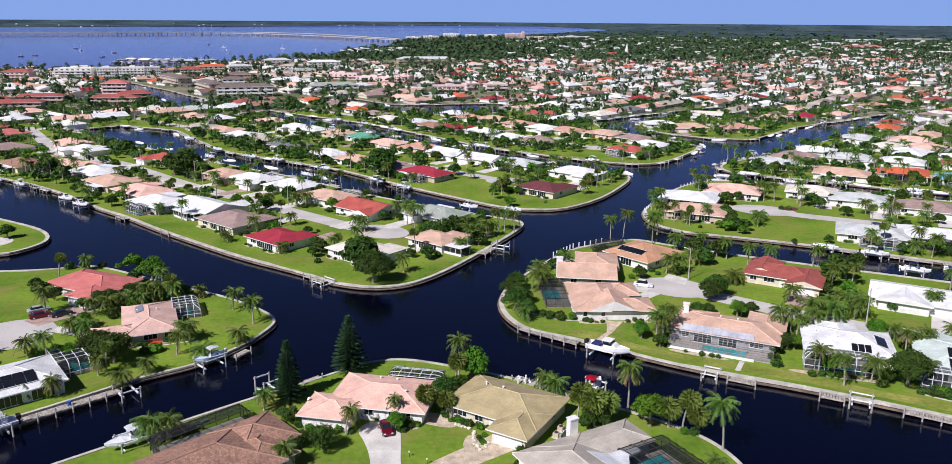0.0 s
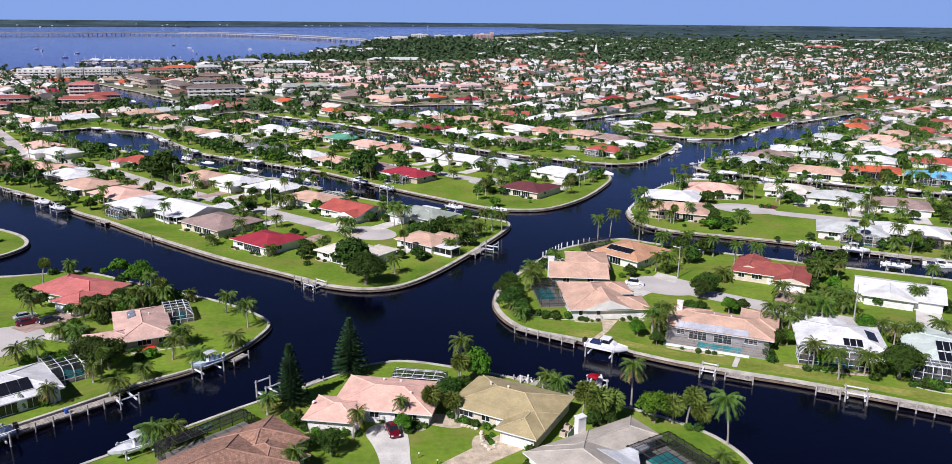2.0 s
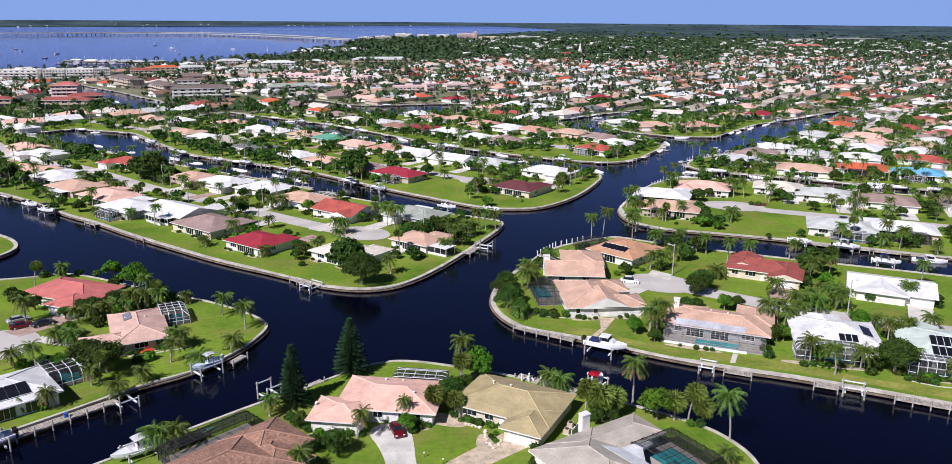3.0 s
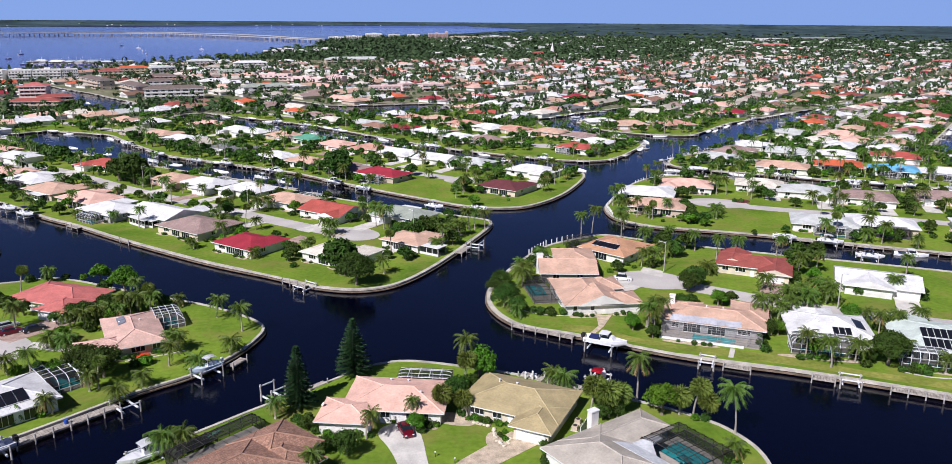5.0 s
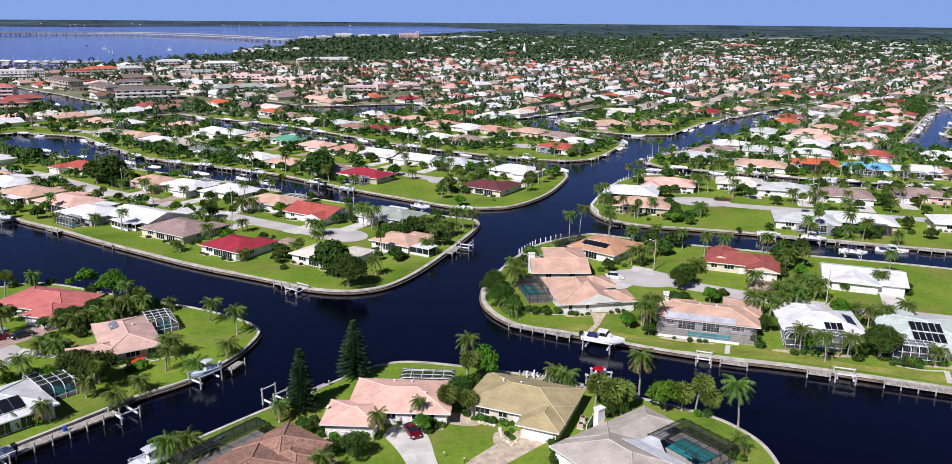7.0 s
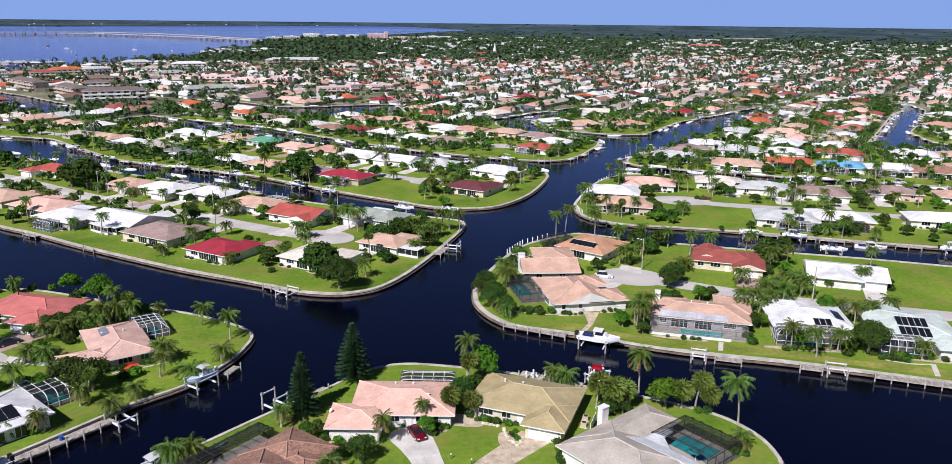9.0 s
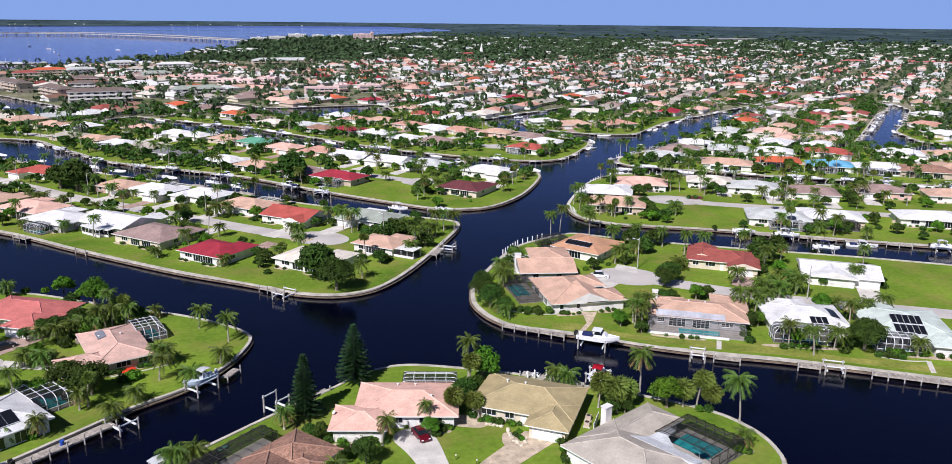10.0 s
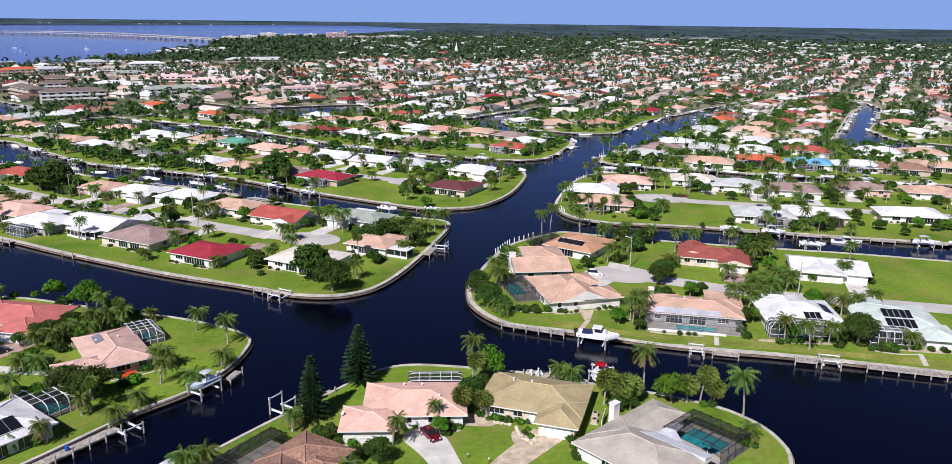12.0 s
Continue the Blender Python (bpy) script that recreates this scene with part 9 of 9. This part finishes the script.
for vx, vy, vt, rects in ((32.5, 168.5, 0, ((-8, 0, -10.6, -8.8, 6), (2, 8, -10.4, -8.8, 3))), (-14.9, 121.8, -12, ((-11, -4.2, -12.2, -10.4, 3), (4, 8, -7.4, -5.8, 2))),
                          (5.9, 118.1, -31.7, ((-7.5, -2.5, -7.6, -5.9, 5),)), (94.5, 134.5, -25, ((-7, 8, -13.5, -11.8, 8),)), (73, 144, -20, ((-8, 8, -13.6, -12, 5),)),
                          (54.6, 151.2, -25.7, ((-9.5, 2, -13.0, -11.8, 5),)), (-68.3, 156.2, 23, ((-4, 5, -10.2, -8.5, 6), (5.4, 7, -6, 2, 4)))):
    m = pose(vx, vy, 0, 0, 0, vt)
    for x0, x1, y0, y1, n in rects:
        bed(m, x0, x1, y0, y1, n, beds)
for x, y, r, k in ((-1.8, 115.2, 0.85, 1), (1.6, 113.4, 0.8, 1), (1.9, 108.6, 0.6, 1), (2.1, 111.0, 0.55, 1), (-0.3, 114.1, 0.85, 0), (2.9, 113.3, 0.7, 2), (1.3, 109.9, 0.5, 0), (7.8, 106.0, 1.0, 0), (7.2, 104.4, 0.6, 1),
                   (6.6, 101.2, 0.9, 0), (-11.3, 112.7, 1.0, 0), (-10.1, 115.0, 1.2, 2), (-11.4, 115.7, 0.9, 1), (-8.6, 114.2, 0.6, 1), (-26.1, 113.0, 1.0, 1), (-24.0, 110.4, 1.2, 0), (-21.1, 112.6, 0.9, 2), (-15.5, 116.2, 0.6, 1),
                   (81.1, 124.9, 1.0, 0), (82.4, 124.2, 1.0, 0), (83.6, 123.5, 1.0, 0), (84.7, 122.7, 1.0, 0), (92.7, 121.6, 0.9, 0), (95.1, 121.0, 0.9, 0), (27.2, 160.5, 0.8, 0), (28.4, 160.6, 0.8, 0), (29.6, 160.5, 0.8, 0),
                   (30.8, 160.5, 0.8, 0), (23.5, 160.3, 1.2, 0), (20.8, 160.2, 1.2, 2), (18.1, 160.9, 1.0, 0), (-62.0, 148.6, 0.8, 0), (-60.6, 148.9, 0.8, 0), (-65.4, 146.9, 0.8, 0), (-66.6, 146.6, 0.8, 0), (34.4, 98.0, 0.8, 1), (35.3, 97.6, 0.7, 0)):
    bush(x, y, r, k)
plant_bushes()


def edging(pts, label="pale curved kerb along a planting bed"):
    bm = bmesh.new()
    ribbon(bm, pts, 0.28, 0.1)
    return tagged(part("garden_edging", bm, DRIVE), label, "garden edging", kind="structure")


edging([(-66.6, 145.3), (-63.0, 146.9), (-60.2, 147.2), (-57.4, 148.1), (-55.8, 149.8)])
edging([(80.7, 125.0), (83.3, 122.6), (84.6, 121.2), (86.6, 121.0), (89.2, 120.8)])
edging([(32.9, 98.6), (34.0, 96.9), (35.6, 96.6), (36.4, 98.0)])
edging([(12.6, 166.0), (14.6, 160.4), (20.0, 158.6), (26.0, 159.2)])
slab([(53.0, 138.6), (53.9, 138.2), (51.6, 134.2), (50.7, 134.6)], DRIVE, "path", "pale concrete path to the seawall", 0.05)
slab([(88.8, 121.0), (89.7, 120.6), (86.6, 115.9), (85.7, 116.3)], DRIVE, "path", "pale concrete path to the seawall", 0.05)

# pale boulders round the beds beside the paved drive
ROCK = surface("pale_limestone", (0.66, 0.60, 0.47), 0.9, 0.2, 1.5, 6.0, 0.4, jitter=0.15)
rocks = random.Random(9)
rim = tagged(thing("rock_edging", 0, 0), "row of pale limestone boulders round a planting bed", "rocks")
for ax, ay, bx, by in ((0.6, 112.4, 0.5, 108.6), (0.5, 108.6, 1.6, 106.6), (-2.4, 114.6, 0.4, 112.9), (2.2, 107.4, 2.7, 109.6)):
    for k in range(5):
        bm = bmesh.new()
        bmesh.ops.create_icosphere(bm, subdivisions=1, radius=rocks.uniform(0.2, 0.38))
        for v in bm.verts:
            v.co = Vector((v.co.x * 1.2, v.co.y, v.co.z * 0.7)) * (1 + 0.25 * noise.noise(v.co * 4 + Vector((k, ax, ay))))
        rock = part("boulder", bm, ROCK, rim)
        rock.location = (ax + (bx - ax) * k / 5 + rocks.uniform(-0.15, 0.15), ay + (by - ay) * k / 5 + rocks.uniform(-0.15, 0.15), 0.14)

# satellite dish at the pink roof's corner
dish = tagged(thing("satellite_dish", -27.0, 118.2, 2.4, 200), "white satellite dish at a roof's corner", "satellite dish")
bm = bmesh.new()
bmesh.ops.create_uvsphere(bm, u_segments=14, v_segments=8, radius=0.9)
bmesh.ops.delete(bm, geom=[v for v in bm.verts if v.co.z > -0.66], context="VERTS")
for v in bm.verts:
    v.co.z += 0.9
bmesh.ops.rotate(bm, verts=bm.verts[:], cent=(0, 0, 0), matrix=Matrix.Rotation(radians(50), 3, "Y"))
bmesh.ops.solidify(bm, geom=bm.faces[:], thickness=0.04)
part("reflector", bm, TRIM, dish).location = (0, 0, 0.55)
bm = bmesh.new()
bar(bm, (0, 0, -0.3), (0, 0, 0.6), 0.04, 6)
part("mast", bm, ALU, dish)

# pool umbrella, garden lamps
TEAL = surface("teal_canvas", (0.05, 0.30, 0.33), 0.8, 0.12, 1.0, 6.0, 0.2)
shade = tagged(thing("patio_umbrella", 26.6, 97.2, 0.14, 20), "teal square patio umbrella beside the pool", "umbrella")
bm = bmesh.new()
peak = bm.verts.new((0, 0, 2.5))
rim_ = [bm.verts.new((1.3 * math.cos(k * math.pi / 2 + 0.785), 1.3 * math.sin(k * math.pi / 2 + 0.785), 1.85)) for k in range(4)]
for k in range(4):
    bm.faces.new((rim_[k], rim_[(k + 1) % 4], peak))
bmesh.ops.solidify(bm, geom=bm.faces[:], thickness=0.03)
part("canopy", bm, TEAL, shade)
bm = bmesh.new()
bar(bm, (0, 0, 0), (0, 0, 2.4), 0.03, 6)
part("pole", bm, ALU, shade)
bm = bmesh.new()
bar(bm, (0, 0, 0), (0, 0, 0.08), 0.3, 10)
part("base", bm, CONCRETE, shade)
for lx, ly in ((-9.5, 105.2), (-6.7, 103.2)):
    lamp = tagged(thing("garden_lamp", lx, ly), "short black garden lamp with a white lantern", "garden lamp", "garden lamps")
    bm = bmesh.new()
    bar(bm, (0, 0, -0.05), (0, 0, 0.7), 0.05, 6)
    part("post", bm, BRONZE, lamp)
    bm = bmesh.new()
    bar(bm, (0, 0, 0.7), (0, 0, 0.92), 0.10, 6, 0.13)
    part("lantern", bm, TRIM, lamp)

# docks and moored craft along the farther shores
far_berth = random.Random(44)
plank = bmesh.new()
box(plank, -3.2, 3.2, -0.9, 0.9, -0.15, DECK_Z)
for sx in (-2.9, 0.0, 2.9):
    bar(plank, (sx, -0.95, -2.4), (sx, -0.95, 1.3), 0.16, 5, mat=1)
plank_mesh = bpy.data.meshes.new("dock")
plank.to_mesh(plank_mesh)
plank.free()
small_hulls = [hull_mesh(6.4, 2.4, 1.25), hull_mesh(8.0, 2.7, 1.4)]
docks_far, craft_far = [], []
for loop in loops:
    pts = [Vector((land_pts[i].x, land_pts[i].y)) for i in loop]
    gap = 0.0
    for p, q in zip(pts, pts[1:] + pts[:1]):
        d = q - p
        if d.length < 0.5 or d.length > 250 or not 330 < (p + q).length / 2 < 900:
            continue
        n = Vector((d.y, -d.x)).normalized()
        if on_land(*((p + q) / 2 + n * 3)):
            n = -n
        turn = math.degrees(math.atan2(d.y, d.x))
        while gap < d.length:
            c = p + d.normalized() * gap + n * 1.0
            if far_berth.random() < 0.72 and not on_land(c.x + n.x * 2, c.y + n.y * 2):
                docks_far.append((plank_mesh, pose(c.x, c.y, 0, 0, 0, turn if n.dot(Vector((d.y, -d.x))) > 0 else turn + 180), (0, 1)))
            if far_berth.random() < 0.34:
                b = c + n * 2.6 + d.normalized() * 5.0
                if not on_land(b.x, b.y) and not on_land(b.x + n.x * 3, b.y + n.y * 3):
                    craft_far.append((small_hulls[far_berth.randrange(2)], pose(b.x, b.y, far_berth.choice((-1.3, 0.1)), 0, 0, turn + far_berth.choice((0, 180))), (0,)))
            gap += far_berth.uniform(9, 17)
        gap -= d.length
joined("distant_docks", docks_far, (DRIVE, PILE), "many pale docks along the farther seawalls", "docks")
joined("distant_boats", craft_far, (GEL,), "many small white boats moored along the farther seawalls", "boats")
